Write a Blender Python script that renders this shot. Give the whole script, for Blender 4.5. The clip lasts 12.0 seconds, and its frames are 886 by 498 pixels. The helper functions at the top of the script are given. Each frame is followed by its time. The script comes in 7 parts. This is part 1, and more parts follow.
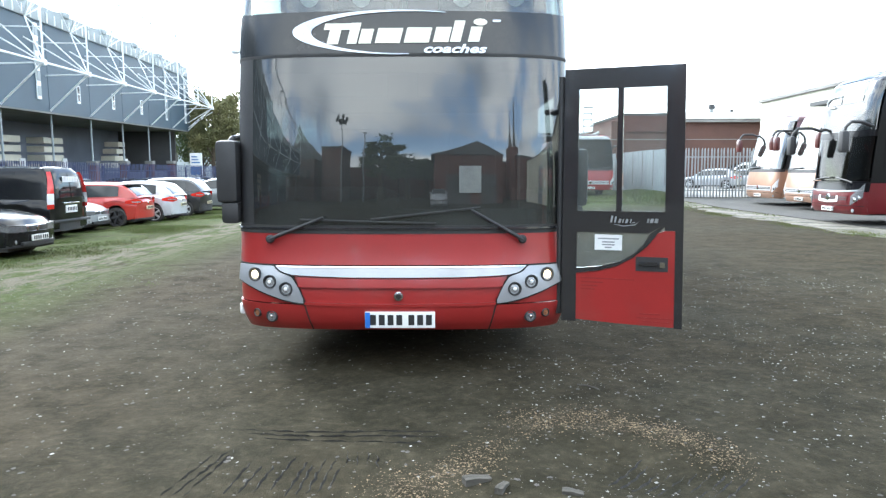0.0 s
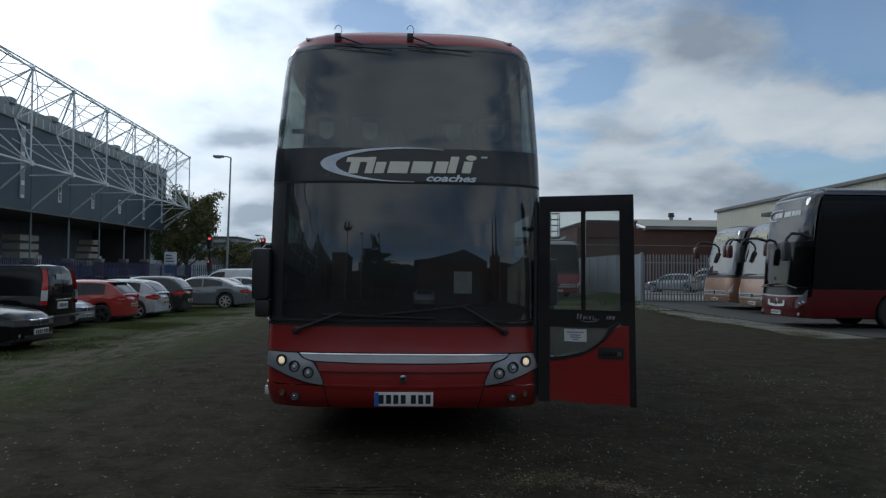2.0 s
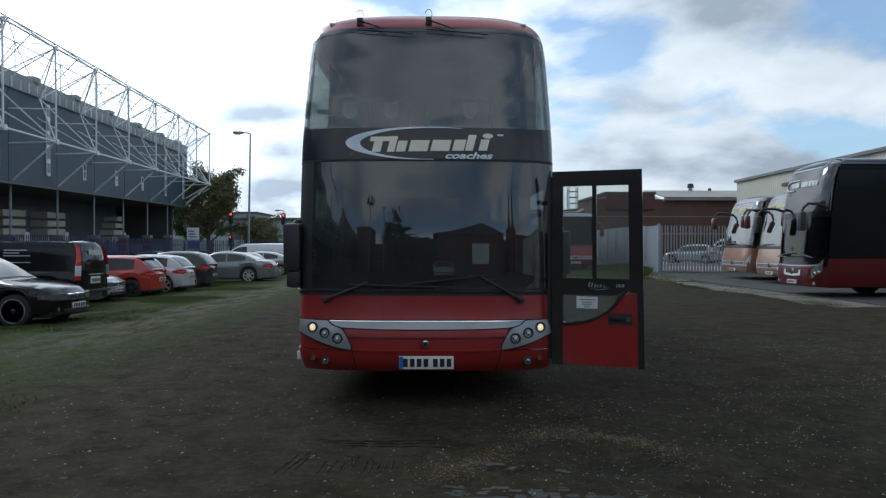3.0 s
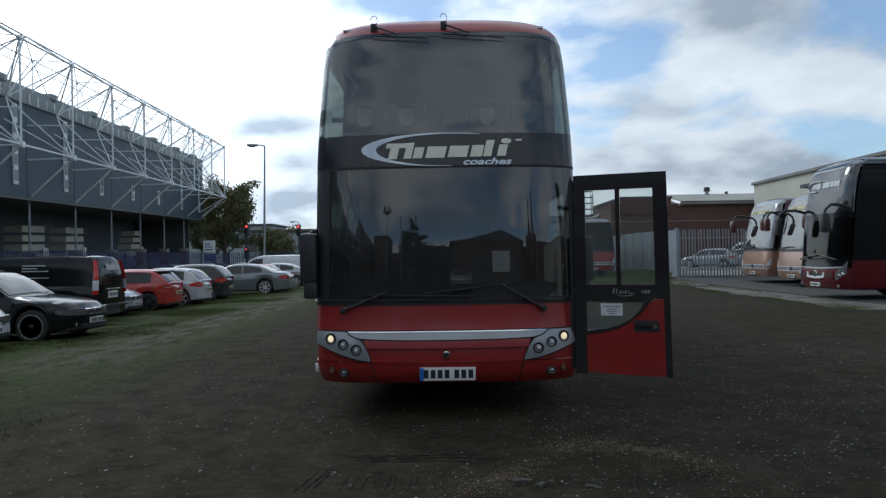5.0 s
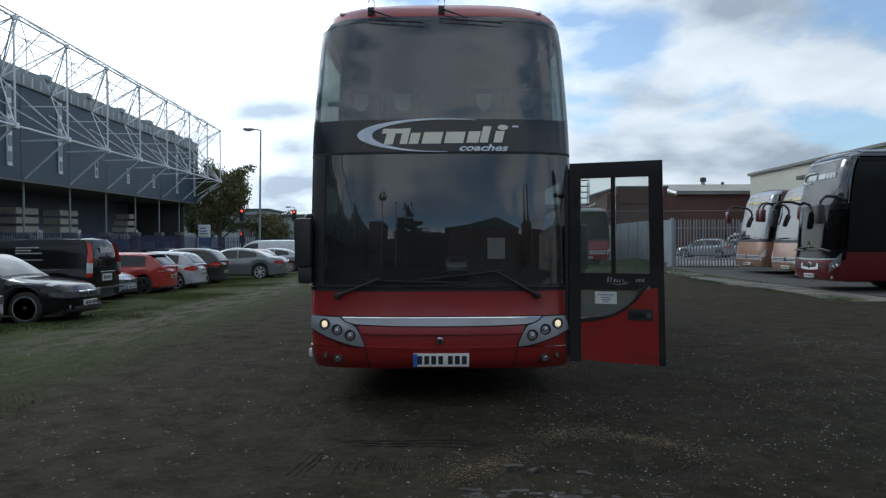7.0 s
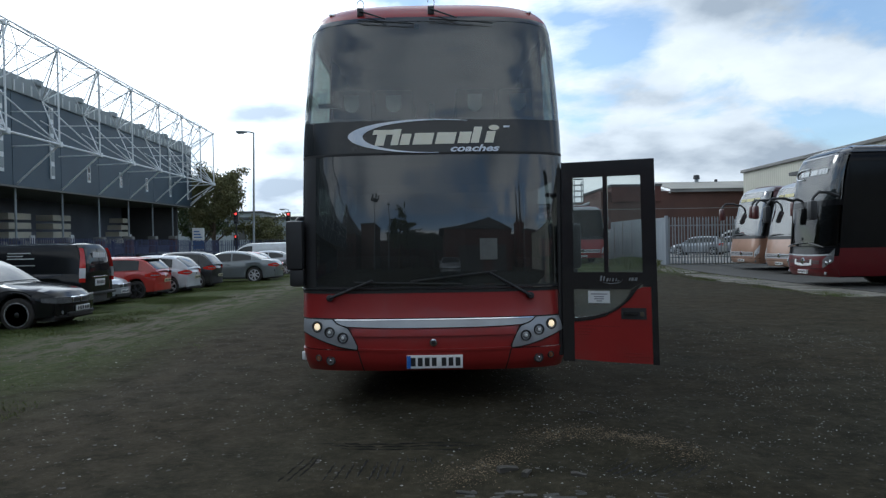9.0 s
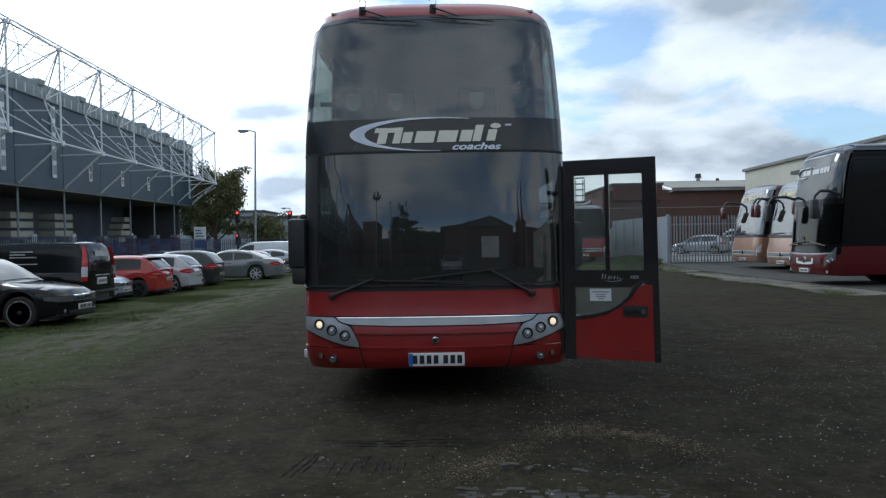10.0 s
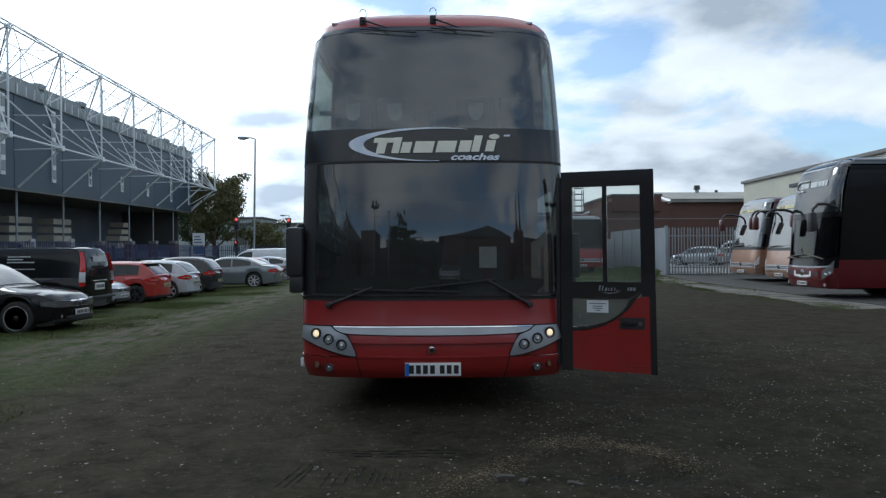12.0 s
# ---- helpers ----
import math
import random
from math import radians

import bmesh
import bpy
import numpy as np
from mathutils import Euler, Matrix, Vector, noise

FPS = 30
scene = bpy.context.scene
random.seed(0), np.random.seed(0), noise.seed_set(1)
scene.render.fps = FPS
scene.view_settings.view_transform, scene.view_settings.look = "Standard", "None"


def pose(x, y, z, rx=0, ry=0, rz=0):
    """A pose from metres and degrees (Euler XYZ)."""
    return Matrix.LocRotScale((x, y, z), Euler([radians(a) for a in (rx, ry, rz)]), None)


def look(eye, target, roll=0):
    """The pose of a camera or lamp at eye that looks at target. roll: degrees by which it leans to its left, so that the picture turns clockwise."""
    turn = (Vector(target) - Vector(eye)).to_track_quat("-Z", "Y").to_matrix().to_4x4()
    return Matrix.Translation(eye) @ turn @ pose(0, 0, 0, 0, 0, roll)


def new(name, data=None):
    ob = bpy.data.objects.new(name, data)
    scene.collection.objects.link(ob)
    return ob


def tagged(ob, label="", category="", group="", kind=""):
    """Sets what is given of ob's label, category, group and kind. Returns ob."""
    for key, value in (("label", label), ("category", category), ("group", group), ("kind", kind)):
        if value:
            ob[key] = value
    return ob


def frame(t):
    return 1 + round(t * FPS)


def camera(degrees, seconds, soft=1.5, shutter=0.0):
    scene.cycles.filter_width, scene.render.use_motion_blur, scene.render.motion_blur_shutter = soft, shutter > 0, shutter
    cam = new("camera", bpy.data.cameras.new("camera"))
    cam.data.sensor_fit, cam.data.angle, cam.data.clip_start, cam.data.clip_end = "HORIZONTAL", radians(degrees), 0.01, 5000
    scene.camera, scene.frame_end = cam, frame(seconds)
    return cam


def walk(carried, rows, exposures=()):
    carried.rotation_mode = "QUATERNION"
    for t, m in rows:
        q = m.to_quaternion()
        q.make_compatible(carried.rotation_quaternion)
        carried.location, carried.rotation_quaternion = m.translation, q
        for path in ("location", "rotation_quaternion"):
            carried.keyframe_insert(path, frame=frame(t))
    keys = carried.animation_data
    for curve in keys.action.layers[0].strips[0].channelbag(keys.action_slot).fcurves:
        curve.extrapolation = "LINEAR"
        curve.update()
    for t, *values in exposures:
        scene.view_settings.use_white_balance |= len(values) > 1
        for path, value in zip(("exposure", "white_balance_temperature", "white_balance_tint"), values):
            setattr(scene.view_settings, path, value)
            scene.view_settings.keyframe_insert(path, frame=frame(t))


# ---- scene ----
cam = camera(64.9, 12.0, soft=1.3)
PATH = [
    (0, (0.356, -5.097, 1.52), (0.342, -3.109, 1.302), -0.1),
    (0.2, (0.28, -5.204, 1.527), (0.305, -3.206, 1.432), -2.1),
    (0.3, (0.251, -5.255, 1.546), (0.318, -3.257, 1.489), -2.1),
    (0.5, (0.246, -5.419, 1.568), (0.373, -3.423, 1.578), -1.7),
    (0.7, (0.211, -5.49, 1.555), (0.317, -3.494, 1.631), -1.2),
    (1, (0.254, -5.723, 1.534), (0.22, -3.727, 1.648), 0.4),
    (1.2, (0.232, -5.802, 1.551), (0.166, -3.805, 1.638), -1.7),
    (1.5, (0.235, -6.009, 1.566), (0.143, -4.017, 1.72), -1.2),
    (1.7, (0.168, -6.067, 1.538), (0.18, -4.072, 1.674), -0.2),
    (2, (0.103, -6.238, 1.545), (0.177, -4.241, 1.617), 0.6),
    (2.3, (0.058, -6.373, 1.539), (0.129, -4.376, 1.632), 0.9),
    (2.5, (0.084, -6.502, 1.542), (0.122, -4.504, 1.637), 1.3),
    (3, (0.083, -6.646, 1.533), (0.105, -4.646, 1.528), 0.1),
    (3.2, (0.083, -6.646, 1.533), (0.095, -4.646, 1.529), 0.25),
    (4.8, (0.052, -6.491, 1.528), (0.057, -4.491, 1.547), -1.0),
    (5, (0.04, -6.494, 1.529), (0.02, -4.495, 1.549), -0.9),
    (5.5, (0.053, -6.492, 1.516), (0.016, -4.492, 1.533), -1.7),
    (6, (0.063, -6.494, 1.517), (0.037, -4.494, 1.52), -1.6),
    (6.5, (0.06, -6.478, 1.52), (0.055, -4.478, 1.525), -1.3),
    (7, (0.046, -6.483, 1.521), (0.038, -4.483, 1.504), -0.2),
    (7.2, (0.046, -6.483, 1.521), (0.034, -4.483, 1.51), -0.2),
    (8.8, (0.073, -6.458, 1.527), (0.078, -4.458, 1.519), -0.9),
    (9, (0.073, -6.458, 1.527), (0.079, -4.458, 1.511), -0.9),
    (9.5, (0.075, -6.467, 1.522), (0.078, -4.467, 1.499), -1.3),
    (10, (0.069, -6.473, 1.518), (0.071, -4.473, 1.499), -0.9),
    (10.5, (0.074, -6.477, 1.521), (0.082, -4.477, 1.518), -0.8),
    (11, (0.076, -6.479, 1.524), (0.09, -4.48, 1.521), -1.1),
    (11.5, (0.078, -6.484, 1.526), (0.086, -4.484, 1.526), -0.5),
    (12, (0.079, -6.479, 1.53), (0.085, -4.479, 1.536), -0.3),
]
EXPOSURES = [(0, 2.35, 6000, 4.2), (0.5, 0.9, 5850, 4.7), (1, -0.28, 5750, 4.3), (1.5, -0.53, 5750, 4.3), (2, -0.72, 5750, 4.3), (2.5, -0.52, 5750, 4.3), (3, -0.15, 5750, 4.3), (4.8, -0.2, 5750, 4.3), (5, -0.25, 5750, 4.3), (6.5, -0.25, 5750, 4.3), (7, -0.15, 5750, 4.3), (9, 0, 5750, 4.3), (12, 0, 5750, 4.3)]
walk(cam, [(t, look(eye, target, roll)) for t, eye, target, roll in PATH], EXPOSURES)

# ---- world and sun ----
SUN_AZ, SUN_EL = -42, 36        # degrees; azimuth from +y towards +x
sun_dir = Vector((math.sin(radians(SUN_AZ)) * math.cos(radians(SUN_EL)), math.cos(radians(SUN_AZ)) * math.cos(radians(SUN_EL)), math.sin(radians(SUN_EL))))
world = bpy.data.worlds.new("sky")
scene.world = world
world.use_nodes = True
wn, wl = world.node_tree.nodes, world.node_tree.links
wn.clear()


def wnode(kind):
    return wn.new(kind)


def wmath(op, a, b=None, c=None):
    n = wnode("ShaderNodeMath")
    n.operation = op
    for i, v in enumerate((a, b, c)):
        if v is None:
            continue
        if isinstance(v, (int, float)):
            n.inputs[i].default_value = v
        else:
            wl.new(v, n.inputs[i])
    return n.outputs[0]


def wramp(src, stops):
    n = wnode("ShaderNodeValToRGB")
    wl.new(src, n.inputs[0])
    while len(n.color_ramp.elements) < len(stops):
        n.color_ramp.elements.new(0.5)
    for e, (p, c) in zip(n.color_ramp.elements, stops):
        e.position, e.color = p, (*c, 1)
    return n.outputs[0]


sky = wnode("ShaderNodeTexSky")
sky.sky_type, sky.sun_disc = "NISHITA", False
sky.sun_elevation, sky.sun_rotation = radians(SUN_EL), radians(SUN_AZ)
sky.air_density, sky.dust_density, sky.ozone_density = 1.0, 0.6, 1.6
wcoord = wnode("ShaderNodeTexCoord")
# cloud layer: the view direction projected on a flat ceiling of cloud
sep = wnode("ShaderNodeSeparateXYZ")
wl.new(wcoord.outputs["Generated"], sep.inputs[0])
up = wmath("ADD", wmath("MAXIMUM", sep.outputs[2], 0.0), 0.33)
comb = wnode("ShaderNodeCombineXYZ")
wl.new(wmath("DIVIDE", sep.outputs[0], up), comb.inputs[0])
wl.new(wmath("DIVIDE", sep.outputs[1], up), comb.inputs[1])
n1 = wnode("ShaderNodeTexNoise")
n1.inputs["Scale"].default_value, n1.inputs["Detail"].default_value, n1.inputs["Roughness"].default_value = 2.0, 12.0, 0.57
n1.inputs["Distortion"].default_value = 0.25
shift = wnode("ShaderNodeMapping")
shift.inputs["Location"].default_value = (5.6, 2.9, 0.0)
wl.new(comb.outputs[0], shift.inputs[0])
wl.new(shift.outputs[0], n1.inputs["Vector"])


def mass(x, y, rx, ry, amount):
    """A broad rise or fall of the cloud layer round one place of it."""
    d = wnode("ShaderNodeVectorMath")
    d.operation = "SUBTRACT"
    d.inputs[1].default_value = (x, y, 0)
    wl.new(comb.outputs[0], d.inputs[0])
    q = wnode("ShaderNodeVectorMath")
    q.operation = "DIVIDE"
    q.inputs[1].default_value = (rx, ry, 1)
    wl.new(d.outputs[0], q.inputs[0])
    e = wnode("ShaderNodeVectorMath")
    e.operation = "LENGTH"
    wl.new(q.outputs[0], e.inputs[0])
    return wmath("MULTIPLY", wmath("EXPONENT", wmath("MULTIPLY", wmath("POWER", e.outputs["Value"], 2.0), -1.0)), amount)


cover = n1.outputs[0]
# the two masses at negative y are unseen, added to brighten the upper windscreen
for place in ((0.42, 1.58, 0.10, 0.15, -0.15), (0.27, 1.48, 0.07, 0.04, -0.08), (0.93, 1.80, 0.17, 0.075, -0.16), (1.12, 1.86, 0.16, 0.10, -0.15), (0.86, 1.22, 0.3, 0.10, -0.08), (-0.13, 1.36, 0.10, 0.08, -0.12), (0.62, 1.52, 0.16, 0.14, 0.16), (0.88, 1.55, 0.2, 0.13, 0.14), (0.62, 2.05, 0.45, 0.2, 0.16), (0.9, 2.5, 0.6, 0.35, 0.12), (-0.75, 1.6, 0.5, 0.5, 0.16), (-0.5, 2.1, 0.3, 0.4, 0.12), (-0.3, -0.95, 0.45, 0.22, 0.2), (0.35, -1.05, 0.3, 0.12, 0.12)):
    cover = wmath("ADD", cover, mass(*place))
mask = wramp(cover, [(0.42, (0.13, 0.13, 0.13)), (0.54, (1, 1, 1))])
n2 = wnode("ShaderNodeTexNoise")
n2.inputs["Scale"].default_value, n2.inputs["Detail"].default_value = 2.6, 8.0
shift2 = wnode("ShaderNodeMapping")
shift2.inputs["Location"].default_value = (7.3, 4.4, 0.0)
wl.new(comb.outputs[0], shift2.inputs[0])
wl.new(shift2.outputs[0], n2.inputs["Vector"])
under = n2.outputs[0]
for place in ((-0.45, 1.86, 0.13, 0.06, 0.20), (-0.45, 2.05, 0.16, 0.09, 0.22), (-0.56, 2.35, 0.14, 0.08, 0.20), (0.78, 2.15, 0.35, 0.12, 0.13), (0.50, 1.42, 0.2, 0.07, 0.12), (0.85, 1.40, 0.2, 0.08, 0.10), (-0.38, 1.34, 0.12, 0.08, 0.14), (0.62, 1.62, 0.2, 0.12, -0.12), (0.55, 1.9, 0.25, 0.07, -0.10), (-0.7, 1.5, 0.3, 0.3, -0.15)):
    under = wmath("ADD", under, mass(*place))
cloud = wramp(under, [(0.40, (1.0, 1.0, 1.0)), (0.53, (0.82, 0.84, 0.87)), (0.68, (0.44, 0.48, 0.54))])
# brighter cloud round the hidden sun
dotn = wnode("ShaderNodeVectorMath")
dotn.operation = "DOT_PRODUCT"
dotn.inputs[1].default_value = sun_dir
wl.new(wcoord.outputs["Generated"], dotn.inputs[0])
glow = wmath("POWER", wmath("MAXIMUM", dotn.outputs["Value"], 0.0), 6.0)
gain = wmath("MULTIPLY_ADD", glow, 16.0, 6.5)
cmul = wnode("ShaderNodeVectorMath")
cmul.operation = "SCALE"
wl.new(cloud, cmul.inputs[0])
wl.new(gain, cmul.inputs["Scale"])
mixw = wnode("ShaderNodeMix")
mixw.data_type = "RGBA"
wl.new(mask, mixw.inputs[0])
wl.new(sky.outputs[0], mixw.inputs[6])
wl.new(cmul.outputs[0], mixw.inputs[7])
bg = wnode("ShaderNodeBackground")
bg.inputs["Strength"].default_value = 0.15
wl.new(mixw.outputs[2], bg.inputs["Color"])
wo = wnode("ShaderNodeOutputWorld")
wl.new(bg.outputs[0], wo.inputs["Surface"])

sun = new("sun", bpy.data.lights.new("sun", "SUN"))
sun.data.energy, sun.data.angle, sun.data.color = 0.7, radians(14), (1.0, 0.95, 0.87)
sun.matrix_world = look(sun_dir * 100, (0, 0, 0))

# ---- materials ----
def mat(name, col, rough=0.5, metal=0.0, col2=None, scale=6.0, fine=90.0, bump=0.0, coat=0.0, emit=None, emit_strength=0.0, vary=0.0, stretch=(1, 1, 1), dirt=0.0, spec=0.5):
    """A principled material: two scales of noise between col and col2, roughness variation and bump."""
    m = bpy.data.materials.new(name)
    m.use_nodes = True
    n, l = m.node_tree.nodes, m.node_tree.links
    p = n["Principled BSDF"]
    p.inputs["Roughness"].default_value, p.inputs["Metallic"].default_value = rough, metal
    p.inputs["Coat Weight"].default_value = coat
    p.inputs["Specular IOR Level"].default_value = spec
    p.inputs["Coat Roughness"].default_value = 0.06
    col2 = col2 or tuple(c * 0.8 for c in col)
    tc = n.new("ShaderNodeTexCoord")
    mp = n.new("ShaderNodeMapping")
    mp.inputs["Scale"].default_value = stretch
    l.new(tc.outputs["Object"], mp.inputs[0])
    a = n.new("ShaderNodeTexNoise")
    a.inputs["Scale"].default_value, a.inputs["Detail"].default_value = scale, 6
    b = n.new("ShaderNodeTexNoise")
    b.inputs["Scale"].default_value, b.inputs["Detail"].default_value = fine, 3
    l.new(mp.outputs[0], a.inputs[0])
    l.new(mp.outputs[0], b.inputs[0])
    s = n.new("ShaderNodeMath")
    s.operation = "MULTIPLY_ADD"
    s.inputs[1].default_value = 0.4
    l.new(b.outputs[0], s.inputs[0])
    s2 = n.new("ShaderNodeMath")
    s2.operation = "MULTIPLY"
    s2.inputs[1].default_value = 0.6
    l.new(a.outputs[0], s2.inputs[0])
    l.new(s2.outputs[0], s.inputs[2])
    r = n.new("ShaderNodeValToRGB")
    r.color_ramp.elements[0].position, r.color_ramp.elements[1].position = 0.36, 0.64
    r.color_ramp.elements[0].color, r.color_ramp.elements[1].color = (*col2, 1), (*col, 1)
    l.new(s.outputs[0], r.inputs[0])
    out = r.outputs[0]
    if vary:
        oi = n.new("ShaderNodeObjectInfo")
        hs = n.new("ShaderNodeHueSaturation")
        v = n.new("ShaderNodeMapRange")
        v.inputs["To Min"].default_value, v.inputs["To Max"].default_value = 1 - vary, 1 + vary
        l.new(oi.outputs["Random"], v.inputs[0])
        l.new(v.outputs[0], hs.inputs["Value"])
        l.new(out, hs.inputs["Color"])
        out = hs.outputs[0]
    if dirt:
        d = n.new("ShaderNodeTexNoise")
        d.inputs["Scale"].default_value, d.inputs["Detail"].default_value, d.inputs["Roughness"].default_value = 1.7, 8, 0.65
        l.new(tc.outputs["Object"], d.inputs[0])
        dr = n.new("ShaderNodeMapRange")
        dr.inputs["From Min"].default_value, dr.inputs["From Max"].default_value, dr.inputs["To Max"].default_value = 0.5, 0.72, dirt
        l.new(d.outputs[0], dr.inputs[0])
        mx = n.new("ShaderNodeMix")
        mx.data_type = "RGBA"
        mx.inputs[7].default_value = (0.12, 0.10, 0.08, 1)
        l.new(dr.outputs[0], mx.inputs[0])
        l.new(out, mx.inputs[6])
        out = mx.outputs[2]
        rr = n.new("ShaderNodeMath")
        rr.operation = "MULTIPLY_ADD"
        rr.inputs[1].default_value, rr.inputs[2].default_value = 0.5, rough
        l.new(dr.outputs[0], rr.inputs[0])
        l.new(rr.outputs[0], p.inputs["Roughness"])
    l.new(out, p.inputs["Base Color"])
    if bump:
        bp = n.new("ShaderNodeBump")
        bp.inputs["Strength"].default_value, bp.inputs["Distance"].default_value = bump, 0.02
        l.new(b.outputs[0], bp.inputs["Height"])
        l.new(bp.outputs[0], p.inputs["Normal"])
    if emit:
        p.inputs["Emission Color"].default_value, p.inputs["Emission Strength"].default_value = (*emit, 1), emit_strength
    return m


def glass(name, tint, gloss=0.04, rough=0.0, dust_haze=0.0, wave=0.0):
    """Tinted pane: see-through by its tint; gloss at right angles, rising to the edge; a thin dusty film that also
    paints in haze; slow waves in the sheet.
    """
    m = bpy.data.materials.new(name)
    m.use_nodes = True
    n, l = m.node_tree.nodes, m.node_tree.links
    n.clear()
    tr, gl, lw = n.new("ShaderNodeBsdfTransparent"), n.new("ShaderNodeBsdfGlossy"), n.new("ShaderNodeLayerWeight")
    tr.inputs[0].default_value = (*tint, 1)
    gl.inputs["Roughness"].default_value = rough
    lw.inputs[0].default_value = 0.5
    pw, ma = n.new("ShaderNodeMath"), n.new("ShaderNodeMath")
    pw.operation, ma.operation = "POWER", "MULTIPLY_ADD"
    pw.inputs[1].default_value = 5.0
    ma.inputs[1].default_value, ma.inputs[2].default_value = 1 - gloss, gloss
    mx, o = n.new("ShaderNodeMixShader"), n.new("ShaderNodeOutputMaterial")
    l.new(lw.outputs["Facing"], pw.inputs[0])
    l.new(pw.outputs[0], ma.inputs[0])
    l.new(ma.outputs[0], mx.inputs[0])
    l.new(tr.outputs[0], mx.inputs[1])
    l.new(gl.outputs[0], mx.inputs[2])
    last = mx.outputs[0]
    if wave:
        wt, wm, ws, wb = n.new("ShaderNodeTexCoord"), n.new("ShaderNodeMapping"), n.new("ShaderNodeTexNoise"), n.new("ShaderNodeBump")
        wm.inputs["Scale"].default_value = (0.9, 0.3, 2.4)
        ws.inputs["Scale"].default_value, ws.inputs["Detail"].default_value = 1.0, 1.0
        wb.inputs["Strength"].default_value, wb.inputs["Distance"].default_value = 1.0, wave
        l.new(wt.outputs["Object"], wm.inputs[0])
        l.new(wm.outputs[0], ws.inputs[0])
        l.new(ws.outputs[0], wb.inputs["Height"])
        l.new(wb.outputs[0], gl.inputs["Normal"])
    # pale diffuse film: road dirt plus a veil of haze painted over the pane
    if dust_haze:
        df, md, tn, mr = n.new("ShaderNodeBsdfDiffuse"), n.new("ShaderNodeMixShader"), n.new("ShaderNodeTexNoise"), n.new("ShaderNodeMapRange")
        df.inputs[0].default_value = (0.33, 0.35, 0.335, 1)
        tn.inputs["Scale"].default_value, tn.inputs["Detail"].default_value = 2.2, 5
        tc = n.new("ShaderNodeTexCoord")
        l.new(tc.outputs["Object"], tn.inputs[0])
        mr.inputs["From Min"].default_value, mr.inputs["From Max"].default_value = 0.3, 0.7
        mr.inputs["To Min"].default_value, mr.inputs["To Max"].default_value = dust_haze * 0.6, dust_haze * 1.4
        l.new(tn.outputs[0], mr.inputs[0])
        l.new(mr.outputs[0], md.inputs[0])
        l.new(last, md.inputs[1])
        l.new(df.outputs[0], md.inputs[2])
        last = md.outputs[0]
    l.new(last, o.inputs[0])
    return m


M_RED = mat("red_coach_paint", (0.30, 0.022, 0.021), 0.32, 0, (0.255, 0.019, 0.018), 3, 140, 0.0, 0.25, dirt=0.14)
M_RED_DK = mat("deep_red_paint", (0.11, 0.008, 0.011), 0.35, 0, (0.09, 0.006, 0.009), 3, 120, 0, 0.15, dirt=0.06, spec=0.3)
M_BLACK = mat("gloss_black_panel", (0.026, 0.026, 0.028), 0.16, 0, (0.020, 0.020, 0.022), 5, 120, 0, 1.0)
M_FADED = mat("faded_red_print", (0.20, 0.016, 0.015), 0.4, 0, (0.25, 0.020, 0.018), 6, 120)
M_BAND = mat("black_lacquered_panel", (0.020, 0.021, 0.022), 0.2, 0, (0.016, 0.017, 0.018), 5, 120, 0, 0.15, dirt=0.3, spec=0.42)
M_BLACK_PL = mat("black_plastic", (0.030, 0.030, 0.032), 0.5, 0, (0.022, 0.022, 0.023), 8, 200, 0.15)
M_RUBBER = mat("rubber", (0.034, 0.033, 0.032), 0.8, 0, (0.024, 0.024, 0.024), 10, 160, 0.25)
M_TYRE = mat("tyre_rubber", (0.020, 0.019, 0.018), 0.85, 0, (0.045, 0.040, 0.034), 7, 70, 0.4)
M_FOG = mat("lamp_glass", (0.26, 0.265, 0.27), 0.18, 0.2, (0.08, 0.08, 0.085), 45, 160)
M_SILVER = mat("silver_paint", (0.32, 0.33, 0.345), 0.34, 0.35, (0.27, 0.28, 0.295), 4, 150, 0, 0.4, dirt=0.3)
M_CHROME = mat("chrome", (0.75, 0.75, 0.76), 0.12, 1.0, (0.62, 0.62, 0.64), 8, 100)
M_ALLOY = mat("alloy_wheel", (0.62, 0.63, 0.64), 0.35, 0.25, (0.50, 0.50, 0.50), 9, 120)
M_LENS = mat("lamp_reflector", (0.50, 0.51, 0.52), 0.2, 0.35, (0.22, 0.22, 0.23), 45, 160)
M_LAMP_ON = mat("lit_headlamp", (0.9, 0.85, 0.7), 0.3, 0, None, 20, 90, 0, 0, (1.0, 0.74, 0.42), 0.85)
M_AMBER = mat("amber_lens", (0.26, 0.11, 0.05), 0.2, 0, (0.20, 0.08, 0.04), 30, 150)
M_TAIL = mat("red_lamp_lens", (0.62, 0.03, 0.02), 0.15, 0, (0.50, 0.022, 0.016), 25, 120, 0, 0.5)
M_WHITE = mat("white_paint", (0.74, 0.75, 0.76), 0.3, 0, (0.66, 0.67, 0.68), 3, 120, 0, 0.5, dirt=0.25)
M_PLATE_W = mat("white_plate", (0.80, 0.80, 0.78), 0.35, 0, (0.72, 0.72, 0.70), 12, 150)
M_PLATE_Y = mat("yellow_plate", (0.68, 0.62, 0.40), 0.35, 0, (0.60, 0.55, 0.36), 12, 150)
M_PLATE_B = mat("blue_plate_band", (0.03, 0.16, 0.55), 0.35, 0, (0.03, 0.13, 0.45), 12, 150)
M_INK = mat("black_lettering", (0.02, 0.02, 0.022), 0.5, 0, (0.015, 0.015, 0.016), 12, 150)
M_MAROON = mat("maroon_paint", (0.10, 0.030, 0.028), 0.3, 0, (0.08, 0.024, 0.022), 3, 110, 0, 0.5)
M_PAPER = mat("paper", (0.70, 0.71, 0.71), 0.8, 0, (0.64, 0.65, 0.66), 9, 120, 0.05)
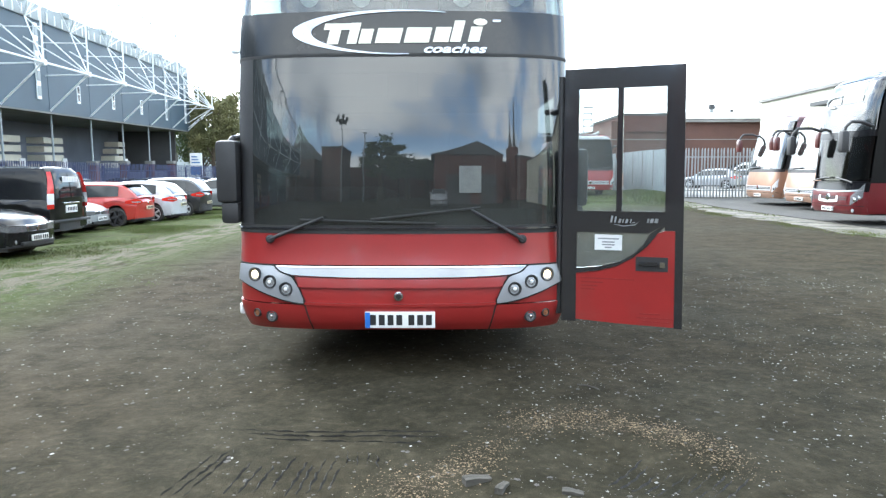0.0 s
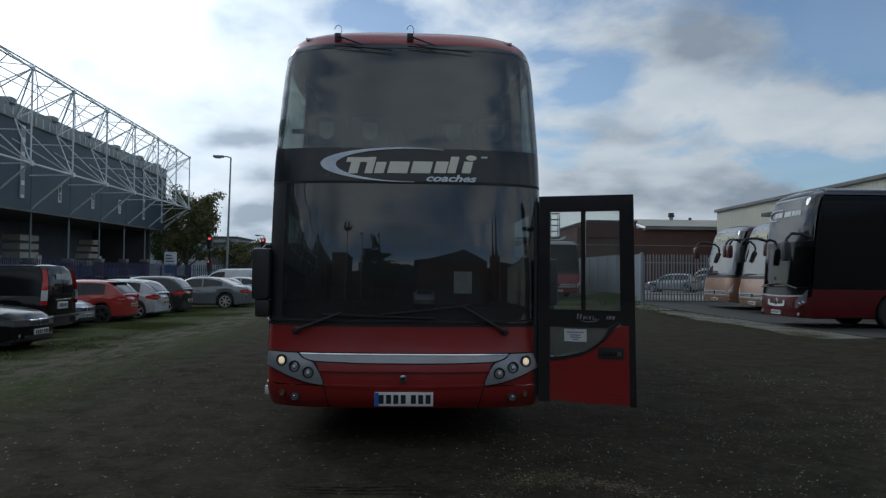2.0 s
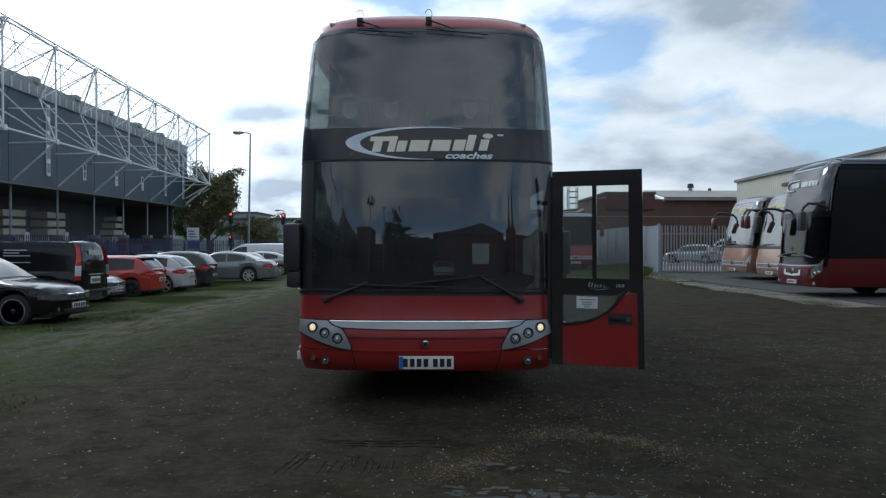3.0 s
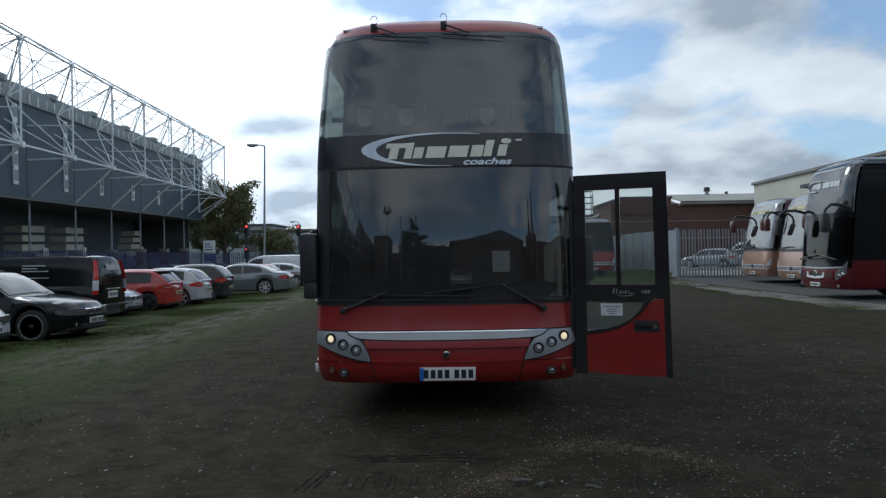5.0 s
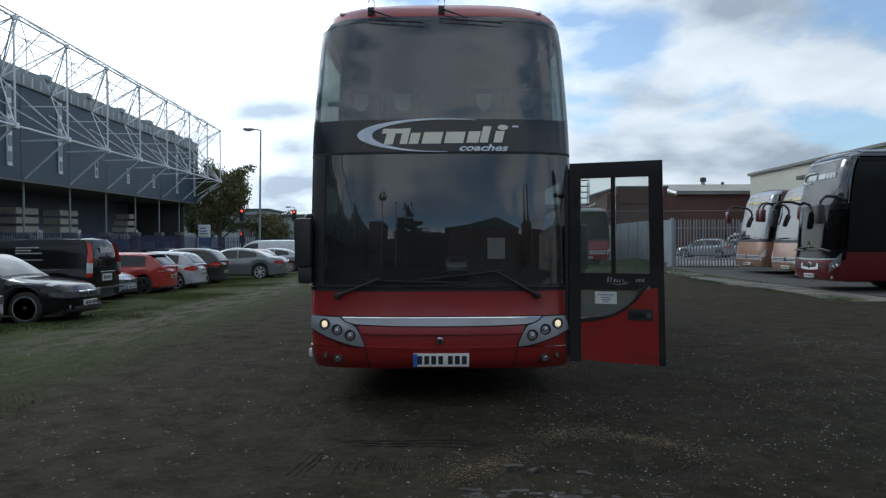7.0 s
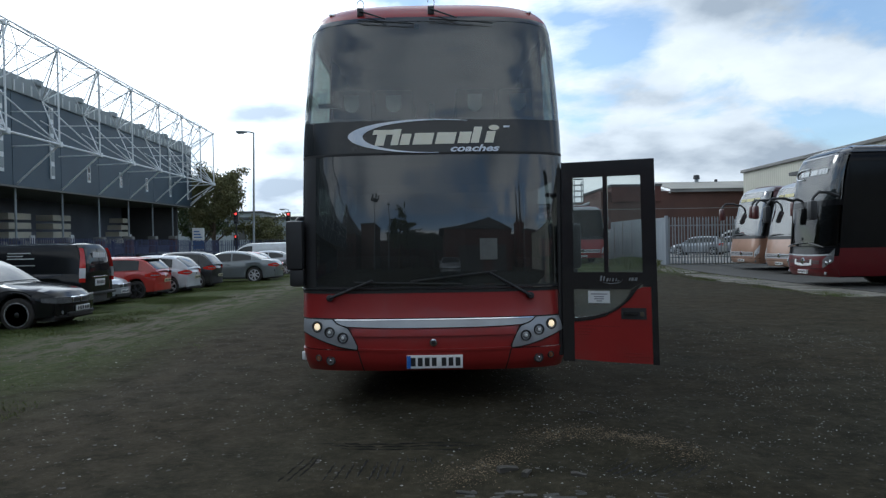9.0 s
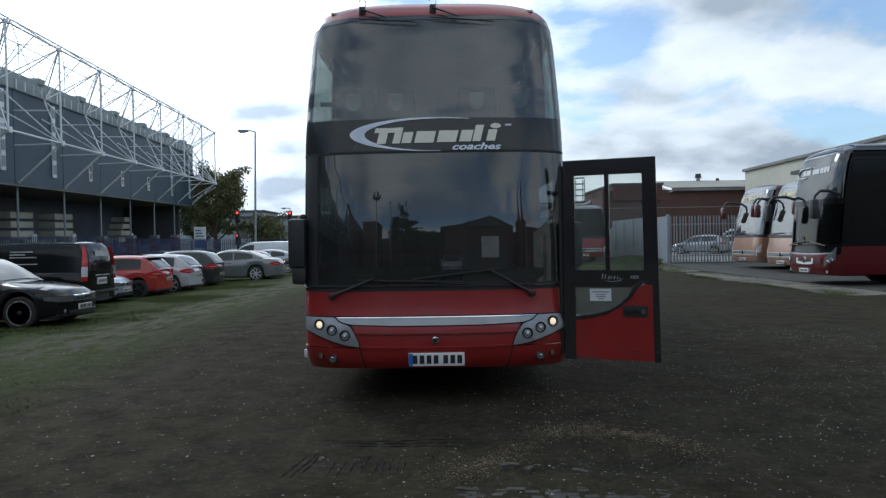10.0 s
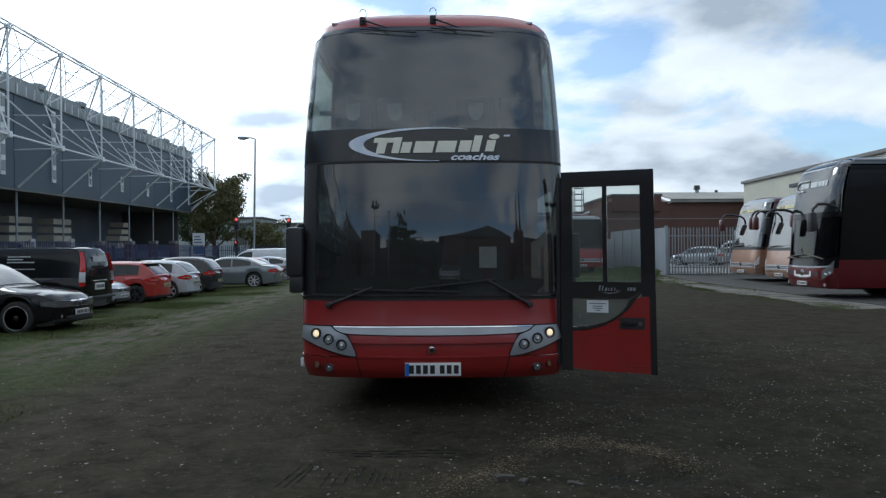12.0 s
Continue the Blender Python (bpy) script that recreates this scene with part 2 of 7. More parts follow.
# pale paper darkened in its colour, as seen behind tinted glass
M_PAPER_IN = mat("glass_dimmed_paper", (0.15, 0.16, 0.15), 0.8, 0, (0.11, 0.115, 0.11), 9, 120)
M_PAPER_INK = mat("grey_print", (0.24, 0.25, 0.27), 0.8)
M_GOLD = mat("pale_gold_vinyl", (0.80, 0.76, 0.60), 0.4, 0.0, (0.84, 0.82, 0.70), 9, 120)
M_SILVER_VINYL = mat("silver_vinyl", (0.78, 0.80, 0.83), 0.38, 0.2, (0.50, 0.56, 0.66), 6, 120)
M_SEAT = mat("dark_moquette", (0.024, 0.022, 0.026), 0.95, 0, (0.016, 0.016, 0.022), 14, 160, 0.2)
M_CLOTH = mat("white_headrest_cloth", (0.86, 0.86, 0.84), 0.95, 0, (0.80, 0.80, 0.78), 20, 180, 0.2)
M_TRIM = mat("grey_interior_trim", (0.055, 0.055, 0.058), 0.85, 0, (0.040, 0.040, 0.043), 6, 140, 0.1)
M_DASH = mat("grey_dash_moulding", (0.26, 0.285, 0.29), 0.8, 0, (0.21, 0.23, 0.235), 6, 140, 0.1)
M_BLOCK_CLOTH = mat("maroon_block_cloth", (0.10, 0.022, 0.03), 0.95, 0, (0.07, 0.015, 0.02), 6, 120, 0.2)
M_GLASS = glass("tinted_windscreen", (0.077, 0.093, 0.093), 0.10, 0.0, 0.075, 0.003)
M_GLASS_UP = glass("tinted_upper_windscreen", (0.53, 0.61, 0.58), 0.12, 0.0, 0.18, 0.06)
M_GLASS_BARE = glass("windscreen_inner_face", (0.96, 0.98, 0.97), 0.0)
M_GLASS_SIDE = glass("tinted_side_glass", (0.62, 0.67, 0.66))
M_GLASS_CLEAR = glass("clear_door_glass", (0.84, 0.87, 0.86), 0.012, 0.0, 0.10)
M_CARGLASS = mat("car_glass", (0.014, 0.017, 0.018), 0.05, 0, (0.018, 0.021, 0.023), 3, 60, 0, 0.0, spec=0.55)
M_UNDER = mat("underbody", (0.022, 0.021, 0.020), 0.9, 0, (0.02, 0.018, 0.016), 5, 60, 0.3)
M_STEEL_W = mat("white_painted_steel", (0.80, 0.82, 0.82), 0.4, 0, (0.72, 0.74, 0.75), 1.2, 40, 0.05, vary=0.05)
M_STEEL_G = mat("galvanised_steel", (0.34, 0.36, 0.37), 0.5, 0.5, (0.25, 0.27, 0.28), 2.5, 60, 0.05, vary=0.08)
M_CLAD = mat("dark_blue_grey_cladding", (0.047, 0.080, 0.112), 0.5, 0, (0.039, 0.066, 0.093), 0.4, 30, 0.05)
M_CLAD_LT = mat("grey_fascia_cladding", (0.34, 0.37, 0.38), 0.6, 0, (0.27, 0.30, 0.31), 0.6, 30, 0.05)
M_CONC = mat("concrete", (0.24, 0.235, 0.22), 0.9, 0, (0.16, 0.155, 0.145), 0.5, 35, 0.25)
M_CONC_DK = mat("dark_concrete", (0.10, 0.10, 0.10), 0.9, 0, (0.07, 0.07, 0.07), 0.6, 30, 0.2)
M_BLUE_STEEL = mat("navy_painted_steel", (0.042, 0.052, 0.12), 0.45, 0, (0.032, 0.041, 0.095), 2, 50, 0.05)
M_CREAM = mat("cream_sheet_cladding", (0.56, 0.54, 0.44), 0.7, 0, (0.47, 0.45, 0.37), 0.35, 25, 0.08)
M_BRICK = mat("red_brick", (0.125, 0.065, 0.050), 0.9, 0, (0.09, 0.049, 0.040), 0.7, 18, 0.3)
M_ROOFSHEET = mat("grey_roof_sheet", (0.36, 0.34, 0.29), 0.8, 0, (0.28, 0.265, 0.23), 0.5, 20, 0.1)
M_TAN = mat("tan_metallic_paint", (0.42, 0.25, 0.17), 0.32, 0.25, (0.36, 0.21, 0.14), 3, 110, 0, 0.5, dirt=0.2)
M_BARK = mat("bark", (0.10, 0.075, 0.05), 0.95, 0, (0.06, 0.045, 0.03), 6, 60, 0.6, stretch=(1, 1, 0.25))
M_LEAF = mat("leaves", (0.075, 0.105, 0.030), 0.7, 0, (0.040, 0.060, 0.018), 0.5, 9)
M_LEAF_AUT = mat("autumn_leaves", (0.175, 0.158, 0.060), 0.7, 0, (0.080, 0.090, 0.032), 0.4, 9)
M_GRASS = mat("grass_blades", (0.075, 0.115, 0.026), 0.8, 0, (0.12, 0.115, 0.055), 1.1, 12, spec=0.12)
M_STONE = mat("pale_stones", (0.42, 0.41, 0.38), 0.9, 0, (0.09, 0.085, 0.075), 3.0, 60, 0.3)
M_CHIP = mat("wood_chips", (0.30, 0.22, 0.13), 0.9, 0, (0.07, 0.05, 0.032), 9, 70, 0.3)
M_ASPHALT = mat("worn_asphalt", (0.064, 0.061, 0.055), 0.9, 0, (0.040, 0.038, 0.034), 0.7, 45, 0.3)
M_DARKBODY = mat("black_body_side", (0.008, 0.008, 0.009), 0.14, 0, (0.006, 0.006, 0.007), 4, 90, 0, 0.0, spec=0.14)
M_CONC_WORN = mat("broken_concrete", (0.22, 0.205, 0.17), 0.95, 0, (0.028, 0.025, 0.018), 1.6, 14, 0.5)
M_BRICK_DK = mat("soot_dark_brick", (0.12, 0.050, 0.040), 0.9, 0, (0.085, 0.038, 0.031), 0.8, 18, 0.3)
# earth darkened in its colour for the shade inside tread grooves
M_TREAD_SHADE = mat("dark_tread_shade", (0.020, 0.018, 0.014), 0.9, 0, (0.012, 0.011, 0.009), 5, 50, 0.5)
M_RED_LED = mat("red_signal", (0.6, 0.05, 0.04), 0.4, 0, None, 8, 50, 0, 0, (1.0, 0.06, 0.05), 2.2)
M_BLUE_SIGN = mat("blue_sign", (0.05, 0.16, 0.40), 0.5)


def ground_material():
    m = bpy.data.materials.new("yard_ground")
    m.use_nodes = True
    n, l = m.node_tree.nodes, m.node_tree.links
    p = n["Principled BSDF"]
    p.inputs["Roughness"].default_value = 0.95
    p.inputs["Specular IOR Level"].default_value = 0.08
    tc = n.new("ShaderNodeTexCoord")

    def noise_tex(scale, detail, rough=0.55, vec=None):
        t = n.new("ShaderNodeTexNoise")
        t.inputs["Scale"].default_value, t.inputs["Detail"].default_value, t.inputs["Roughness"].default_value = scale, detail, rough
        l.new(vec or tc.outputs["Object"], t.inputs[0])
        return t.outputs[0]

    def ramp(src, stops):
        r = n.new("ShaderNodeValToRGB")
        while len(r.color_ramp.elements) < len(stops):
            r.color_ramp.elements.new(0.5)
        for e, (pos, c) in zip(r.color_ramp.elements, stops):
            e.position, e.color = pos, (*c, 1)
        l.new(src, r.inputs[0])
        return r.outputs[0]

    def mix(f, a, b):
        x = n.new("ShaderNodeMix")
        x.data_type = "RGBA"
        for s, i in ((f, 0), (a, 6), (b, 7)):
            l.new(s, x.inputs[i])
        return x.outputs[2]

    def mth(op, a, b, c=None):
        x = n.new("ShaderNodeMath")
        x.operation = op
        for i, v in enumerate((a, b, c)):
            if v is None:
                continue
            if isinstance(v, (int, float)):
                x.inputs[i].default_value = v
            else:
                l.new(v, x.inputs[i])
        return x.outputs[0]

    def smooth(v, lo, hi):
        x = n.new("ShaderNodeMapRange")
        x.interpolation_type = "SMOOTHSTEP"
        x.inputs["From Min"].default_value, x.inputs["From Max"].default_value = lo, hi
        l.new(v, x.inputs[0])
        return x.outputs[0]

    xyz = n.new("ShaderNodeSeparateXYZ")
    l.new(tc.outputs["Object"], xyz.inputs[0])
    big, mid, fine = noise_tex(0.35, 6), noise_tex(2.6, 7, 0.65), noise_tex(38, 5, 0.7)
    # trodden earth with grit: brown and grey patches
    earth = mix(smooth(big, 0.38, 0.62), ramp(mid, [(0.36, (0.0250, 0.0205, 0.0122)), (0.64, (0.047, 0.0385, 0.0235))]),
                ramp(mid, [(0.36, (0.0265, 0.0235, 0.0148)), (0.64, (0.049, 0.0425, 0.0280))]))
    grit = smooth(fine, 0.60, 0.70)
    earth = mix(mth("MULTIPLY", grit, 0.55), earth, ramp(fine, [(0.6, (0.055, 0.045, 0.030)), (0.8, (0.14, 0.125, 0.095))]))
    # clods and crumbs
    clod = noise_tex(13, 6, 0.72)
    crumbs = n.new("ShaderNodeMix")
    crumbs.data_type, crumbs.blend_type = "RGBA", "MULTIPLY"
    crumbs.inputs[0].default_value = 1.0
    l.new(earth, crumbs.inputs[6])
    l.new(ramp(clod, [(0.36, (0.70, 0.70, 0.69)), (0.52, (0.91, 0.92, 0.92)), (0.68, (1.42, 1.41, 1.39))]), crumbs.inputs[7])
    earth = crumbs.outputs[2]
    # drier, paler trodden track on the side of the parked cars
    dry = mth("MULTIPLY", smooth(xyz.outputs[0], -0.4, -3.6), smooth(mid, 0.34, 0.62))
    earth = mix(mth("MULTIPLY", dry, 0.42), earth, ramp(fine, [(0.35, (0.048, 0.039, 0.027)), (0.7, (0.096, 0.079, 0.057))]))
    # worn grass along the parked cars and by the boundary
    gx = mth("MULTIPLY", smooth(xyz.outputs[0], -3.2, -5.4), smooth(xyz.outputs[1], -4.0, 3.0))
    edge = mth("ADD", gx, mth("MULTIPLY", smooth(xyz.outputs[1], 20.0, 27.0), smooth(xyz.outputs[1], 60.0, 45.0)))
    gmask = mth("MULTIPLY", smooth(mth("ADD", mid, mth("MULTIPLY", big, 0.9)), 0.70, 0.96), edge)
    grass = ramp(noise_tex(9, 5, 0.7), [(0.3, (0.020, 0.032, 0.007)), (0.50, (0.040, 0.056, 0.014)), (0.66, (0.080, 0.074, 0.038))])
    # pale trodden soil in streaks beside the grass
    band = mth("MULTIPLY", mth("MULTIPLY", smooth(xyz.outputs[0], -7.4, -6.1), smooth(xyz.outputs[0], -4.3, -5.6)), smooth(xyz.outputs[1], 1.0, 5.0))
    streak = n.new("ShaderNodeMapping")
    streak.inputs["Scale"].default_value = (1.6, 0.45, 1.0)
    l.new(tc.outputs["Object"], streak.inputs[0])
    soil = noise_tex(2.2, 7, 0.7, streak.outputs[0])
    col = mix(gmask, earth, grass)
    col = mix(mth("MULTIPLY", band, smooth(soil, 0.43, 0.57)), col, ramp(fine, [(0.35, (0.062, 0.056, 0.041)), (0.7, (0.150, 0.136, 0.104))]))
    l.new(col, p.inputs["Base Color"])
    h = mth("ADD", mth("ADD", mth("MULTIPLY", mid, 0.5), mth("MULTIPLY", clod, 0.45)), mth("MULTIPLY", fine, 0.45))
    bp = n.new("ShaderNodeBump")
    bp.inputs["Strength"].default_value, bp.inputs["Distance"].default_value = 0.6, 0.04
    l.new(h, bp.inputs["Height"])
    l.new(bp.outputs[0], p.inputs["Normal"])
    return m


M_GROUND = ground_material()

# ---- mesh helpers ----
def smoothstep(v, lo, hi):
    t = min(1.0, max(0.0, (v - lo) / (hi - lo)))
    return t * t * (3 - 2 * t)


def gz(x, y):
    """Height of the yard's ground."""
    z = -0.20 * smoothstep(-x, 5, 12) * smoothstep(y, 2, 16)
    z += 0.12 * smoothstep(x, 5, 12) + 0.22 * smoothstep(y, 20, 34) * smoothstep(x, -2, 9)
    return z


def finish(bm, name, material, smooth=True, sharp=35):
    if not bm.verts:
        raise ValueError(name)
    bmesh.ops.recalc_face_normals(bm, faces=bm.faces[:])
    me = bpy.data.meshes.new(name)
    if smooth:
        for f in bm.faces:
            f.smooth = True
        for e in bm.edges:
            if len(e.link_faces) == 2 and e.calc_face_angle(0) > radians(sharp):
                e.smooth = False
    bm.to_mesh(me)
    bm.free()
    for m in (material if isinstance(material, (list, tuple)) else [material]):
        me.materials.append(m)
    return me


def part(name, bm, material, parent, label="", smooth=True, m=None):
    """One mesh object under a thing or under a part."""
    ob = new(name, finish(bm, name, material, smooth))
    ob.parent = parent
    if m is not None:
        ob.matrix_basis = m
    return tagged(ob, label) if label else ob


def thing(name, label, category, m=None, group="", kind=""):
    """An empty at the base of a thing, to parent its parts."""
    ob = new(name)
    ob.empty_display_size = 0.2
    if m is not None:
        ob.matrix_basis = m
    return tagged(ob, label, category, group, kind)


def solo(name, bm, material, label, category, m=None, group="", kind="", smooth=True):
    """A thing of a single mesh."""
    ob = new(name, finish(bm, name, material, smooth))
    if m is not None:
        ob.matrix_basis = m
    return tagged(ob, label, category, group, kind)


def box(bm, x0, x1, y0, y1, z0, z1, bevel=0.0, m=None):
    geo = bmesh.ops.create_cube(bm, size=1)["verts"]
    bmesh.ops.transform(bm, verts=geo, matrix=Matrix.Translation(((x0 + x1) / 2, (y0 + y1) / 2, (z0 + z1) / 2)) @ Matrix.Diagonal((x1 - x0, y1 - y0, z1 - z0, 1)))
    if bevel:
        es = list({e for v in geo for e in v.link_edges})
        geo = list({v for f in bmesh.ops.bevel(bm, geom=es, offset=bevel, segments=2, affect="EDGES", profile=0.6)["faces"] for v in f.verts} | {v for v in geo if v.is_valid})
    if m is not None:
        bmesh.ops.transform(bm, verts=geo, matrix=m)
    return bm


def bbox(*a, **k):
    return box(bmesh.new(), *a, **k)


def rod(bm, a, b, r, sides=8, r2=None):
    a, b = Vector(a), Vector(b)
    d = b - a
    q = d.to_track_quat("Z", "Y").to_matrix()
    rings = []
    for p, rr in ((a, r), (b, r if r2 is None else r2)):
        rings.append([bm.verts.new(p + q @ Vector((rr * math.cos(2 * math.pi * i / sides), rr * math.sin(2 * math.pi * i / sides), 0))) for i in range(sides)])
    for i in range(sides):
        j = (i + 1) % sides
        bm.faces.new((rings[0][i], rings[0][j], rings[1][j], rings[1][i]))
    bm.faces.new(rings[0][::-1])
    bm.faces.new(rings[1])
    return bm


def tube(bm, pts, r, sides=8):
    """A bent bar through points."""
    pts = [Vector(p) for p in pts]
    rings = []
    for i, p in enumerate(pts):
        d = (pts[min(i + 1, len(pts) - 1)] - pts[max(i - 1, 0)]).normalized()
        q = d.to_track_quat("Z", "Y").to_matrix()
        rings.append([bm.verts.new(p + q @ Vector((r * math.cos(2 * math.pi * k / sides), r * math.sin(2 * math.pi * k / sides), 0))) for k in range(sides)])
    for a, b in zip(rings, rings[1:]):
        for k in range(sides):
            j = (k + 1) % sides
            bm.faces.new((a[k], a[j], b[j], b[k]))
    bm.faces.new(rings[0][::-1])
    bm.faces.new(rings[-1])
    return bm


def grid(bm, nu, nv, f):
    """A sheet of (nu+1) x (nv+1) points f(u, v), u and v from 0 to 1."""
    vs = [[bm.verts.new(f(i / nu, j / nv)) for j in range(nv + 1)] for i in range(nu + 1)]
    for i in range(nu):
        for j in range(nv):
            bm.faces.new((vs[i][j], vs[i + 1][j], vs[i + 1][j + 1], vs[i][j + 1]))
    return bm


def slab(bm, nu, nv, f, g):
    """A closed shell between two sheets f(u, v) and g(u, v)."""
    a = [[bm.verts.new(f(i / nu, j / nv)) for j in range(nv + 1)] for i in range(nu + 1)]
    b = [[bm.verts.new(g(i / nu, j / nv)) for j in range(nv + 1)] for i in range(nu + 1)]
    for i in range(nu):
        for j in range(nv):
            bm.faces.new((a[i][j], a[i + 1][j], a[i + 1][j + 1], a[i][j + 1]))
            bm.faces.new((b[i][j], b[i][j + 1], b[i + 1][j + 1], b[i + 1][j]))
    for i in range(nu):
        bm.faces.new((a[i][0], b[i][0], b[i + 1][0], a[i + 1][0]))
        bm.faces.new((a[i][nv], a[i + 1][nv], b[i + 1][nv], b[i][nv]))
    for j in range(nv):
        bm.faces.new((a[0][j], a[0][j + 1], b[0][j + 1], b[0][j]))
        bm.faces.new((a[nu][j], b[nu][j], b[nu][j + 1], a[nu][j + 1]))
    return bm


def lathe(bm, profile, sides=24, axis="y", caps=True):
    """Turns a profile of (radius, along) round an axis through the origin."""
    rings = []
    for r, h in profile:
        ring = []
        for k in range(sides):
            c, s = r * math.cos(2 * math.pi * k / sides), r * math.sin(2 * math.pi * k / sides)
            ring.append(bm.verts.new((c, h, s) if axis == "y" else (c, s, h)))
        rings.append(ring)
    for a, b in zip(rings, rings[1:]):
        for k in range(sides):
            j = (k + 1) % sides
            bm.faces.new((a[k], a[j], b[j], b[k]))
    if caps:
        bm.faces.new(rings[0][::-1])
        bm.faces.new(rings[-1])
    return bm


def lerp_pts(pts, x):
    """Piecewise-linear value through (x, value) points."""
    if x <= pts[0][0]:
        return pts[0][1]
    for (a, va), (b, vb) in zip(pts, pts[1:]):
        if x <= b:
            return va + (vb - va) * (x - a) / (b - a)
    return pts[-1][1]


def curve_pts(pts, x):
    """Smooth (Catmull-Rom) value through (x, value) points."""
    if x <= pts[0][0]:
        return pts[0][1]
    if x >= pts[-1][0]:
        return pts[-1][1]
    for i in range(len(pts) - 1):
        a, b = pts[i], pts[i + 1]
        if x <= b[0]:
            t = (x - a[0]) / (b[0] - a[0])
            p, q = pts[max(i - 1, 0)], pts[min(i + 2, len(pts) - 1)]
            h = b[0] - a[0]
            m0 = (b[1] - p[1]) / max(b[0] - p[0], 1e-6) * h
            m1 = (q[1] - a[1]) / max(q[0] - a[0], 1e-6) * h
            return (2 * t ** 3 - 3 * t * t + 1) * a[1] + (t ** 3 - 2 * t * t + t) * m0 + (-2 * t ** 3 + 3 * t * t) * b[1] + (t ** 3 - t * t) * m1


def word(text, material, parent, x, z, width, place, shear=0.0, weight=0.012, squash=1.0):
    """Readable lettering: the built-in font as a mesh, fitted to a width about x, its foot at z, laid by place(x, z)."""
    cu = bpy.data.curves.new("lettering", "FONT")
    cu.body, cu.align_x, cu.size, cu.shear, cu.offset, cu.resolution_u = text, "CENTER", 1.0, shear, weight, 3
    tmp = bpy.data.objects.new("lettering", cu)
    me = bpy.data.meshes.new_from_object(tmp)
    bpy.data.objects.remove(tmp)
    xs = [v.co.x for v in me.vertices]
    k = width / (max(xs) - min(xs))
    mid = (max(xs) + min(xs)) / 2
    for v in me.vertices:
        v.co = place(x + (v.co.x - mid) * k, z + v.co.y * k * squash)
    me.materials.clear()
    me.materials.append(material)
    ob = new("lettering", me)
    ob.parent = parent
    return ob


# ---- ground: one sheet from the yard to the horizon ----
def build_ground():
    def steps(near, far, d):
        s = [0.0]
        while s[-1] < near:
            s.append(s[-1] + d)
        g = d
        while s[-1] < far:
            g *= 1.35
            s.append(s[-1] + g)
        return s
    px = steps(9, 2500, 0.1)
    xs = sorted([-v for v in px[1:]] + px)
    py = steps(8, 2500, 0.1)
    ys = sorted([-v - 2 for v in py[1:]] + [v - 2 for v in py])
    bm = bmesh.new()
    verts, faces = [], []
    for x in xs:
        for y in ys:
            near = smoothstep(-max(abs(x), abs(y + 2)), -30, -8)
            h = gz(x, y)
            h += near * (0.030 * noise.noise((x * 0.45, y * 0.45, 0.3)) + 0.014 * noise.noise((x * 1.7, y * 1.7, 5.1)) + 0.006 * noise.noise((x * 4.2, y * 4.2, 9.1)))
            # shallow wheel hollow in front of the coach, right of its centre line
            d = math.hypot((x - 1.35) / 0.5, (y + 1.65) / 0.34)
            h -= 0.045 * math.exp(-d * d * 1.4) - 0.02 * math.exp(-(d - 1.35) ** 2 * 5)
            verts.append((x, y, h))
    ny = len(ys)
    for i in range(len(xs) - 1):
        for j in range(ny - 1):
            a = i * ny + j
            faces.append((a, a + ny, a + ny + 1, a + 1))
    me = bpy.data.meshes.new("ground")
    me.from_pydata(verts, [], faces)
    me.polygons.foreach_set("use_smooth", [True] * len(me.polygons))
    me.materials.append(M_GROUND)
    bm.free()
    tagged(new("ground", me), "trodden bare earth and grit yard with worn grass", "ground", kind="structure")


build_ground()

# ---- the red double-deck coach ----
BOW, POW = 0.46, 3.0
FRONT = [(0.30, 0.13), (0.34, 0.09), (0.42, 0.03), (0.55, 0.0), (0.74, 0.02), (0.84, 0.06), (1.10, 0.092), (1.28, 0.0945), (1.42, 0.096), (1.52, 0.0985), (1.62, 0.104), (1.72, 0.113), (1.80, 0.1225), (2.3, 0.187), (2.7, 0.243), (3.2, 0.34), (3.55, 0.42), (3.75, 0.48), (3.86, 0.56), (3.95, 0.68), (4.01, 0.86), (4.05, 1.3)]
WIDE = [(0.30, 1.225), (0.36, 1.24), (0.6, 1.272), (1.1, 1.275), (2.5, 1.275), (2.9, 1.262), (3.3, 1.242), (3.55, 1.228), (3.7, 1.208), (3.8, 1.18), (3.88, 1.13), (3.95, 1.05), (4.01, 0.90), (4.05, 0.60)]
BUS_LEN = 13.2


def front_xy(a, z, off=0.0):
    """A point on the coach's bowed front; a from -1 (one side) to 1 (the other)."""
    w = curve_pts(WIDE, z) + off + 0.02
    th = a * math.pi / 2
    x = w * math.copysign(abs(math.sin(th)) ** (2 / POW), th)
    y = curve_pts(FRONT, z) + (BOW + off) * (1 - abs(math.cos(th)) ** (2 / POW)) - off
    return x, y


def front_y(x, z, off=0.0):
    w = curve_pts(WIDE, z) + off + 0.02
    k = min(1.0, abs(x) / w)
    return curve_pts(FRONT, z) + (BOW + off) * (1 - (1 - k ** POW) ** (1 / POW)) - off


def front_patch(name, material, parent, a0, a1, z0, z1, nu=24, nv=8, off=0.0, thick=0.012, label=""):
    """A curved panel on the front, between two angles and two heights (numbers, or functions of u)."""
    def zat(v, u):
        lo = z0(u) if callable(z0) else z0
        hi = z1(u) if callable(z1) else z1
        return lo + (hi - lo) * v

    def at(o):
        def f(u, v):
            z = zat(v, u)
            x, y = front_xy(a0 + (a1 - a0) * u, z, o)
            return (x, y, z)
        return f
    return part(name, slab(bmesh.new(), nu, nv, at(off), at(off - thick)), material, parent, label)


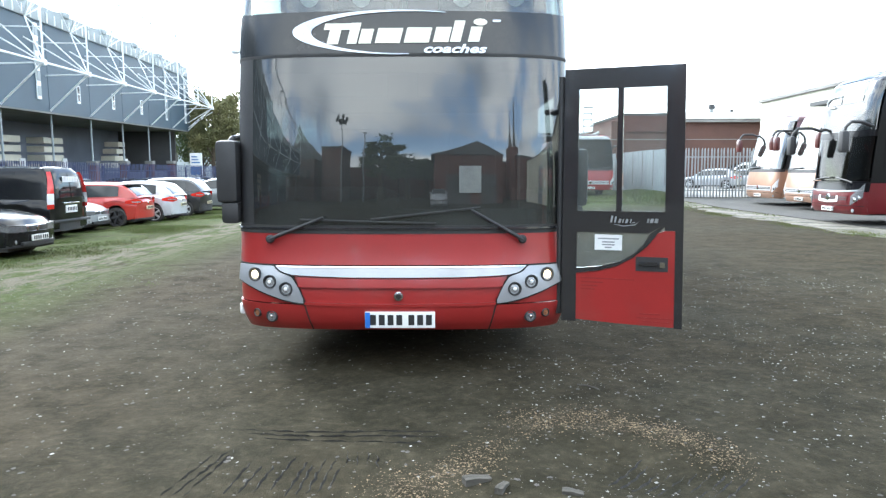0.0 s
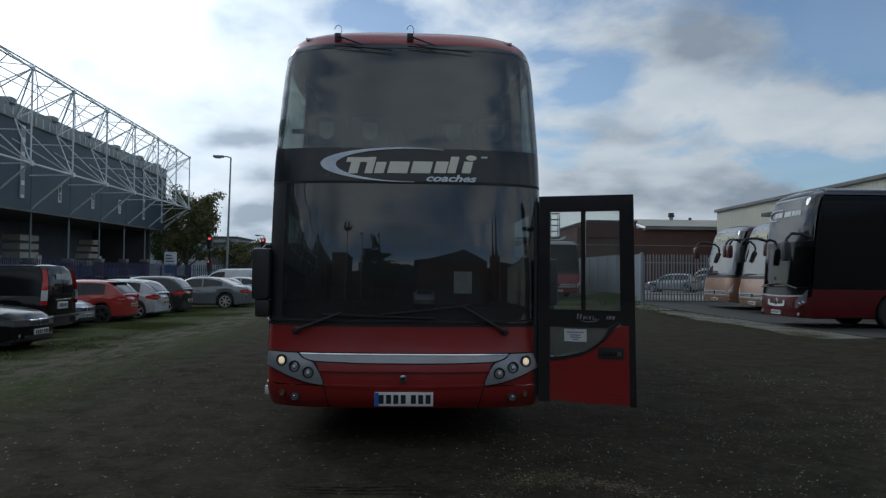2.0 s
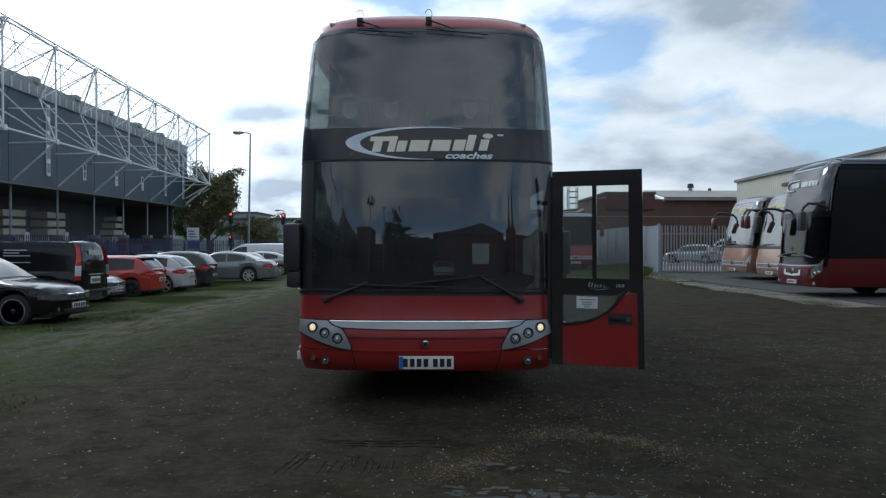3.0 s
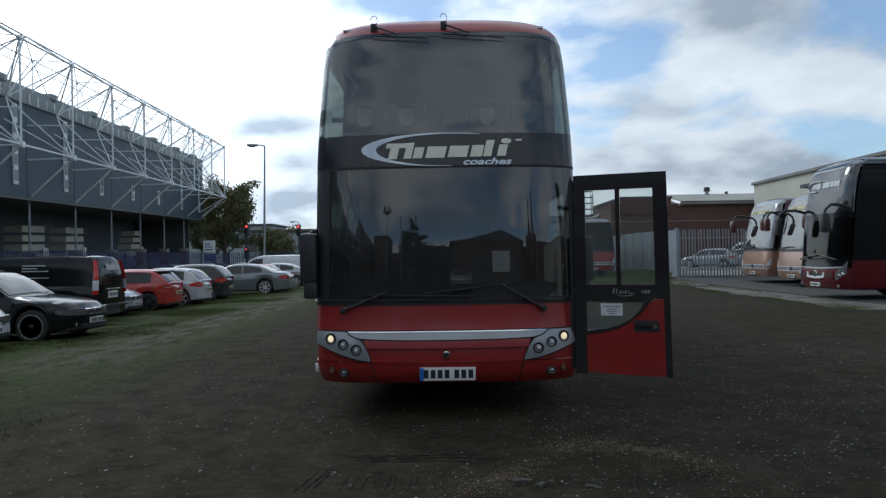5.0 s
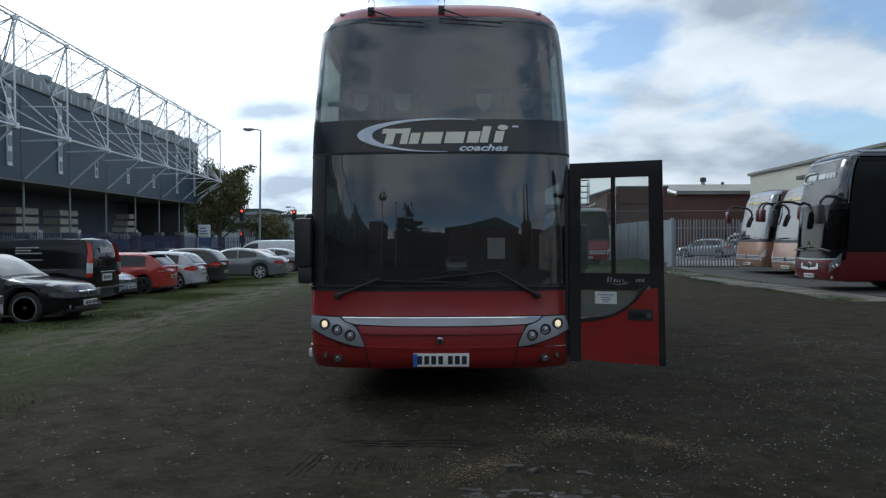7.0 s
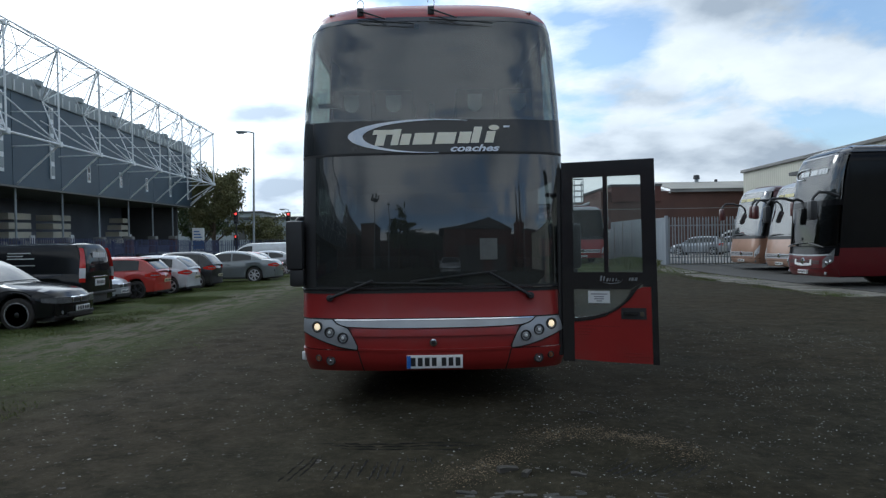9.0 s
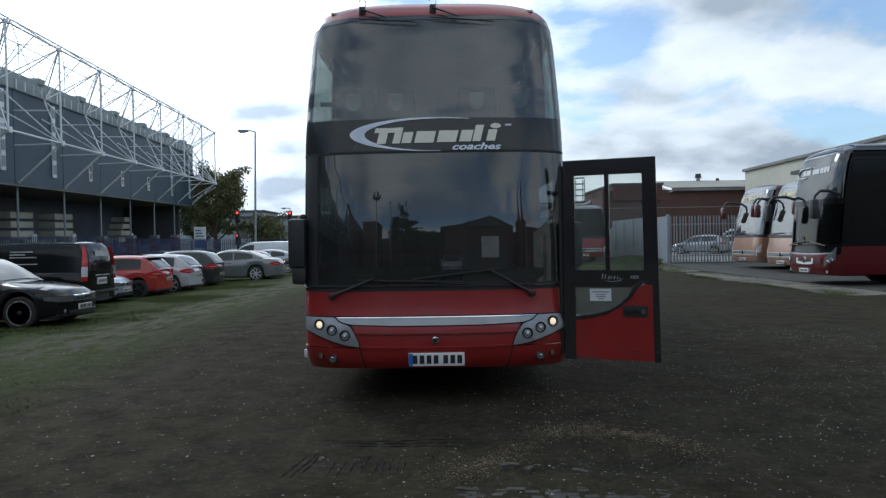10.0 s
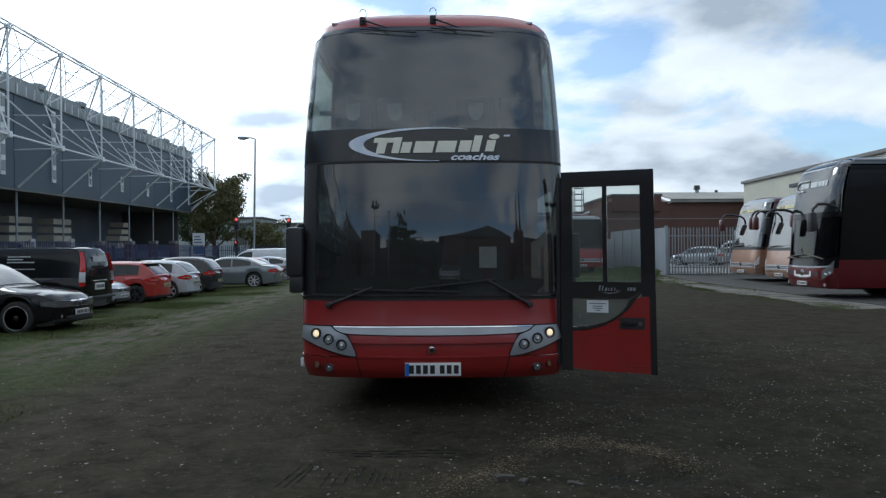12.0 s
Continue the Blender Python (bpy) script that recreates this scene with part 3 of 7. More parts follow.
def front_shape(name, material, parent, outline, off=0.006, thick=0.01, label="", n=8):
    """A flat-cut shape (list of x, z going round) laid on the front's curve, with thickness. Cut in strips along its long axis by its own points."""
    bm = bmesh.new()
    top = [bm.verts.new((x, front_y(x, z, off), z)) for x, z in outline]
    low = [bm.verts.new((x, front_y(x, z, off - thick), z)) for x, z in outline]
    k = len(outline)
    bm.faces.new(top)
    bm.faces.new(low[::-1])
    for i in range(k):
        j = (i + 1) % k
        bm.faces.new((top[i], low[i], low[j], top[j]))
    bmesh.ops.triangulate(bm, faces=[f for f in bm.faces if len(f.verts) > 4])
    return part(name, bm, material, parent, label, smooth=False)


def ribbon_front(name, material, parent, lower, upper, x0, x1, nu=20, off=0.006, thick=0.012, label="", nv=2):
    """A band on the front between two height lines over x."""
    def at(o):
        def f(u, v):
            x = x0 + (x1 - x0) * u
            z = lower(x) + (upper(x) - lower(x)) * v
            return (x, front_y(x, z, o), z)
        return f
    return part(name, slab(bmesh.new(), nu, nv, at(off), at(off - thick)), material, parent, label)


def wheel(parent, m, r, width, rim_mat, spokes=7, rim=0.66):
    """A road wheel: tyre, rim with spokes, hub; axis along the local y."""
    h = width / 2
    w = part("wheel", lathe(bmesh.new(), [(r * rim * 0.9, -h * 0.9), (r * 0.90, -h), (r * 0.985, -h * 0.72), (r, -h * 0.3), (r, h * 0.3), (r * 0.985, h * 0.72), (r * 0.90, h), (r * rim, h * 0.96), (r * rim * 0.97, h * 0.6), (r * rim * 0.9, -h * 0.2)], 28), M_TYRE, parent, "black tyre", m=m)
    bm = bmesh.new()
    lathe(bm, [(r * rim * 0.97, h * 0.5), (r * rim * 1.0, h * 0.98), (r * rim * 0.92, h * 1.0), (r * rim * 0.88, h * 0.6), (r * rim * 0.88, h * 0.45)], 28, caps=False)
    for i in range(spokes):
        a = 2 * math.pi * i / spokes
        q = Matrix.Rotation(a, 4, "Y")
        box(bm, r * 0.08, r * rim * 0.93, h * 0.62, h * 0.9, -r * 0.4 / spokes - r * 0.015, r * 0.4 / spokes + r * 0.015, m=q)
    part("rim", bm, rim_mat, w)
    part("hub", lathe(bmesh.new(), [(r * 0.16, h * 0.5), (r * 0.16, h * 0.9), (r * 0.12, h * 0.97), (r * 0.02, h * 0.98)], 16), rim_mat, w)
    part("brake_disc", lathe(bmesh.new(), [(r * rim * 0.8, h * 0.2), (r * rim * 0.8, h * 0.3), (r * 0.1, h * 0.32)], 20), M_UNDER, w)
    return w


def build_coach():
    bus = thing("double_deck_coach", "red double-deck coach with black glass front and open door", "coach")
    # --- shell: skirt, sides, roof
    for s in (-1, 1):
        n0 = 0.55
        # red lower side with wheel arches
        wheels = (2.9, 9.6, 11.0)

        def low(y):
            z = 0.36
            for c in wheels:
                d = abs(y - c)
                if d < 0.62:
                    z = max(z, 0.50 + math.sqrt(0.62 ** 2 - d * d))
            return z
        ys = 150

        def f(u, v, o=0.0):
            y = n0 + (BUS_LEN - n0) * u
            lo = low(y)
            z = lo + (1.32 - lo) * v
            return (s * (curve_pts(WIDE, z) + 0.02 - o), y, z)
        if s > 0:
            # entrance opening on the door side
            part("side_panel", slab(bmesh.new(), 110, 5, lambda u, v: f(0.085 + 0.915 * u, v), lambda u, v: f(0.085 + 0.915 * u, v, 0.03)), M_RED, bus)
        else:
            part("side_panel", slab(bmesh.new(), ys, 5, lambda u, v: f(u, v), lambda u, v: f(u, v, 0.03)), M_RED, bus)
        # glazed bands, in separate panes with black pillars behind
        for z0, z1, name in ((1.36, 2.18, "lower_window"), (2.62, 3.60, "upper_window")):
            k = 8
            for i in range(k):
                ya = (0.94 if z0 > 2 else 0.72) + i * 1.54
                yb = ya + 1.49
                if s > 0 and z0 < 2 and i == 0:
                    continue

                def g(u, v, o=0.0, ya=ya, yb=yb, z0=z0, z1=z1):
                    z = z0 + (z1 - z0) * v
                    return (s * (curve_pts(WIDE, z) + 0.02 - o), ya + (yb - ya) * u, z)
                part(name, slab(bmesh.new(), 1, 5, lambda u, v: g(u, v), lambda u, v: g(u, v, 0.008)), M_GLASS_SIDE, bus).visible_shadow = False
                def g2(u, v, o=0.0, yb=yb, z0=z0, z1=z1):
                    z = z0 - 0.02 + (z1 - z0 + 0.04) * v
                    return (s * (curve_pts(WIDE, z) + 0.02 - 0.012 - o), yb - 0.05 + 0.13 * u, z)
                part("pillar", slab(bmesh.new(), 1, 4, lambda u, v: g2(u, v), lambda u, v: g2(u, v, 0.05)), M_BLACK_PL, bus)
        for z0, z1, mtl, name in ((1.32, 1.36, M_BLACK, "sill_strip"), (2.18, 2.62, M_BLACK, "waist_panel"), (3.60, 3.66, M_BLACK, "head_strip")):
            start = 1.55 if (s > 0 and z0 < 2) else curve_pts(FRONT, z0) + BOW

            def b(u, v, o=0.0, z0=z0, z1=z1):
                z = z0 + (z1 - z0) * v
                return (s * (curve_pts(WIDE, z) + 0.02 - o), start + (BUS_LEN - start) * u, z)
            part(name, slab(bmesh.new(), 12, 3, lambda u, v: b(u, v), lambda u, v: b(u, v, 0.03)), mtl, bus)
    # roof: red domed skin from the brow back

    def roof(u, v, o=0.0):
        a = v * 2 - 1
        th = a * math.pi / 2
        x = (1.222 - o) * math.copysign(abs(math.sin(th)) ** 0.72, th) - (0.02 if th < 0 else 0)
        z = 3.645 + (0.385 - o) * abs(math.cos(th)) ** 0.5
        ys = front_y(x, min(z, 4.01), -0.012) + 0.02
        return (x, ys + (BUS_LEN - ys) * u, z)
    front_patch("roof_brow", M_RED, bus, -1, 1, lambda u: 3.785 - 0.07 * abs(2 * u - 1) ** 4, 4.035, 44, 12, 0.002, 0.02, "red domed roof brow")
    part("roof", slab(bmesh.new(), 14, 28, lambda u, v: roof(u, v), lambda u, v: roof(u, v, 0.03)), M_RED, bus)
    # rear wall and underside
    part("rear_panel", bbox(-1.22, 1.22, BUS_LEN - 0.03, BUS_LEN + 0.03, 0.4, 3.6, 0.02), M_RED, bus)
    part("chassis", bbox(-1.1, 1.1, 0.75, BUS_LEN - 0.1, 0.34, 0.62, 0.03), M_UNDER, bus)
    part("front_underrun", bbox(-0.85, 0.85, 0.5, 0.7, 0.29, 0.42, 0.03), M_UNDER, bus)
    for y in (2.9, 9.6, 11.0):
        for s in (-1, 1):
            wheel(bus, pose(s * 1.08, y, 0.50, 0, 0, -90 if s > 0 else 90), 0.50, 0.30, M_ALLOY, 10, 0.56)
    # --- front, from the skirt up
    front_patch("lower_bumper", M_RED, bus, -1, 1, lambda u: 0.336 - 0.016 * (2 * u - 1) ** 2, 0.54, 48, 8)
    front_patch("grille_panel", M_RED, bus, -1, 1, 0.546, 0.76, 48, 6, -0.014)
    front_patch("front_panel", M_RED, bus, -1, 1, 0.834, 1.066, 48, 6, 0.0)
    front_patch("windscreen_lower_surround", M_RUBBER, bus, -1, 1, 1.066, 1.128, 48, 3, 0.006, 0.03)
    front_patch("surround_bead", M_BLACK, bus, -0.99, 0.99, 1.098, 1.112, 48, 2, 0.016, 0.02)
    front_patch("panel_gap", M_UNDER, bus, -0.98, 0.98, 0.735, 0.838, 40, 2, -0.02)
    # folded centre panel under the silver bar: a rounded upper lip and a crease above the plate
    ribbon_front("grille_lip", M_RED, bus, lambda x: 0.668 + 0.010 * x * x, lambda x: 0.735 + 0.022 * x * x, -0.765, 0.765, 30, 0.012, 0.03, nv=4)
    ribbon_front("panel_crease", M_RED, bus, lambda x: 0.528 + 0.020 * x * x, lambda x: 0.548 + 0.020 * x * x, -0.715, 0.715, 30, 0.010, 0.03)

    def bar_low(x):
        return lerp_pts([(0.0, 0.747), (0.4, 0.749), (0.66, 0.756), (0.81, 0.763), (0.87, 0.776), (0.905, 0.79), (0.93, 0.808), (0.945, 0.822)], abs(x))
    ribbon_front("silver_bar", M_SILVER, bus, bar_low, lambda x: 0.826, -0.945, 0.945, 72, 0.022, 0.03, "silver painted trim bar across the front", 4)
    ribbon_front("bar_edge", M_CHROME, bus, lambda x: 0.818, lambda x: 0.828, -0.93, 0.93, 40, 0.027, 0.02)
    # seams beside the centre panel
    for s in (-1, 1):
        bm = bmesh.new()

        def seam(u, v, o):
            z = 0.335 + 0.42 * v
            x = s * (curve_pts([(0.335, 0.662), (0.45, 0.688), (0.555, 0.714), (0.65, 0.757), (0.755, 0.806)], z) + 0.011 * u)
            return (x, front_y(x, z, o), z)
        part("panel_seam", slab(bm, 1, 14, lambda u, v: seam(u, v, 0.014 if v > 0.5 else 0.004), lambda u, v: seam(u, v, -0.02)), M_UNDER, bus)
    # --- headlamp clusters: silver surround, three round lamps each
    for s in (-1, 1):
        def upper(x):
            return lerp_pts([(0.715, 0.562), (0.74, 0.622), (0.775, 0.69), (0.81, 0.742), (0.86, 0.762), (0.905, 0.776), (0.935, 0.795), (0.955, 0.818), (0.97, 0.823), (1.19, 0.824), (1.28, 0.822)], abs(x))

        def lower(x):
            return lerp_pts([(0.715, 0.552), (0.80, 0.562), (0.89, 0.58), (0.98, 0.607), (1.07, 0.637), (1.16, 0.672), (1.28, 0.716)], abs(x))
        ribbon_front("lamp_gap", M_UNDER, bus, lambda x: lower(x) - 0.012, lambda x: upper(x) + 0.010, s * 0.712, s * 1.262, 40, 0.008, 0.02)
        hl = ribbon_front("headlamp", M_SILVER, bus, lower, upper, s * 0.722, s * 1.258, 40, 0.020, 0.035, "silver headlamp surround with three round lamps", 4)
        for x, z, r, lit in ((1.105, 0.757, 0.047, True), (0.981, 0.709, 0.045, False), (0.853, 0.660, 0.045, False)):
            yy = front_y(s * x, z, 0.02)
            slope = -math.degrees(math.atan2(front_y(s * x + 0.03, z) - front_y(s * x - 0.03, z), 0.06))
            q = pose(s * x, yy, z, 0, 0, -slope)
            part("lamp_bezel", lathe(bmesh.new(), [(r, 0.02), (r * 1.16, -0.004), (r * 1.12, -0.016), (r * 1.0, -0.016), (r * 0.70, 0.010)], 24), M_BLACK_PL, hl, "", True, q)
            part("lamp_lens", lathe(bmesh.new(), [(r * 0.76, 0.004), (r * 0.70, -0.003), (r * 0.45, -0.008), (r * 0.2, -0.010)], 24), M_LENS, hl, "", True, q)
            if lit:
                part("lit_bulb", lathe(bmesh.new(), [(r * 0.70, -0.002), (r * 0.64, -0.010), (r * 0.3, -0.020)], 18), M_LAMP_ON, hl, "lit warm dipped headlamp", True, q)
            if not lit:
                part("bulb_shield", lathe(bmesh.new(), [(r * 0.34, -0.004), (r * 0.30, -0.014), (r * 0.14, -0.018)], 14), M_PLATE_W, hl, "", True, q)
        for x, z, r, mm in ((0.98, 0.440, 0.038, M_FOG), (1.10, 0.460, 0.027, M_AMBER)):
            yy = front_y(s * x, z, 0.004)
            slope = -math.degrees(math.atan2(front_y(s * x + 0.03, z) - front_y(s * x - 0.03, z), 0.06))
            q = pose(s * x, yy, z, 0, 0, -slope)
            fl = part("fog_lamp" if mm is M_FOG else "turn_signal", lathe(bmesh.new(), [(r * 1.2, 0.02), (r * 1.24, -0.006), (r, -0.010), (r * 0.75, 0.0)], 22), M_BLACK_PL, bus, "", True, q)
            part("lens", lathe(bmesh.new(), [(r * 0.93, -0.004), (r * 0.7, 0.006), (r * 0.3, 0.010), (r * 0.26, -0.004), (r * 0.1, -0.008)], 22), mm, fl)
            if mm is M_FOG:
                part("bulb", lathe(bmesh.new(), [(r * 0.34, -0.006), (r * 0.30, -0.014), (r * 0.1, -0.018)], 14), M_CHROME, fl)
        # side marker near the corner
        xx, yy = front_xy(s * 0.93, 0.5)
        part("side_marker", bbox(-0.012, 0.012, -0.03, 0.03, -0.05, 0.03, 0.006), M_WHITE if s < 0 else M_TAIL, bus, m=pose(xx, yy, 0.46, 0, 0, s * -40))
    # maker's badge: plain round shape
    bd = part("badge", lathe(bmesh.new(), [(0.036, 0.0), (0.034, -0.008), (0.02, -0.012)], 20), M_CHROME, bus, "small round badge", m=pose(-0.01, front_y(0, 0.61) - 0.008, 0.61))
    part("badge_disc", lathe(bmesh.new(), [(0.022, -0.010), (0.018, -0.015)], 18), M_BLACK, bd)
    # number plate with plain bars
    np_ = part("number_plate", bbox(-0.26, 0.26, -0.018, 0.03, 0.372, 0.492, 0.004), M_PLATE_W, bus, "white number plate with blue band")
    part("plate_band", bbox(-0.258, -0.222, -0.022, -0.016, 0.374, 0.49), M_PLATE_B, np_)
    for i, x in enumerate((-0.20, -0.135, -0.07, -0.005, 0.085, 0.15, 0.215)):
        part("plate_bar", bbox(x - 0.022, x + 0.022, -0.0205, -0.0185, 0.394, 0.472), M_INK, np_)
    # --- windscreens
    ws = front_patch("windscreen", M_GLASS, bus, -0.955, 0.955, 1.128, 2.385, 48, 20, 0.0, 0.006, "large tinted lower windscreen")
    ws.visible_shadow = False
    front_patch("screen_joint", M_RUBBER, bus, -0.99, 0.99, 2.378, 2.402, 44, 2, 0.004, 0.02)
    front_patch("logo_band", M_BAND, bus, -1, 1, 2.402, lambda u: 2.715 + 0.03 * abs(2 * u - 1) ** 3, 48, 8, 0.003, 0.02, "gloss black panel between the decks")
    us = front_patch("upper_windscreen", M_GLASS_UP, bus, -0.955, 0.955, lambda u: 2.715 + 0.03 * abs(2 * u - 1) ** 3, lambda u: 3.785 - 0.07 * abs(2 * u - 1) ** 4, 48, 16, 0.0, 0.006, "tinted upper-deck windscreen")
    us.visible_shadow = False
    # the dusty film with its painted haze and the gloss lie on the outer face alone; the inner face is clear
    for pane in (ws, us):
        pane.data.materials.append(M_GLASS_BARE)
        for f in pane.data.polygons:
            if f.normal.y > 0:
                f.material_index = 1
    front_patch("upper_surround", M_BLACK, bus, -0.985, 0.985, lambda u: 3.735 - 0.09 * abs(2 * u - 1) ** 4, lambda u: 3.787 - 0.07 * abs(2 * u - 1) ** 4, 40, 3, 0.003, 0.02)
    for s in (-1, 1):
        for z0, z1 in ((1.1, 2.40), (2.70, 3.70)):
            a0, a1 = (0.955, 1.0) if s > 0 else (-1.0, -0.955)
            front_patch("corner_post", M_BLACK, bus, a0, a1, z0, z1, 6, 12, 0.004, 0.03)
        part("screen_edge", slab(bmesh.new(), 6, 14, lambda u, v: (s * (1.13 + 0.13 * u), front_y(s * (1.13 + 0.13 * u), 1.12 + 1.27 * v, 0.003), 1.12 + 1.27 * v), lambda u, v: (s * (1.13 + 0.13 * u), front_y(s * (1.13 + 0.13 * u), 1.12 + 1.27 * v, -0.012), 1.12 + 1.27 * v)), M_BLACK_PL, bus, "black printed edge of the windscreen") if s < 0 else None

        def post(u, v, o=0.0):
            z = 1.1 + 2.5 * v
            return (s * (curve_pts(WIDE, z) + 0.02 - o), curve_pts(FRONT, z) + BOW - 0.002 + 0.06 * u, z)
        part("side_post", slab(bmesh.new(), 2, 14, lambda u, v: post(u, v), lambda u, v: post(u, v, 0.03)), M_BLACK, bus)

        def cheek(u, v, o=0.0):
            z = 0.40 + 0.70 * v
            return (s * (curve_pts(WIDE, z) + 0.02 - o), curve_pts(FRONT, z) + BOW - 0.002 + 0.14 * u, z)
        part("front_cheek", slab(bmesh.new(), 2, 6, lambda u, v: cheek(u, v), lambda u, v: cheek(u, v, 0.03)), M_RED, bus)
    # --- operator's mark on the black band, as plain shapes
    def crescent():
        """Outer and inner edge of the sweep: thin at both tips, broad round the bend."""
        out, inn = [], []
        for i in range(49):
            t = radians(64 + i * (276 - 64) / 48)
            k = math.sin(math.pi * i / 48) ** 1.3
            rx = 0.80 if i < 24 else 0.80 - 0.06 * (i - 24) / 24
            out.append((rx * math.cos(t) - 0.01, 2.558 + 0.165 * math.sin(t)))
            inn.append(((rx - 0.135 * k) * math.cos(t) - 0.01 + 0.01 * k, 2.558 + (0.160 - 0.024 * k) * math.sin(t)))
        return out, inn
    o, i_ = crescent()
    bm = bmesh.new()
    rows = []
    for (xa, za), (xb, zb) in zip(o, i_):
        rows.append([bm.verts.new((x, front_y(x, z, q), z)) for x, z, q in ((xa, za, 0.012), (xb, zb, 0.012), (xb, zb, 0.003), (xa, za, 0.003))])
    for a, b in zip(rows, rows[1:]):
        for k in range(4):
            j = (k + 1) % 4
            bm.faces.new((a[k], a[j], b[j], b[k]))
    part("swoosh", bm, M_SILVER_VINYL, bus, "silver crescent sweep")
    # slanted pale gold blocks and a round dot on a slightly rising line
    def slant(x, w, z0, h, k=0.25):
        z = z0 + 0.016 * x
        return [(x, z), (x + w, z), (x + w + k * h, z + h), (x + k * h, z + h)]
    zb = 2.478
    front_shape("logo_block", M_GOLD, bus, slant(-0.565, 0.215, zb + 0.108, 0.046), 0.012, 0.008)
    front_shape("logo_block", M_GOLD, bus, slant(-0.545, 0.085, zb, 0.108), 0.012, 0.008)
    for x, w, h in ((-0.395, 0.072, 0.155), (-0.308, 0.092, 0.108), (-0.185, 0.185, 0.112), (0.03, 0.185, 0.112), (0.245, 0.115, 0.112), (0.372, 0.078, 0.158), (0.505, 0.085, 0.112)):
        front_shape("logo_block", M_GOLD, bus, slant(x, w, zb, h), 0.012, 0.008)
    front_shape("logo_block", M_GOLD, bus, [(0.60 + 0.052 * math.cos(radians(30 * k)), zb + 0.155 + 0.026 * math.sin(radians(30 * k))) for k in range(12)], 0.012, 0.008)
    front_shape("logo_block", M_SILVER_VINYL, bus, [(0.69, 2.635), (0.75, 2.635), (0.754, 2.652), (0.694, 2.652)], 0.012, 0.008)
    word("coaches", M_SILVER_VINYL, bus, 0.415, 2.404, 0.47, lambda x, z: (x, front_y(x, z, 0.013), z), 0.3, 0.03, 0.62)
    # --- wipers
    for px, pz, ex, ez, b0, b1 in ((-0.985, 1.025, -0.57, 1.19, (-0.75, 1.172), (0.27, 1.145)), (0.915, 1.025, 0.53, 1.245, (-0.22, 1.175), (0.60, 1.262))):
        w = part("wiper", rod(bmesh.new(), (px, front_y(px, pz, 0.05), pz), (ex, front_y(ex, ez, 0.05), ez), 0.016, 8, 0.010), M_BLACK_PL, bus, "black windscreen wiper")
        part("pivot", lathe(bmesh.new(), [(0.03, 0.05), (0.032, 0.0), (0.02, -0.012)], 14), M_BLACK_PL, w, m=pose(px, front_y(px, pz, 0.05), pz))
        n = 12
        pts = [(b0[0] + (b1[0] - b0[0]) * k / n, front_y(b0[0] + (b1[0] - b0[0]) * k / n, b0[1] + (b1[1] - b0[1]) * k / n, 0.025), b0[1] + (b1[1] - b0[1]) * k / n) for k in range(n + 1)]
        part("blade", tube(bmesh.new(), pts, 0.009, 6), M_RUBBER, w)
    for px, ex in ((-0.70, -0.14), (0.01, 0.64)):
        pz = 3.865
        w = part("upper_wiper", rod(bmesh.new(), (px, front_y(px, pz, 0.06), pz), (px + 0.26, front_y(px + 0.26, 3.75, 0.05), 3.75), 0.010, 8, 0.007), M_BLACK_PL, bus, "black upper windscreen wiper")
        part("pivot", bbox(px - 0.032, px + 0.032, front_y(px, pz, 0.06), front_y(px, pz, -0.02), pz - 0.05, pz + 0.035, 0.012), M_BLACK_PL, w)
        pts = [(px - 0.02 + (ex - px) * k / 12, front_y(px + (ex - px) * k / 12, 3.75 - 0.05 * k / 12, 0.03), 3.75 - 0.05 * k / 12) for k in range(13)]
        part("blade", tube(bmesh.new(), pts, 0.007, 6), M_RUBBER, w)
        hose = [(px + 0.035 * math.cos(t), front_y(px, pz, 0.03) + 0.02, pz + 0.075 + 0.05 * math.sin(t)) for t in [radians(-100 + 30 * k) for k in range(10)]]
        part("washer_hose", tube(bmesh.new(), hose, 0.0035, 6), M_RUBBER, w)
    for x in (-1.0, 1.0):
        part("marker_lamp", bbox(x - 0.035, x + 0.035, front_y(x, 3.88, 0.02), front_y(x, 3.88, -0.005), 3.87, 3.89, 0.006), M_WHITE, bus)
    part("aerial", rod(bmesh.new(), (-0.16, 1.4, 3.95), (-0.16, 1.4, 4.05), 0.03, 10, 0.02), M_BLACK_PL, bus)
    # --- mirrors
    for s in (-1, 1):
        z0, z1 = (1.19, 1.77) if s < 0 else (1.16, 1.70)
        xm = -1.34 if s < 0 else 1.345
        mr = part("mirror", bbox(xm - 0.085, xm + 0.085, 0.24, 0.40, z0 + 0.10, z1, 0.045), M_BLACK_PL, bus, "black door mirror housing")
        part("mirror_glass", bbox(xm - 0.07, xm + 0.07, 0.402, 0.41, z0 + 0.15, z1 - 0.05, 0.0), M_CHROME, mr)
        part("lower_mirror", bbox(xm - 0.07 - s * 0.015, xm + 0.07 - s * 0.015, 0.26, 0.40, z0 - 0.06, z0 + 0.108, 0.035), M_BLACK_PL, mr)
        part("mirror_arm", tube(bmesh.new(), [(xm, 0.32, z1 - 0.03), (xm + s * -0.03, 0.36, z1 + 0.02), (s * 1.32, 0.52, z1 + 0.03), (s * 1.25, 0.66, z1 + 0.02)], 0.022), M_BLACK_PL, mr)
    # --- inside: floors, dash, cab, seats
    part("deck_floor", bbox(-1.2, 1.2, 0.65, BUS_LEN - 0.1, 2.36, 2.46), M_TRIM, bus)
    part("saloon_floor", bbox(-1.2, 1.2, 1.3, BUS_LEN - 0.1, 0.80, 0.86), M_TRIM, bus)
    part("cab_floor", bbox(-1.2, 0.3, 0.55, 1.3, 0.80, 0.86), M_TRIM, bus)
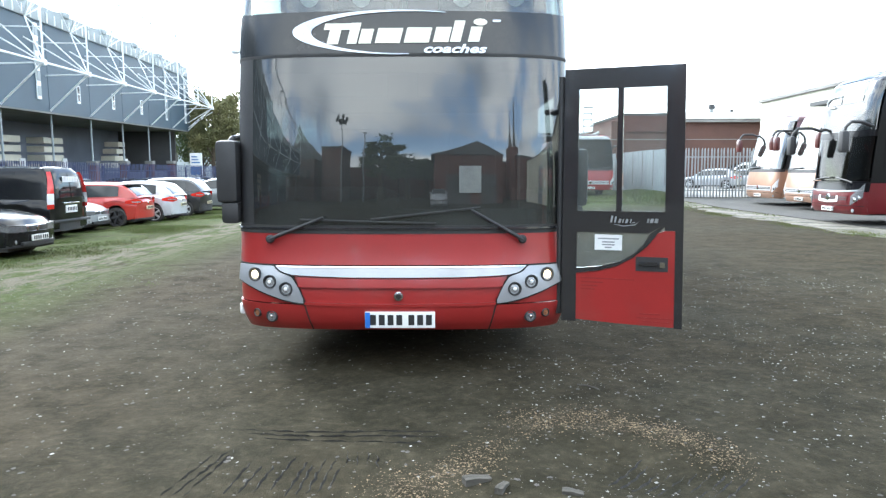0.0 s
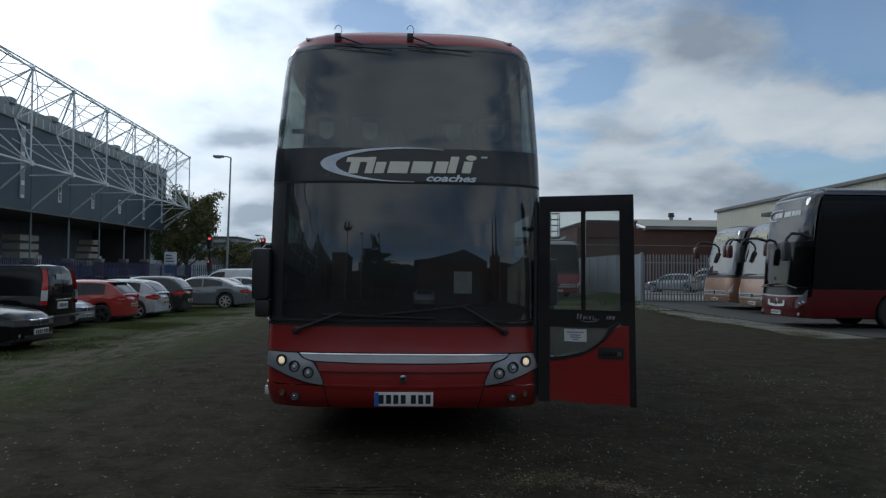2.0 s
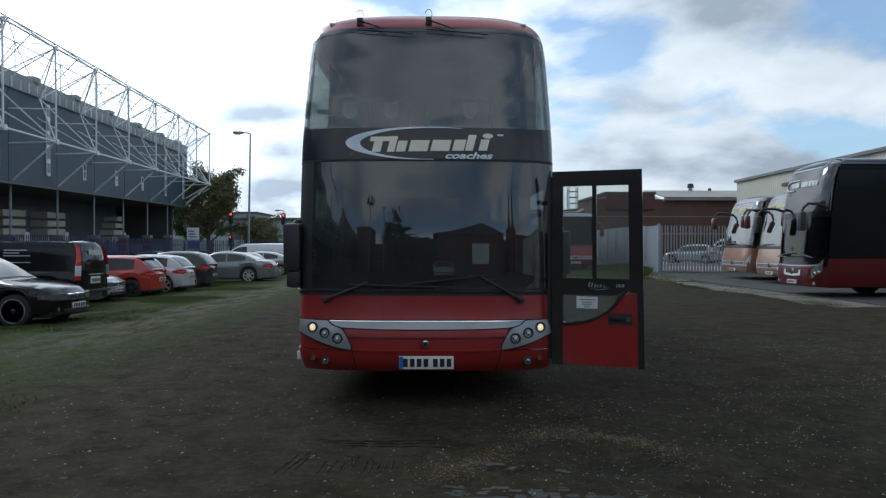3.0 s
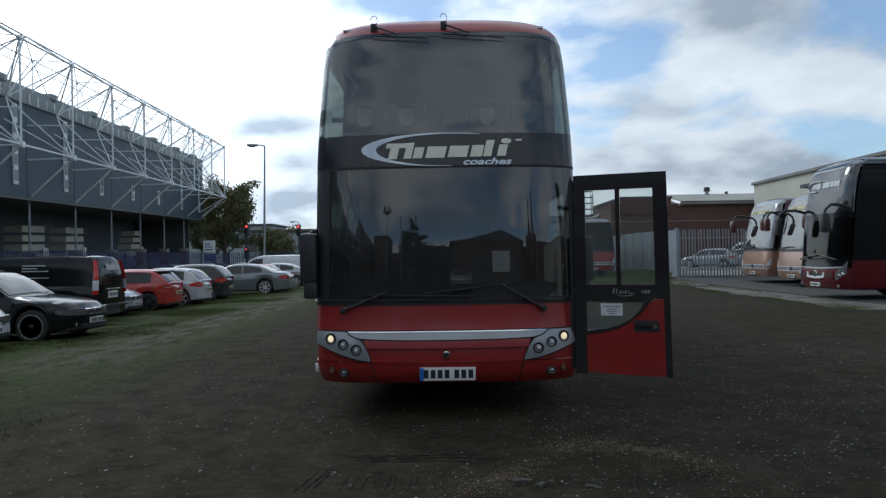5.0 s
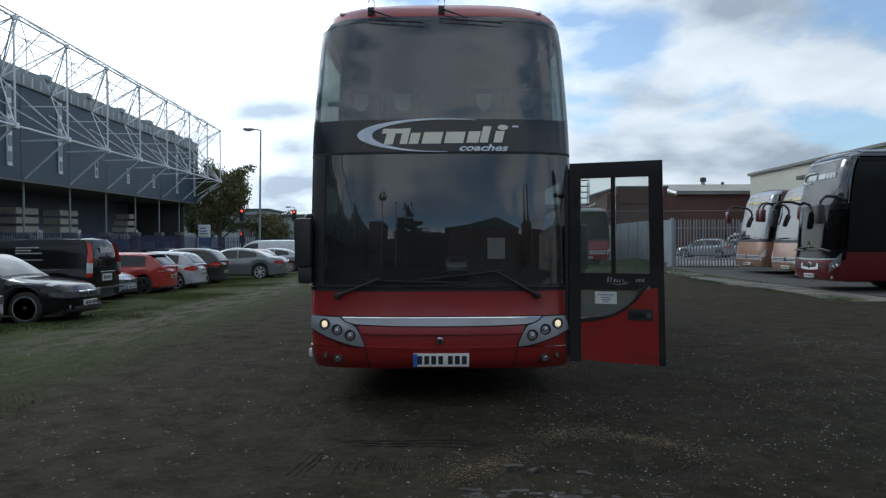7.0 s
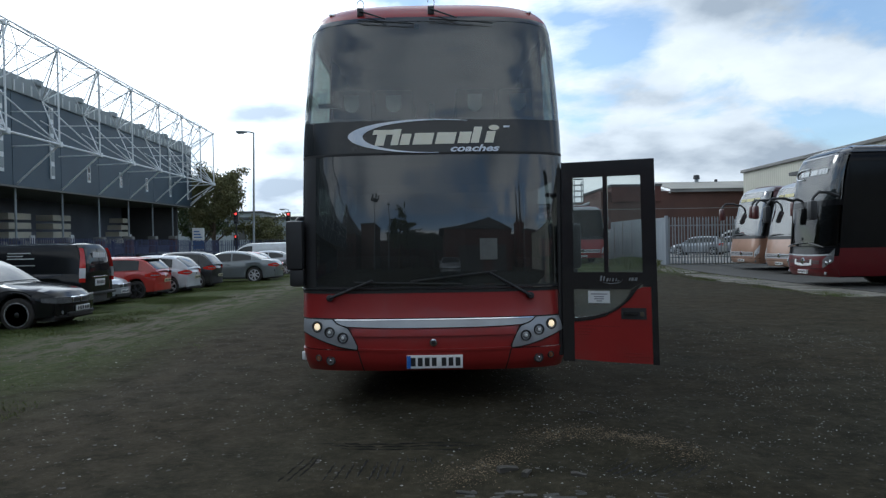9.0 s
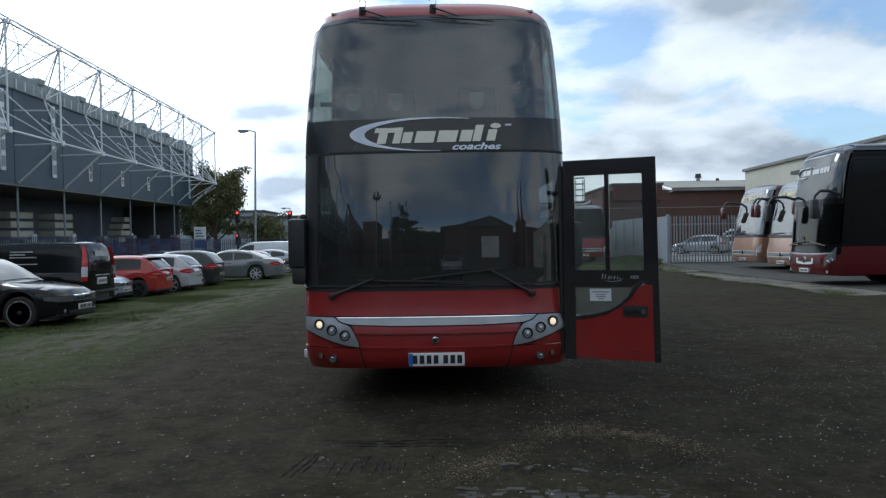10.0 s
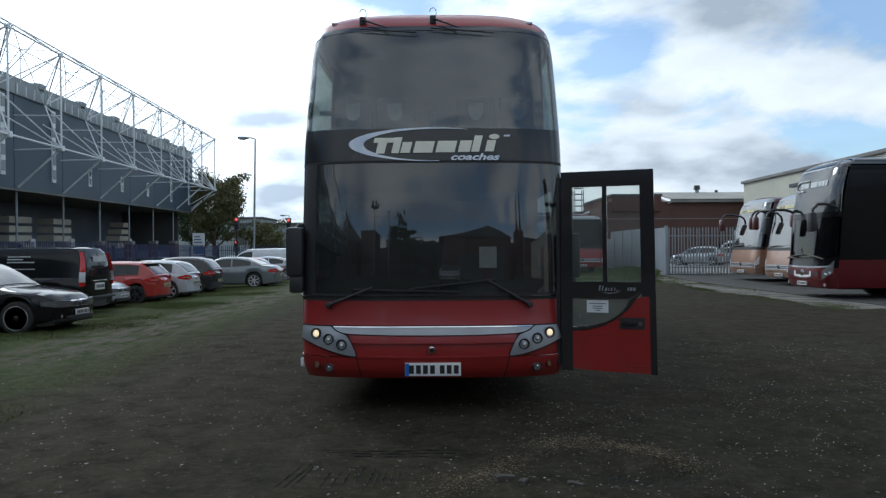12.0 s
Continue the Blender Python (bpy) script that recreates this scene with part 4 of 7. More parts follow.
    part("cab_ceiling", bbox(-1.2, 1.2, 0.5, 2.6, 2.30, 2.35), M_TRIM, bus)
    part("bulkhead", bbox(-1.2, 1.2, 4.2, 4.26, 0.86, 2.3), M_TRIM, bus)
    part("deck_bulkhead", bbox(-1.2, 1.2, 7.0, 7.06, 2.46, 3.75), M_TRIM, bus)

    def dash(u, v):
        y = 0.30 + 0.5 * v
        x = -1.15 + 2.2 * u
        return (x, max(y, front_y(x, 1.15, -0.06)), 1.16 + 0.07 * math.sin(v * math.pi) + 0.10 * math.exp(-((x + 0.55) / 0.3) ** 2) * v)
    part("dashboard", slab(bmesh.new(), 24, 6, dash, lambda u, v: (dash(u, v)[0], dash(u, v)[1], 0.95)), M_DASH, bus)
    part("dash_locker", slab(bmesh.new(), 20, 6, lambda u, v: (-1.08 + 1.02 * u, max(0.44, front_y(-1.08 + 1.02 * u, 1.2, -0.09)) + 0.10 * v, 1.16 + 0.25 * math.sin(v * math.pi / 2) - 0.05 * (1 - min(1, 12 * u)) - 0.05 * (1 - min(1, 12 * (1 - u)))), lambda u, v: (-1.08 + 1.02 * u, 0.95, 1.12 + 0.22 * v)), M_DASH, bus, "grey moulded locker on the dashboard")
    st = part("steering_wheel", lathe(bmesh.new(), [(0.21, -0.015), (0.235, 0.0), (0.21, 0.015), (0.19, 0.0)], 28, "z"), M_BLACK_PL, bus, m=pose(0.62, 0.80, 1.32, -35, 0, 0))
    part("wheel_boss", bbox(-0.19, 0.19, -0.03, 0.03, -0.02, 0.02, 0.01), M_BLACK_PL, st)
    for x in (0.60, -0.55):
        cs = part("crew_seat", bbox(x - 0.24, x + 0.24, 1.35, 1.85, 0.86, 1.30, 0.05), M_SEAT, bus)
        part("backrest", bbox(x - 0.23, x + 0.23, 1.80, 1.94, 1.25, 1.95, 0.05), M_SEAT, cs)
    # notice on the outer face; the tinted glass's dimming is put into its grey
    ribbon_front("windscreen_notice", M_PAPER_IN, bus, lambda x: 1.37, lambda x: 1.57, 0.44, 0.605, 4, 0.006, 0.003, "paper notice on the windscreen, its dimming by tinted glass painted in", 4)
    part("grab_rail", rod(bmesh.new(), (1.0, 1.3, 0.86), (1.0, 1.3, 2.3), 0.016), M_SILVER, bus)
    part("cab_side_panel", bbox(-1.30, -1.27, 0.60, 1.25, 1.34, 2.2), M_BLACK_PL, bus)
    part("door_post_panel", bbox(1.235, 1.262, 0.60, 0.80, 1.1, 2.3), M_BLACK_PL, bus)
    part("hopper_rail", bbox(-1.22, -0.98, 1.05, 1.09, 3.0, 3.05, 0.01), M_BLACK_PL, bus)
    # folded cloths along the upper windows, added to block the bright light through them
    for s, y0 in ((-1, 1.36), (1, 0.74)):
        part("window_block", slab(bmesh.new(), 60, 2, lambda u, v: (s * (1.165 - 0.04 * v + 0.022 * math.sin(u * 60)), y0 + (6.9 - y0) * u, 2.5 + 1.13 * v), lambda u, v: (s * (1.15 - 0.04 * v + 0.022 * math.sin(u * 60)), y0 + (6.9 - y0) * u, 2.5 + 1.13 * v)), M_BLOCK_CLOTH, bus, "dark folded cloth added to block the side windows' light")
    for s in (-1, 1):
        part("sun_blind", bbox(s * 0.62 - 0.5, s * 0.62 + 0.5, 0.55, 0.57, 2.12, 2.30, 0.004), M_BLACK_PL, bus)
    for row in range(4):
        for x in (-0.92, -0.44, 0.49, 0.98):
            y = 1.55 + row * 0.85
            us_ = part("upper_seat", bbox(x - 0.22, x + 0.22, y - 0.42, y, 2.46, 2.90, 0.05), M_SEAT, bus)
            part("backrest", bbox(x - 0.22, x + 0.22, y - 0.02, y + 0.11, 2.80, 3.30, 0.05), M_SEAT, us_)
            if row == 0:
                bm = bmesh.new()
                o_ = [(-0.085, 0.0), (-0.085, 0.11), (0.085, 0.11), (0.085, 0.0)] + [(0.085 * math.cos(radians(-t)), 0.085 * math.sin(radians(-t))) for t in range(15, 180, 15)]
                a_ = [bm.verts.new((px, 0, pz)) for px, pz in o_]
                f_ = bm.faces.new(a_)
                e_ = bmesh.ops.extrude_face_region(bm, geom=[f_])
                bmesh.ops.translate(bm, verts=[v for v in e_["geom"] if isinstance(v, bmesh.types.BMVert)], vec=(0, 0.008, 0))
                part("headrest_cloth", bm, M_CLOTH, us_, "white cloth headrest cover", smooth=False, m=pose(x, y - 0.035, 3.12))
    part("deck_divider", bbox(-0.03, 0.03, 0.75, 0.80, 2.46, 2.98, 0.01), M_TRIM, bus)
    # --- the open entrance door, swung out and forward
    A, B = Vector((1.235, 0.20, 0)), Vector((2.032, -0.09, 0))
    ax = (B - A).normalized()
    nrm = Vector((ax.y, -ax.x, 0))
    L = (B - A).length
    Z0, Z1 = 0.39, 2.275

    def dp(u, z, d):
        """Point on the door: u metres from the hinge, height z, d metres out; it curves with the body side."""
        c = 0.012 * (1 - ((z - 1.3) / 0.95) ** 2)
        p = A + ax * (u + 0.03 * (1 - (z - Z0) / (Z1 - Z0)) * (u / L)) + nrm * (d + c)
        return (p.x, p.y, z)

    def door_panel(name, mtl, pts, d0, d1, label="", parent=None):
        bm = bmesh.new()
        k = len(pts)
        t = [bm.verts.new(dp(u, z, d1)) for u, z in pts]
        b = [bm.verts.new(dp(u, z, d0)) for u, z in pts]
        bm.faces.new(t)
        bm.faces.new(b[::-1])
        for i in range(k):
            j = (i + 1) % k
            bm.faces.new((t[i], b[i], b[j], t[j]))
        bmesh.ops.triangulate(bm, faces=[f for f in bm.faces if len(f.verts) > 4])
        return part(name, bm, mtl, parent or dr, label, smooth=False)
    def door_rect(name, mtl, u0, u1, z0, z1, d0, d1, label=""):
        f = lambda u, v, d: dp(u0 + (u1 - u0) * u, z0 + (z1 - z0) * v, d)
        return part(name, slab(bmesh.new(), 2, 8, lambda u, v: f(u, v, d1), lambda u, v: f(u, v, d0)), mtl, dr, label)
    dr = part("entrance_door", rod(bmesh.new(), (A.x - 0.02, A.y + 0.02, Z0 + 0.05), (A.x - 0.02, A.y + 0.02, Z1 - 0.05), 0.025), M_BLACK_PL, bus, "open red and black entrance door")
    zw0, zw1 = 1.235, 2.13
    # black frame: stiles, head, middle bar and lock rail
    door_rect("door_stile", M_BLACK, 0.0, 0.105, Z0, Z1, -0.02, 0.02)
    door_rect("door_stile", M_BLACK, L - 0.125, L, 1.10, Z1, -0.02, 0.02)
    door_rect("door_head", M_BLACK, 0.105, L - 0.125, zw1, Z1, -0.02, 0.02)
    door_rect("door_mullion", M_BLACK, 0.385, 0.425, zw0, zw1, -0.02, 0.02)
    # curved boundary of the black lower part
    arc = [(L - 0.125 + 0.04, 1.17), (L - 0.17, 1.08), (L - 0.24, 0.985), (L - 0.34, 0.895), (L - 0.46, 0.825), (L - 0.60, 0.785), (0.105, 0.765)]
    arc_in = [(L - 0.225, 1.055), (L - 0.265, 1.0), (L - 0.33, 0.93), (L - 0.43, 0.865), (L - 0.56, 0.825), (0.135, 0.805)]
    door_panel("lock_rail", M_BLACK, [(0.105, zw0), (0.105, 1.075), (L - 0.235, 1.075), (L - 0.085, 1.17), (L - 0.085, 1.20), (L - 0.125, 1.20), (L - 0.125, zw0)], -0.02, 0.02)
    # bent black band round the quarter-light
    n_b = len(arc)
    inner = [(L - 0.225, 1.075)] + arc_in[1:] + [(0.105, 0.805)]
    bm = bmesh.new()
    ring = []
    for k in range(n_b):
        (ua, za), (ub, zb_) = arc[k], inner[k]
        ring.append([bm.verts.new(dp(ua, za, 0.024)), bm.verts.new(dp(ub, zb_, 0.024)), bm.verts.new(dp(ub, zb_, -0.02)), bm.verts.new(dp(ua, za, -0.02))])
    for a, b in zip(ring, ring[1:]):
        for k in range(4):
            j = (k + 1) % 4
            bm.faces.new((a[k], a[j], b[j], b[k]))
    part("quarter_frame", bm, M_BLACK, dr, smooth=False)
    door_panel("door_quarter_glass", M_GLASS_CLEAR, [(0.105, 1.078), (0.105, 0.80)] + inner[::-1][1:], -0.003, 0.003).visible_shadow = False
    door_rect("door_pane", M_GLASS_CLEAR, 0.105, 0.385, zw0, zw1, -0.003, 0.003).visible_shadow = False
    door_rect("door_pane", M_GLASS_CLEAR, 0.425, L - 0.125, zw0, zw1, -0.003, 0.003).visible_shadow = False
    # red lower skin
    door_panel("door_skin", M_RED, [(0.105, 0.765), (0.105, Z0 + 0.02), (L * 0.5, Z0 + 0.005), (L - 0.055, Z0), (L - 0.055, 0.8), (L - 0.055, 1.098), (L - 0.125, 1.098)] + arc[1:-1], -0.018, 0.018, "red lower door skin")
    door_rect("door_edge_seal", M_BLACK, L - 0.055, L, Z0 - 0.005, 1.10, -0.02, 0.02)
    hd = door_panel("handle_recess", M_BLACK_PL, [(L - 0.32, 0.905), (L - 0.32, 0.80), (L - 0.10, 0.80), (L - 0.10, 0.905)], 0.014, 0.022)
    door_panel("handle", M_BLACK, [(L - 0.30, 0.87), (L - 0.30, 0.845), (L - 0.17, 0.845), (L - 0.17, 0.87)], 0.03, 0.045, parent=hd)
    door_panel("lock", M_CHROME, [(L - 0.155, 0.87), (L - 0.155, 0.83), (L - 0.12, 0.83), (L - 0.12, 0.87)], 0.02, 0.03, parent=hd)
    pp = door_panel("door_notice", M_PAPER, [(0.235, 1.06), (0.235, 0.945), (0.43, 0.945), (0.43, 1.06)], 0.006, 0.009, "white paper notice on the glass")
    for i, (w, z) in enumerate(((0.15, 1.03), (0.09, 1.005), (0.09, 0.985), (0.05, 0.965))):
        door_panel("notice_bar", M_PAPER_INK, [(0.333 - w / 2, z + 0.005), (0.333 - w / 2, z - 0.005), (0.333 + w / 2, z - 0.005), (0.333 + w / 2, z + 0.005)], 0.0095, 0.0105, parent=pp)
    # faded sign-writing on the red skin, as plain bars
    for u0, u1, z in ((0.14, 0.52, 0.725), (0.14, 0.30, 0.695), (0.14, 0.26, 0.668), (0.14, 0.24, 0.642), (0.56, 0.70, 0.475), (0.54, 0.79, 0.445), (0.58, 0.76, 0.418)):
        door_panel("faded_bar", M_FADED, [(u0, z), (u1, z), (u1, z + 0.010), (u0, z + 0.010)], 0.0185, 0.0195)
    # model mark on the lock rail: plain silver strokes
    for u, z, w, h in ((0.345, 1.152, 0.014, 0.05), (0.372, 1.152, 0.012, 0.045), (0.40, 1.15, 0.018, 0.03), (0.428, 1.15, 0.008, 0.03), (0.450, 1.15, 0.016, 0.03), (0.482, 1.15, 0.008, 0.03), (0.495, 1.15, 0.02, 0.008), (0.60, 1.155, 0.012, 0.03), (0.62, 1.155, 0.022, 0.03), (0.65, 1.155, 0.022, 0.03)):
        door_panel("mark_bar", M_SILVER, [(u, z), (u + w, z), (u + w + 0.008, z + h), (u + 0.008, z + h)], 0.021, 0.023)
    door_panel("mark_sweep", M_SILVER, [(0.36, 1.142), (0.44, 1.132), (0.52, 1.142), (0.55, 1.165), (0.52, 1.135), (0.44, 1.124)], 0.021, 0.023)
    # step well and hinge arms behind the door
    part("entrance_step", bbox(0.35, 1.2, 0.75, 1.5, 0.36, 0.42), M_TRIM, bus)
    part("entrance_step", bbox(0.35, 1.2, 1.05, 1.5, 0.42, 0.62), M_TRIM, bus)
    part("door_arm", tube(bmesh.new(), [(1.15, 0.62, 1.2), (1.30, 0.45, 1.2), (1.30, 0.24, 1.2)], 0.022), M_BLACK_PL, bus)
    part("door_arm", tube(bmesh.new(), [(1.15, 0.62, 2.0), (1.30, 0.45, 2.0), (1.30, 0.24, 2.0)], 0.022), M_BLACK_PL, bus)
    return bus


build_coach()

# ---- parked cars ----
def car(name, label, paint, L, W, H, r, wheel_xs, top, roof, side_windows, m, nose=True, tail=True, rim=None, spokes=7, plates=True, sill=0.20, hi_tail=False, grille="bars", dark_lower=False, bow=0.035, spoiler=False, rear_glass=True, taper=0.18, lean=0.27, lip=None):
    """A car in its own frame: nose towards +x, ground at z = 0. top: bonnet, waist and boot line; roof: line of the roof between windscreen base and rear window base."""
    c = thing(name, label, "car" if "van" not in name else "van", m)
    rim = rim or M_ALLOY
    hw = W / 2

    def half(x):
        k = abs(x) / (L / 2)
        return hw * (1 - taper * max(0.0, (k - 0.62) / 0.38) ** 2.4)

    def low(x):
        z = sill + 0.06 * smoothstep(abs(x), L * 0.36, L * 0.5)
        for wx in wheel_xs:
            d = abs(x - wx)
            if d < r + 0.055:
                z = max(z, r + math.sqrt((r + 0.055) ** 2 - d * d))
        return z
    plan = 0.17 if rear_glass else 0.03

    def warp(x, y):
        """Rounds the ends in plan."""
        return x - math.copysign(smoothstep(abs(x), L * 0.33, L * 0.5) * plan * (abs(y) / hw) ** 2.6, x)
    n = 96
    xs = [-L / 2 + L * i / n for i in range(n + 1)]
    bm = bmesh.new()
    rows = []
    for x in xs:
        w, zt, zs = half(x), curve_pts(top, x), low(x)
        end = smoothstep(abs(x), L / 2 - 0.16, L / 2)
        zt -= 0.05 * end
        zs = min(zs, zt - 0.12)
        hgt = zt - zs
        sec = [(w - 0.10, zs), (w - 0.02, zs + 0.02), (w, zs + hgt * 0.35), (w - 0.012, zs + hgt * 0.55), (w - 0.004, zs + hgt * 0.66), (w - 0.045, zs + hgt * 0.88), (w - 0.11, zt), (w * 0.55, zt + bow * (1 - end)), (0, zt + bow * 1.25 * (1 - end))]
        pts = [bm.verts.new((warp(x, y), y, z)) for y, z in sec] + [bm.verts.new((warp(x, y), -y, z)) for y, z in sec[-2::-1]]
        rows.append(pts)
        if abs(x) > L / 2 - 0.001:
            caps = [[bm.verts.new((warp(x, (2 * k / 12 - 1) * y), (2 * k / 12 - 1) * y, z)) for k in range(13)] for y, z in sec[:7]]
            for lo_row, hi_row in zip(caps, caps[1:]):
                for k in range(12):
                    bm.faces.new((lo_row[k], lo_row[k + 1], hi_row[k + 1], hi_row[k]))
    for a, b in zip(rows, rows[1:]):
        for k in range(len(a) - 1):
            bm.faces.new((a[k], a[k + 1], b[k + 1], b[k]))
    bmesh.ops.remove_doubles(bm, verts=bm.verts[:], dist=0.001)
    part("body", bm, paint, c)

    def corner_lamp(nm, mtl, parent, s, end, y_in, x_in, lo, hi, o):
        """A lamp glass wrapped round a corner of the body; lo and hi are heights along it from the middle outwards."""
        def at(u, v, off):
            if u < 0.5:
                y = y_in + (half(L / 2) - 0.03 - y_in) * u * 2
                x = warp(end * L / 2, y) + end * off
            else:
                xq = L / 2 - (L / 2 - x_in) * (u - 0.5) * 2
                y = half(xq) - 0.03 + off
                x = warp(end * xq, y - off) + end * off * 0.4
            z = lo(u) + (hi(u) - lo(u)) * v
            return (x, s * y, z)
        return part(nm, slab(bmesh.new(), 14, 3, lambda u, v: at(u, v, o), lambda u, v: at(u, v, o - 0.06)), mtl, parent)
    # floor pan and dark arches
    part("underbody", bbox(-L / 2 + 0.12, L / 2 - 0.12, -hw + 0.16, hw - 0.16, sill - 0.02, 0.62), M_UNDER, c)
    # cabin
    xa, xb = roof[-1][0], roof[0][0]

    def wroof(x, f):
        """Half width of the cabin at height fraction f."""
        zt, zr = curve_pts(top, x), curve_pts(roof, x)
        base = half(x) - 0.10
        return base - max(0.0, zr - zt) * f * lean
    bm = bmesh.new()
    rows = []
    m_ = 48
    for i in range(m_ + 1):
        x = xb + (xa - xb) * i / m_
        zt, zr = curve_pts(top, x) - 0.02, max(curve_pts(roof, x), curve_pts(top, x))
        h = zr - zt
        sec = [(wroof(x, 0), zt), (wroof(x, 0.5), zt + h * 0.5), (wroof(x, 0.86), zt + h * 0.86), (wroof(x, 1) - 0.05, zt + h * 0.965), (wroof(x, 1) * 0.6, zr + 0.012), (0, zr + 0.02)]
        pts = [bm.verts.new((x, y, z)) for y, z in sec] + [bm.verts.new((x, -y, z)) for y, z in sec[-2::-1]]
        rows.append(pts)
    for a, b in zip(rows, rows[1:]):
        for k in range(len(a) - 1):
            bm.faces.new((a[k], a[k + 1], b[k + 1], b[k]))
    part("cabin", bm, paint, c)
    # side glass, one pane at a time
    for x0, x1 in side_windows:
        for s in (-1, 1):
            def f(u, v, o=0.006):
                x = x0 + (x1 - x0) * u
                zt, zr = curve_pts(top, x), curve_pts(roof, x)
                lo, hi = zt + 0.035, zt + max(0.04, (zr - zt) * 0.80)
                z = lo + (hi - lo) * v
                return (x, s * (wroof(x, (z - zt) / max(zr - zt, 0.05)) + o), z)
            part("side_window", slab(bmesh.new(), 8, 3, lambda u, v: f(u, v), lambda u, v: f(u, v, -0.012)), M_CARGLASS, c)
    # windscreen and rear window: where the roof line climbs
    peak = max(z for _, z in roof)
    f0 = next(x for x in [xa - 0.01 * k for k in range(400)] if curve_pts(roof, x) > peak - 0.07)
    r0 = next(x for x in [xb + 0.01 * k for k in range(400)] if curve_pts(roof, x) > peak - 0.09)
    for nm, x0, x1 in (("windscreen", xa - 0.05, f0), ("rear_window", xb + 0.05, r0)):
        if nm == "rear_window" and not rear_glass:
            continue
        def f(u, v, o=0.012):
            x = x0 + (x1 - x0) * u
            zt, zr = curve_pts(top, x), max(curve_pts(roof, x), curve_pts(top, x))
            y = (v * 2 - 1) * (wroof(x, 0.95) - 0.07)
            k = abs(v * 2 - 1)
            return (x, y, zr + 0.02 - 0.012 * k ** 2 + o - 0.010 * k ** 4)
        part(nm, slab(bmesh.new(), 8, 8, lambda u, v: f(u, v), lambda u, v: f(u, v, -0.02)), M_CARGLASS, c)
    if spoiler:
        zz = curve_pts(roof, r0)
        part("spoiler", bbox(r0 - 0.17, r0 + 0.10, -wroof(r0, 1) + 0.06, wroof(r0, 1) - 0.06, zz - 0.01, zz + 0.035, 0.014), paint if spoiler is True else spoiler, c)
    # wheels
    for wx in wheel_xs:
        for s in (-1, 1):
            wh = wheel(c, pose(wx, s * (hw - 0.115), r, 0, 0, 0 if s > 0 else 180), r, 0.22, rim, spokes, 0.72)
            if lip:
                part("rim_lip", lathe(bmesh.new(), [(r * 0.73, 0.100), (r * 0.73, 0.116), (r * 0.70, 0.116), (r * 0.69, 0.100)], 28), lip, wh)
    # lamps
    zf, zr_ = curve_pts(top, L / 2 - 0.1), curve_pts(top, -L / 2 + 0.1)
    for s in (-1, 1):
        if nose:
            hl = corner_lamp("headlight", M_BLACK_PL, c, s, 1, half(L / 2) * 0.42, L / 2 - 0.30, lambda u: zf - 0.21 + 0.05 * u, lambda u: zf - 0.07 + 0.03 * u, 0.012)
            corner_lamp("lamp_glass", M_FOG, hl, s, 1, half(L / 2) * 0.46, L / 2 - 0.26, lambda u: zf - 0.195 + 0.05 * u, lambda u: zf - 0.085 + 0.03 * u, 0.02)
            part("fog_light", lathe(bmesh.new(), [(0.05, 0.0), (0.045, 0.02), (0.02, 0.026)], 14), M_LENS, c, m=pose(L / 2 - 0.07, s * hw * 0.62, 0.34, 0, 0, -90))
        if tail and not hi_tail:
            tl = corner_lamp("tail_light", M_TAIL, c, s, -1, half(L / 2) * 0.60, L / 2 - 0.34, lambda u: zr_ - 0.20 + 0.05 * abs(2 * u - 1), lambda u: zr_ - 0.01 - 0.07 * abs(2 * u - 1), 0.02)
            corner_lamp("clear_lens", M_LENS, tl, s, -1, half(L / 2) * 0.72, L / 2 - 0.12, lambda u: zr_ - 0.13, lambda u: zr_ - 0.095, 0.026)
        xm = xa - 0.42
        part("door_mirror", bbox(xm - 0.06, xm + 0.06, s * (hw - 0.02) - 0.09, s * (hw - 0.02) + 0.09, curve_pts(top, xm) + 0.03, curve_pts(top, xm) + 0.16, 0.035), paint, c)
        for x0, x1 in side_windows[:2]:
            xd = min(x0, x1)
            part("door_handle", bbox(xd + 0.04, xd + 0.20, s * (half(xd) - 0.03) - 0.02, s * (half(xd) - 0.03) + 0.02, curve_pts(top, xd) - 0.14, curve_pts(top, xd) - 0.11, 0.006), paint, c)
        part("sill_trim", bbox(min(wheel_xs) + r + 0.08, max(wheel_xs) - r - 0.08, s * (hw - 0.03) - 0.025, s * (hw - 0.03) + 0.025, sill - 0.01, sill + 0.07, 0.01), M_BLACK_PL, c)
    # bumpers, grille, plates
    low_mat = M_BLACK_PL if dark_lower else paint
    for s in (-1, 1):
        part("bumper", slab(bmesh.new(), 12, 3, lambda u, v: (s * (L / 2 + 0.03 - 0.16 * abs(2 * u - 1) ** 2.6), (2 * u - 1) * half(L / 2) * 1.03, 0.26 + 0.26 * v), lambda u, v: (s * (L / 2 - 0.12 - 0.16 * abs(2 * u - 1) ** 2.6), (2 * u - 1) * half(L / 2) * 0.99, 0.26 + 0.26 * v)), low_mat, c)
        part("bumper_trim", slab(bmesh.new(), 12, 1, lambda u, v: (s * (L / 2 + 0.034 - 0.16 * abs(2 * u - 1) ** 2.6), (2 * u - 1) * half(L / 2) * 1.03, 0.24 + 0.05 * v), lambda u, v: (s * (L / 2 - 0.10 - 0.16 * abs(2 * u - 1) ** 2.6), (2 * u - 1) * half(L / 2) * 0.99, 0.24 + 0.05 * v)), M_BLACK_PL, c)
        zp = 0.40 if s > 0 else (0.62 if not dark_lower else 0.56)
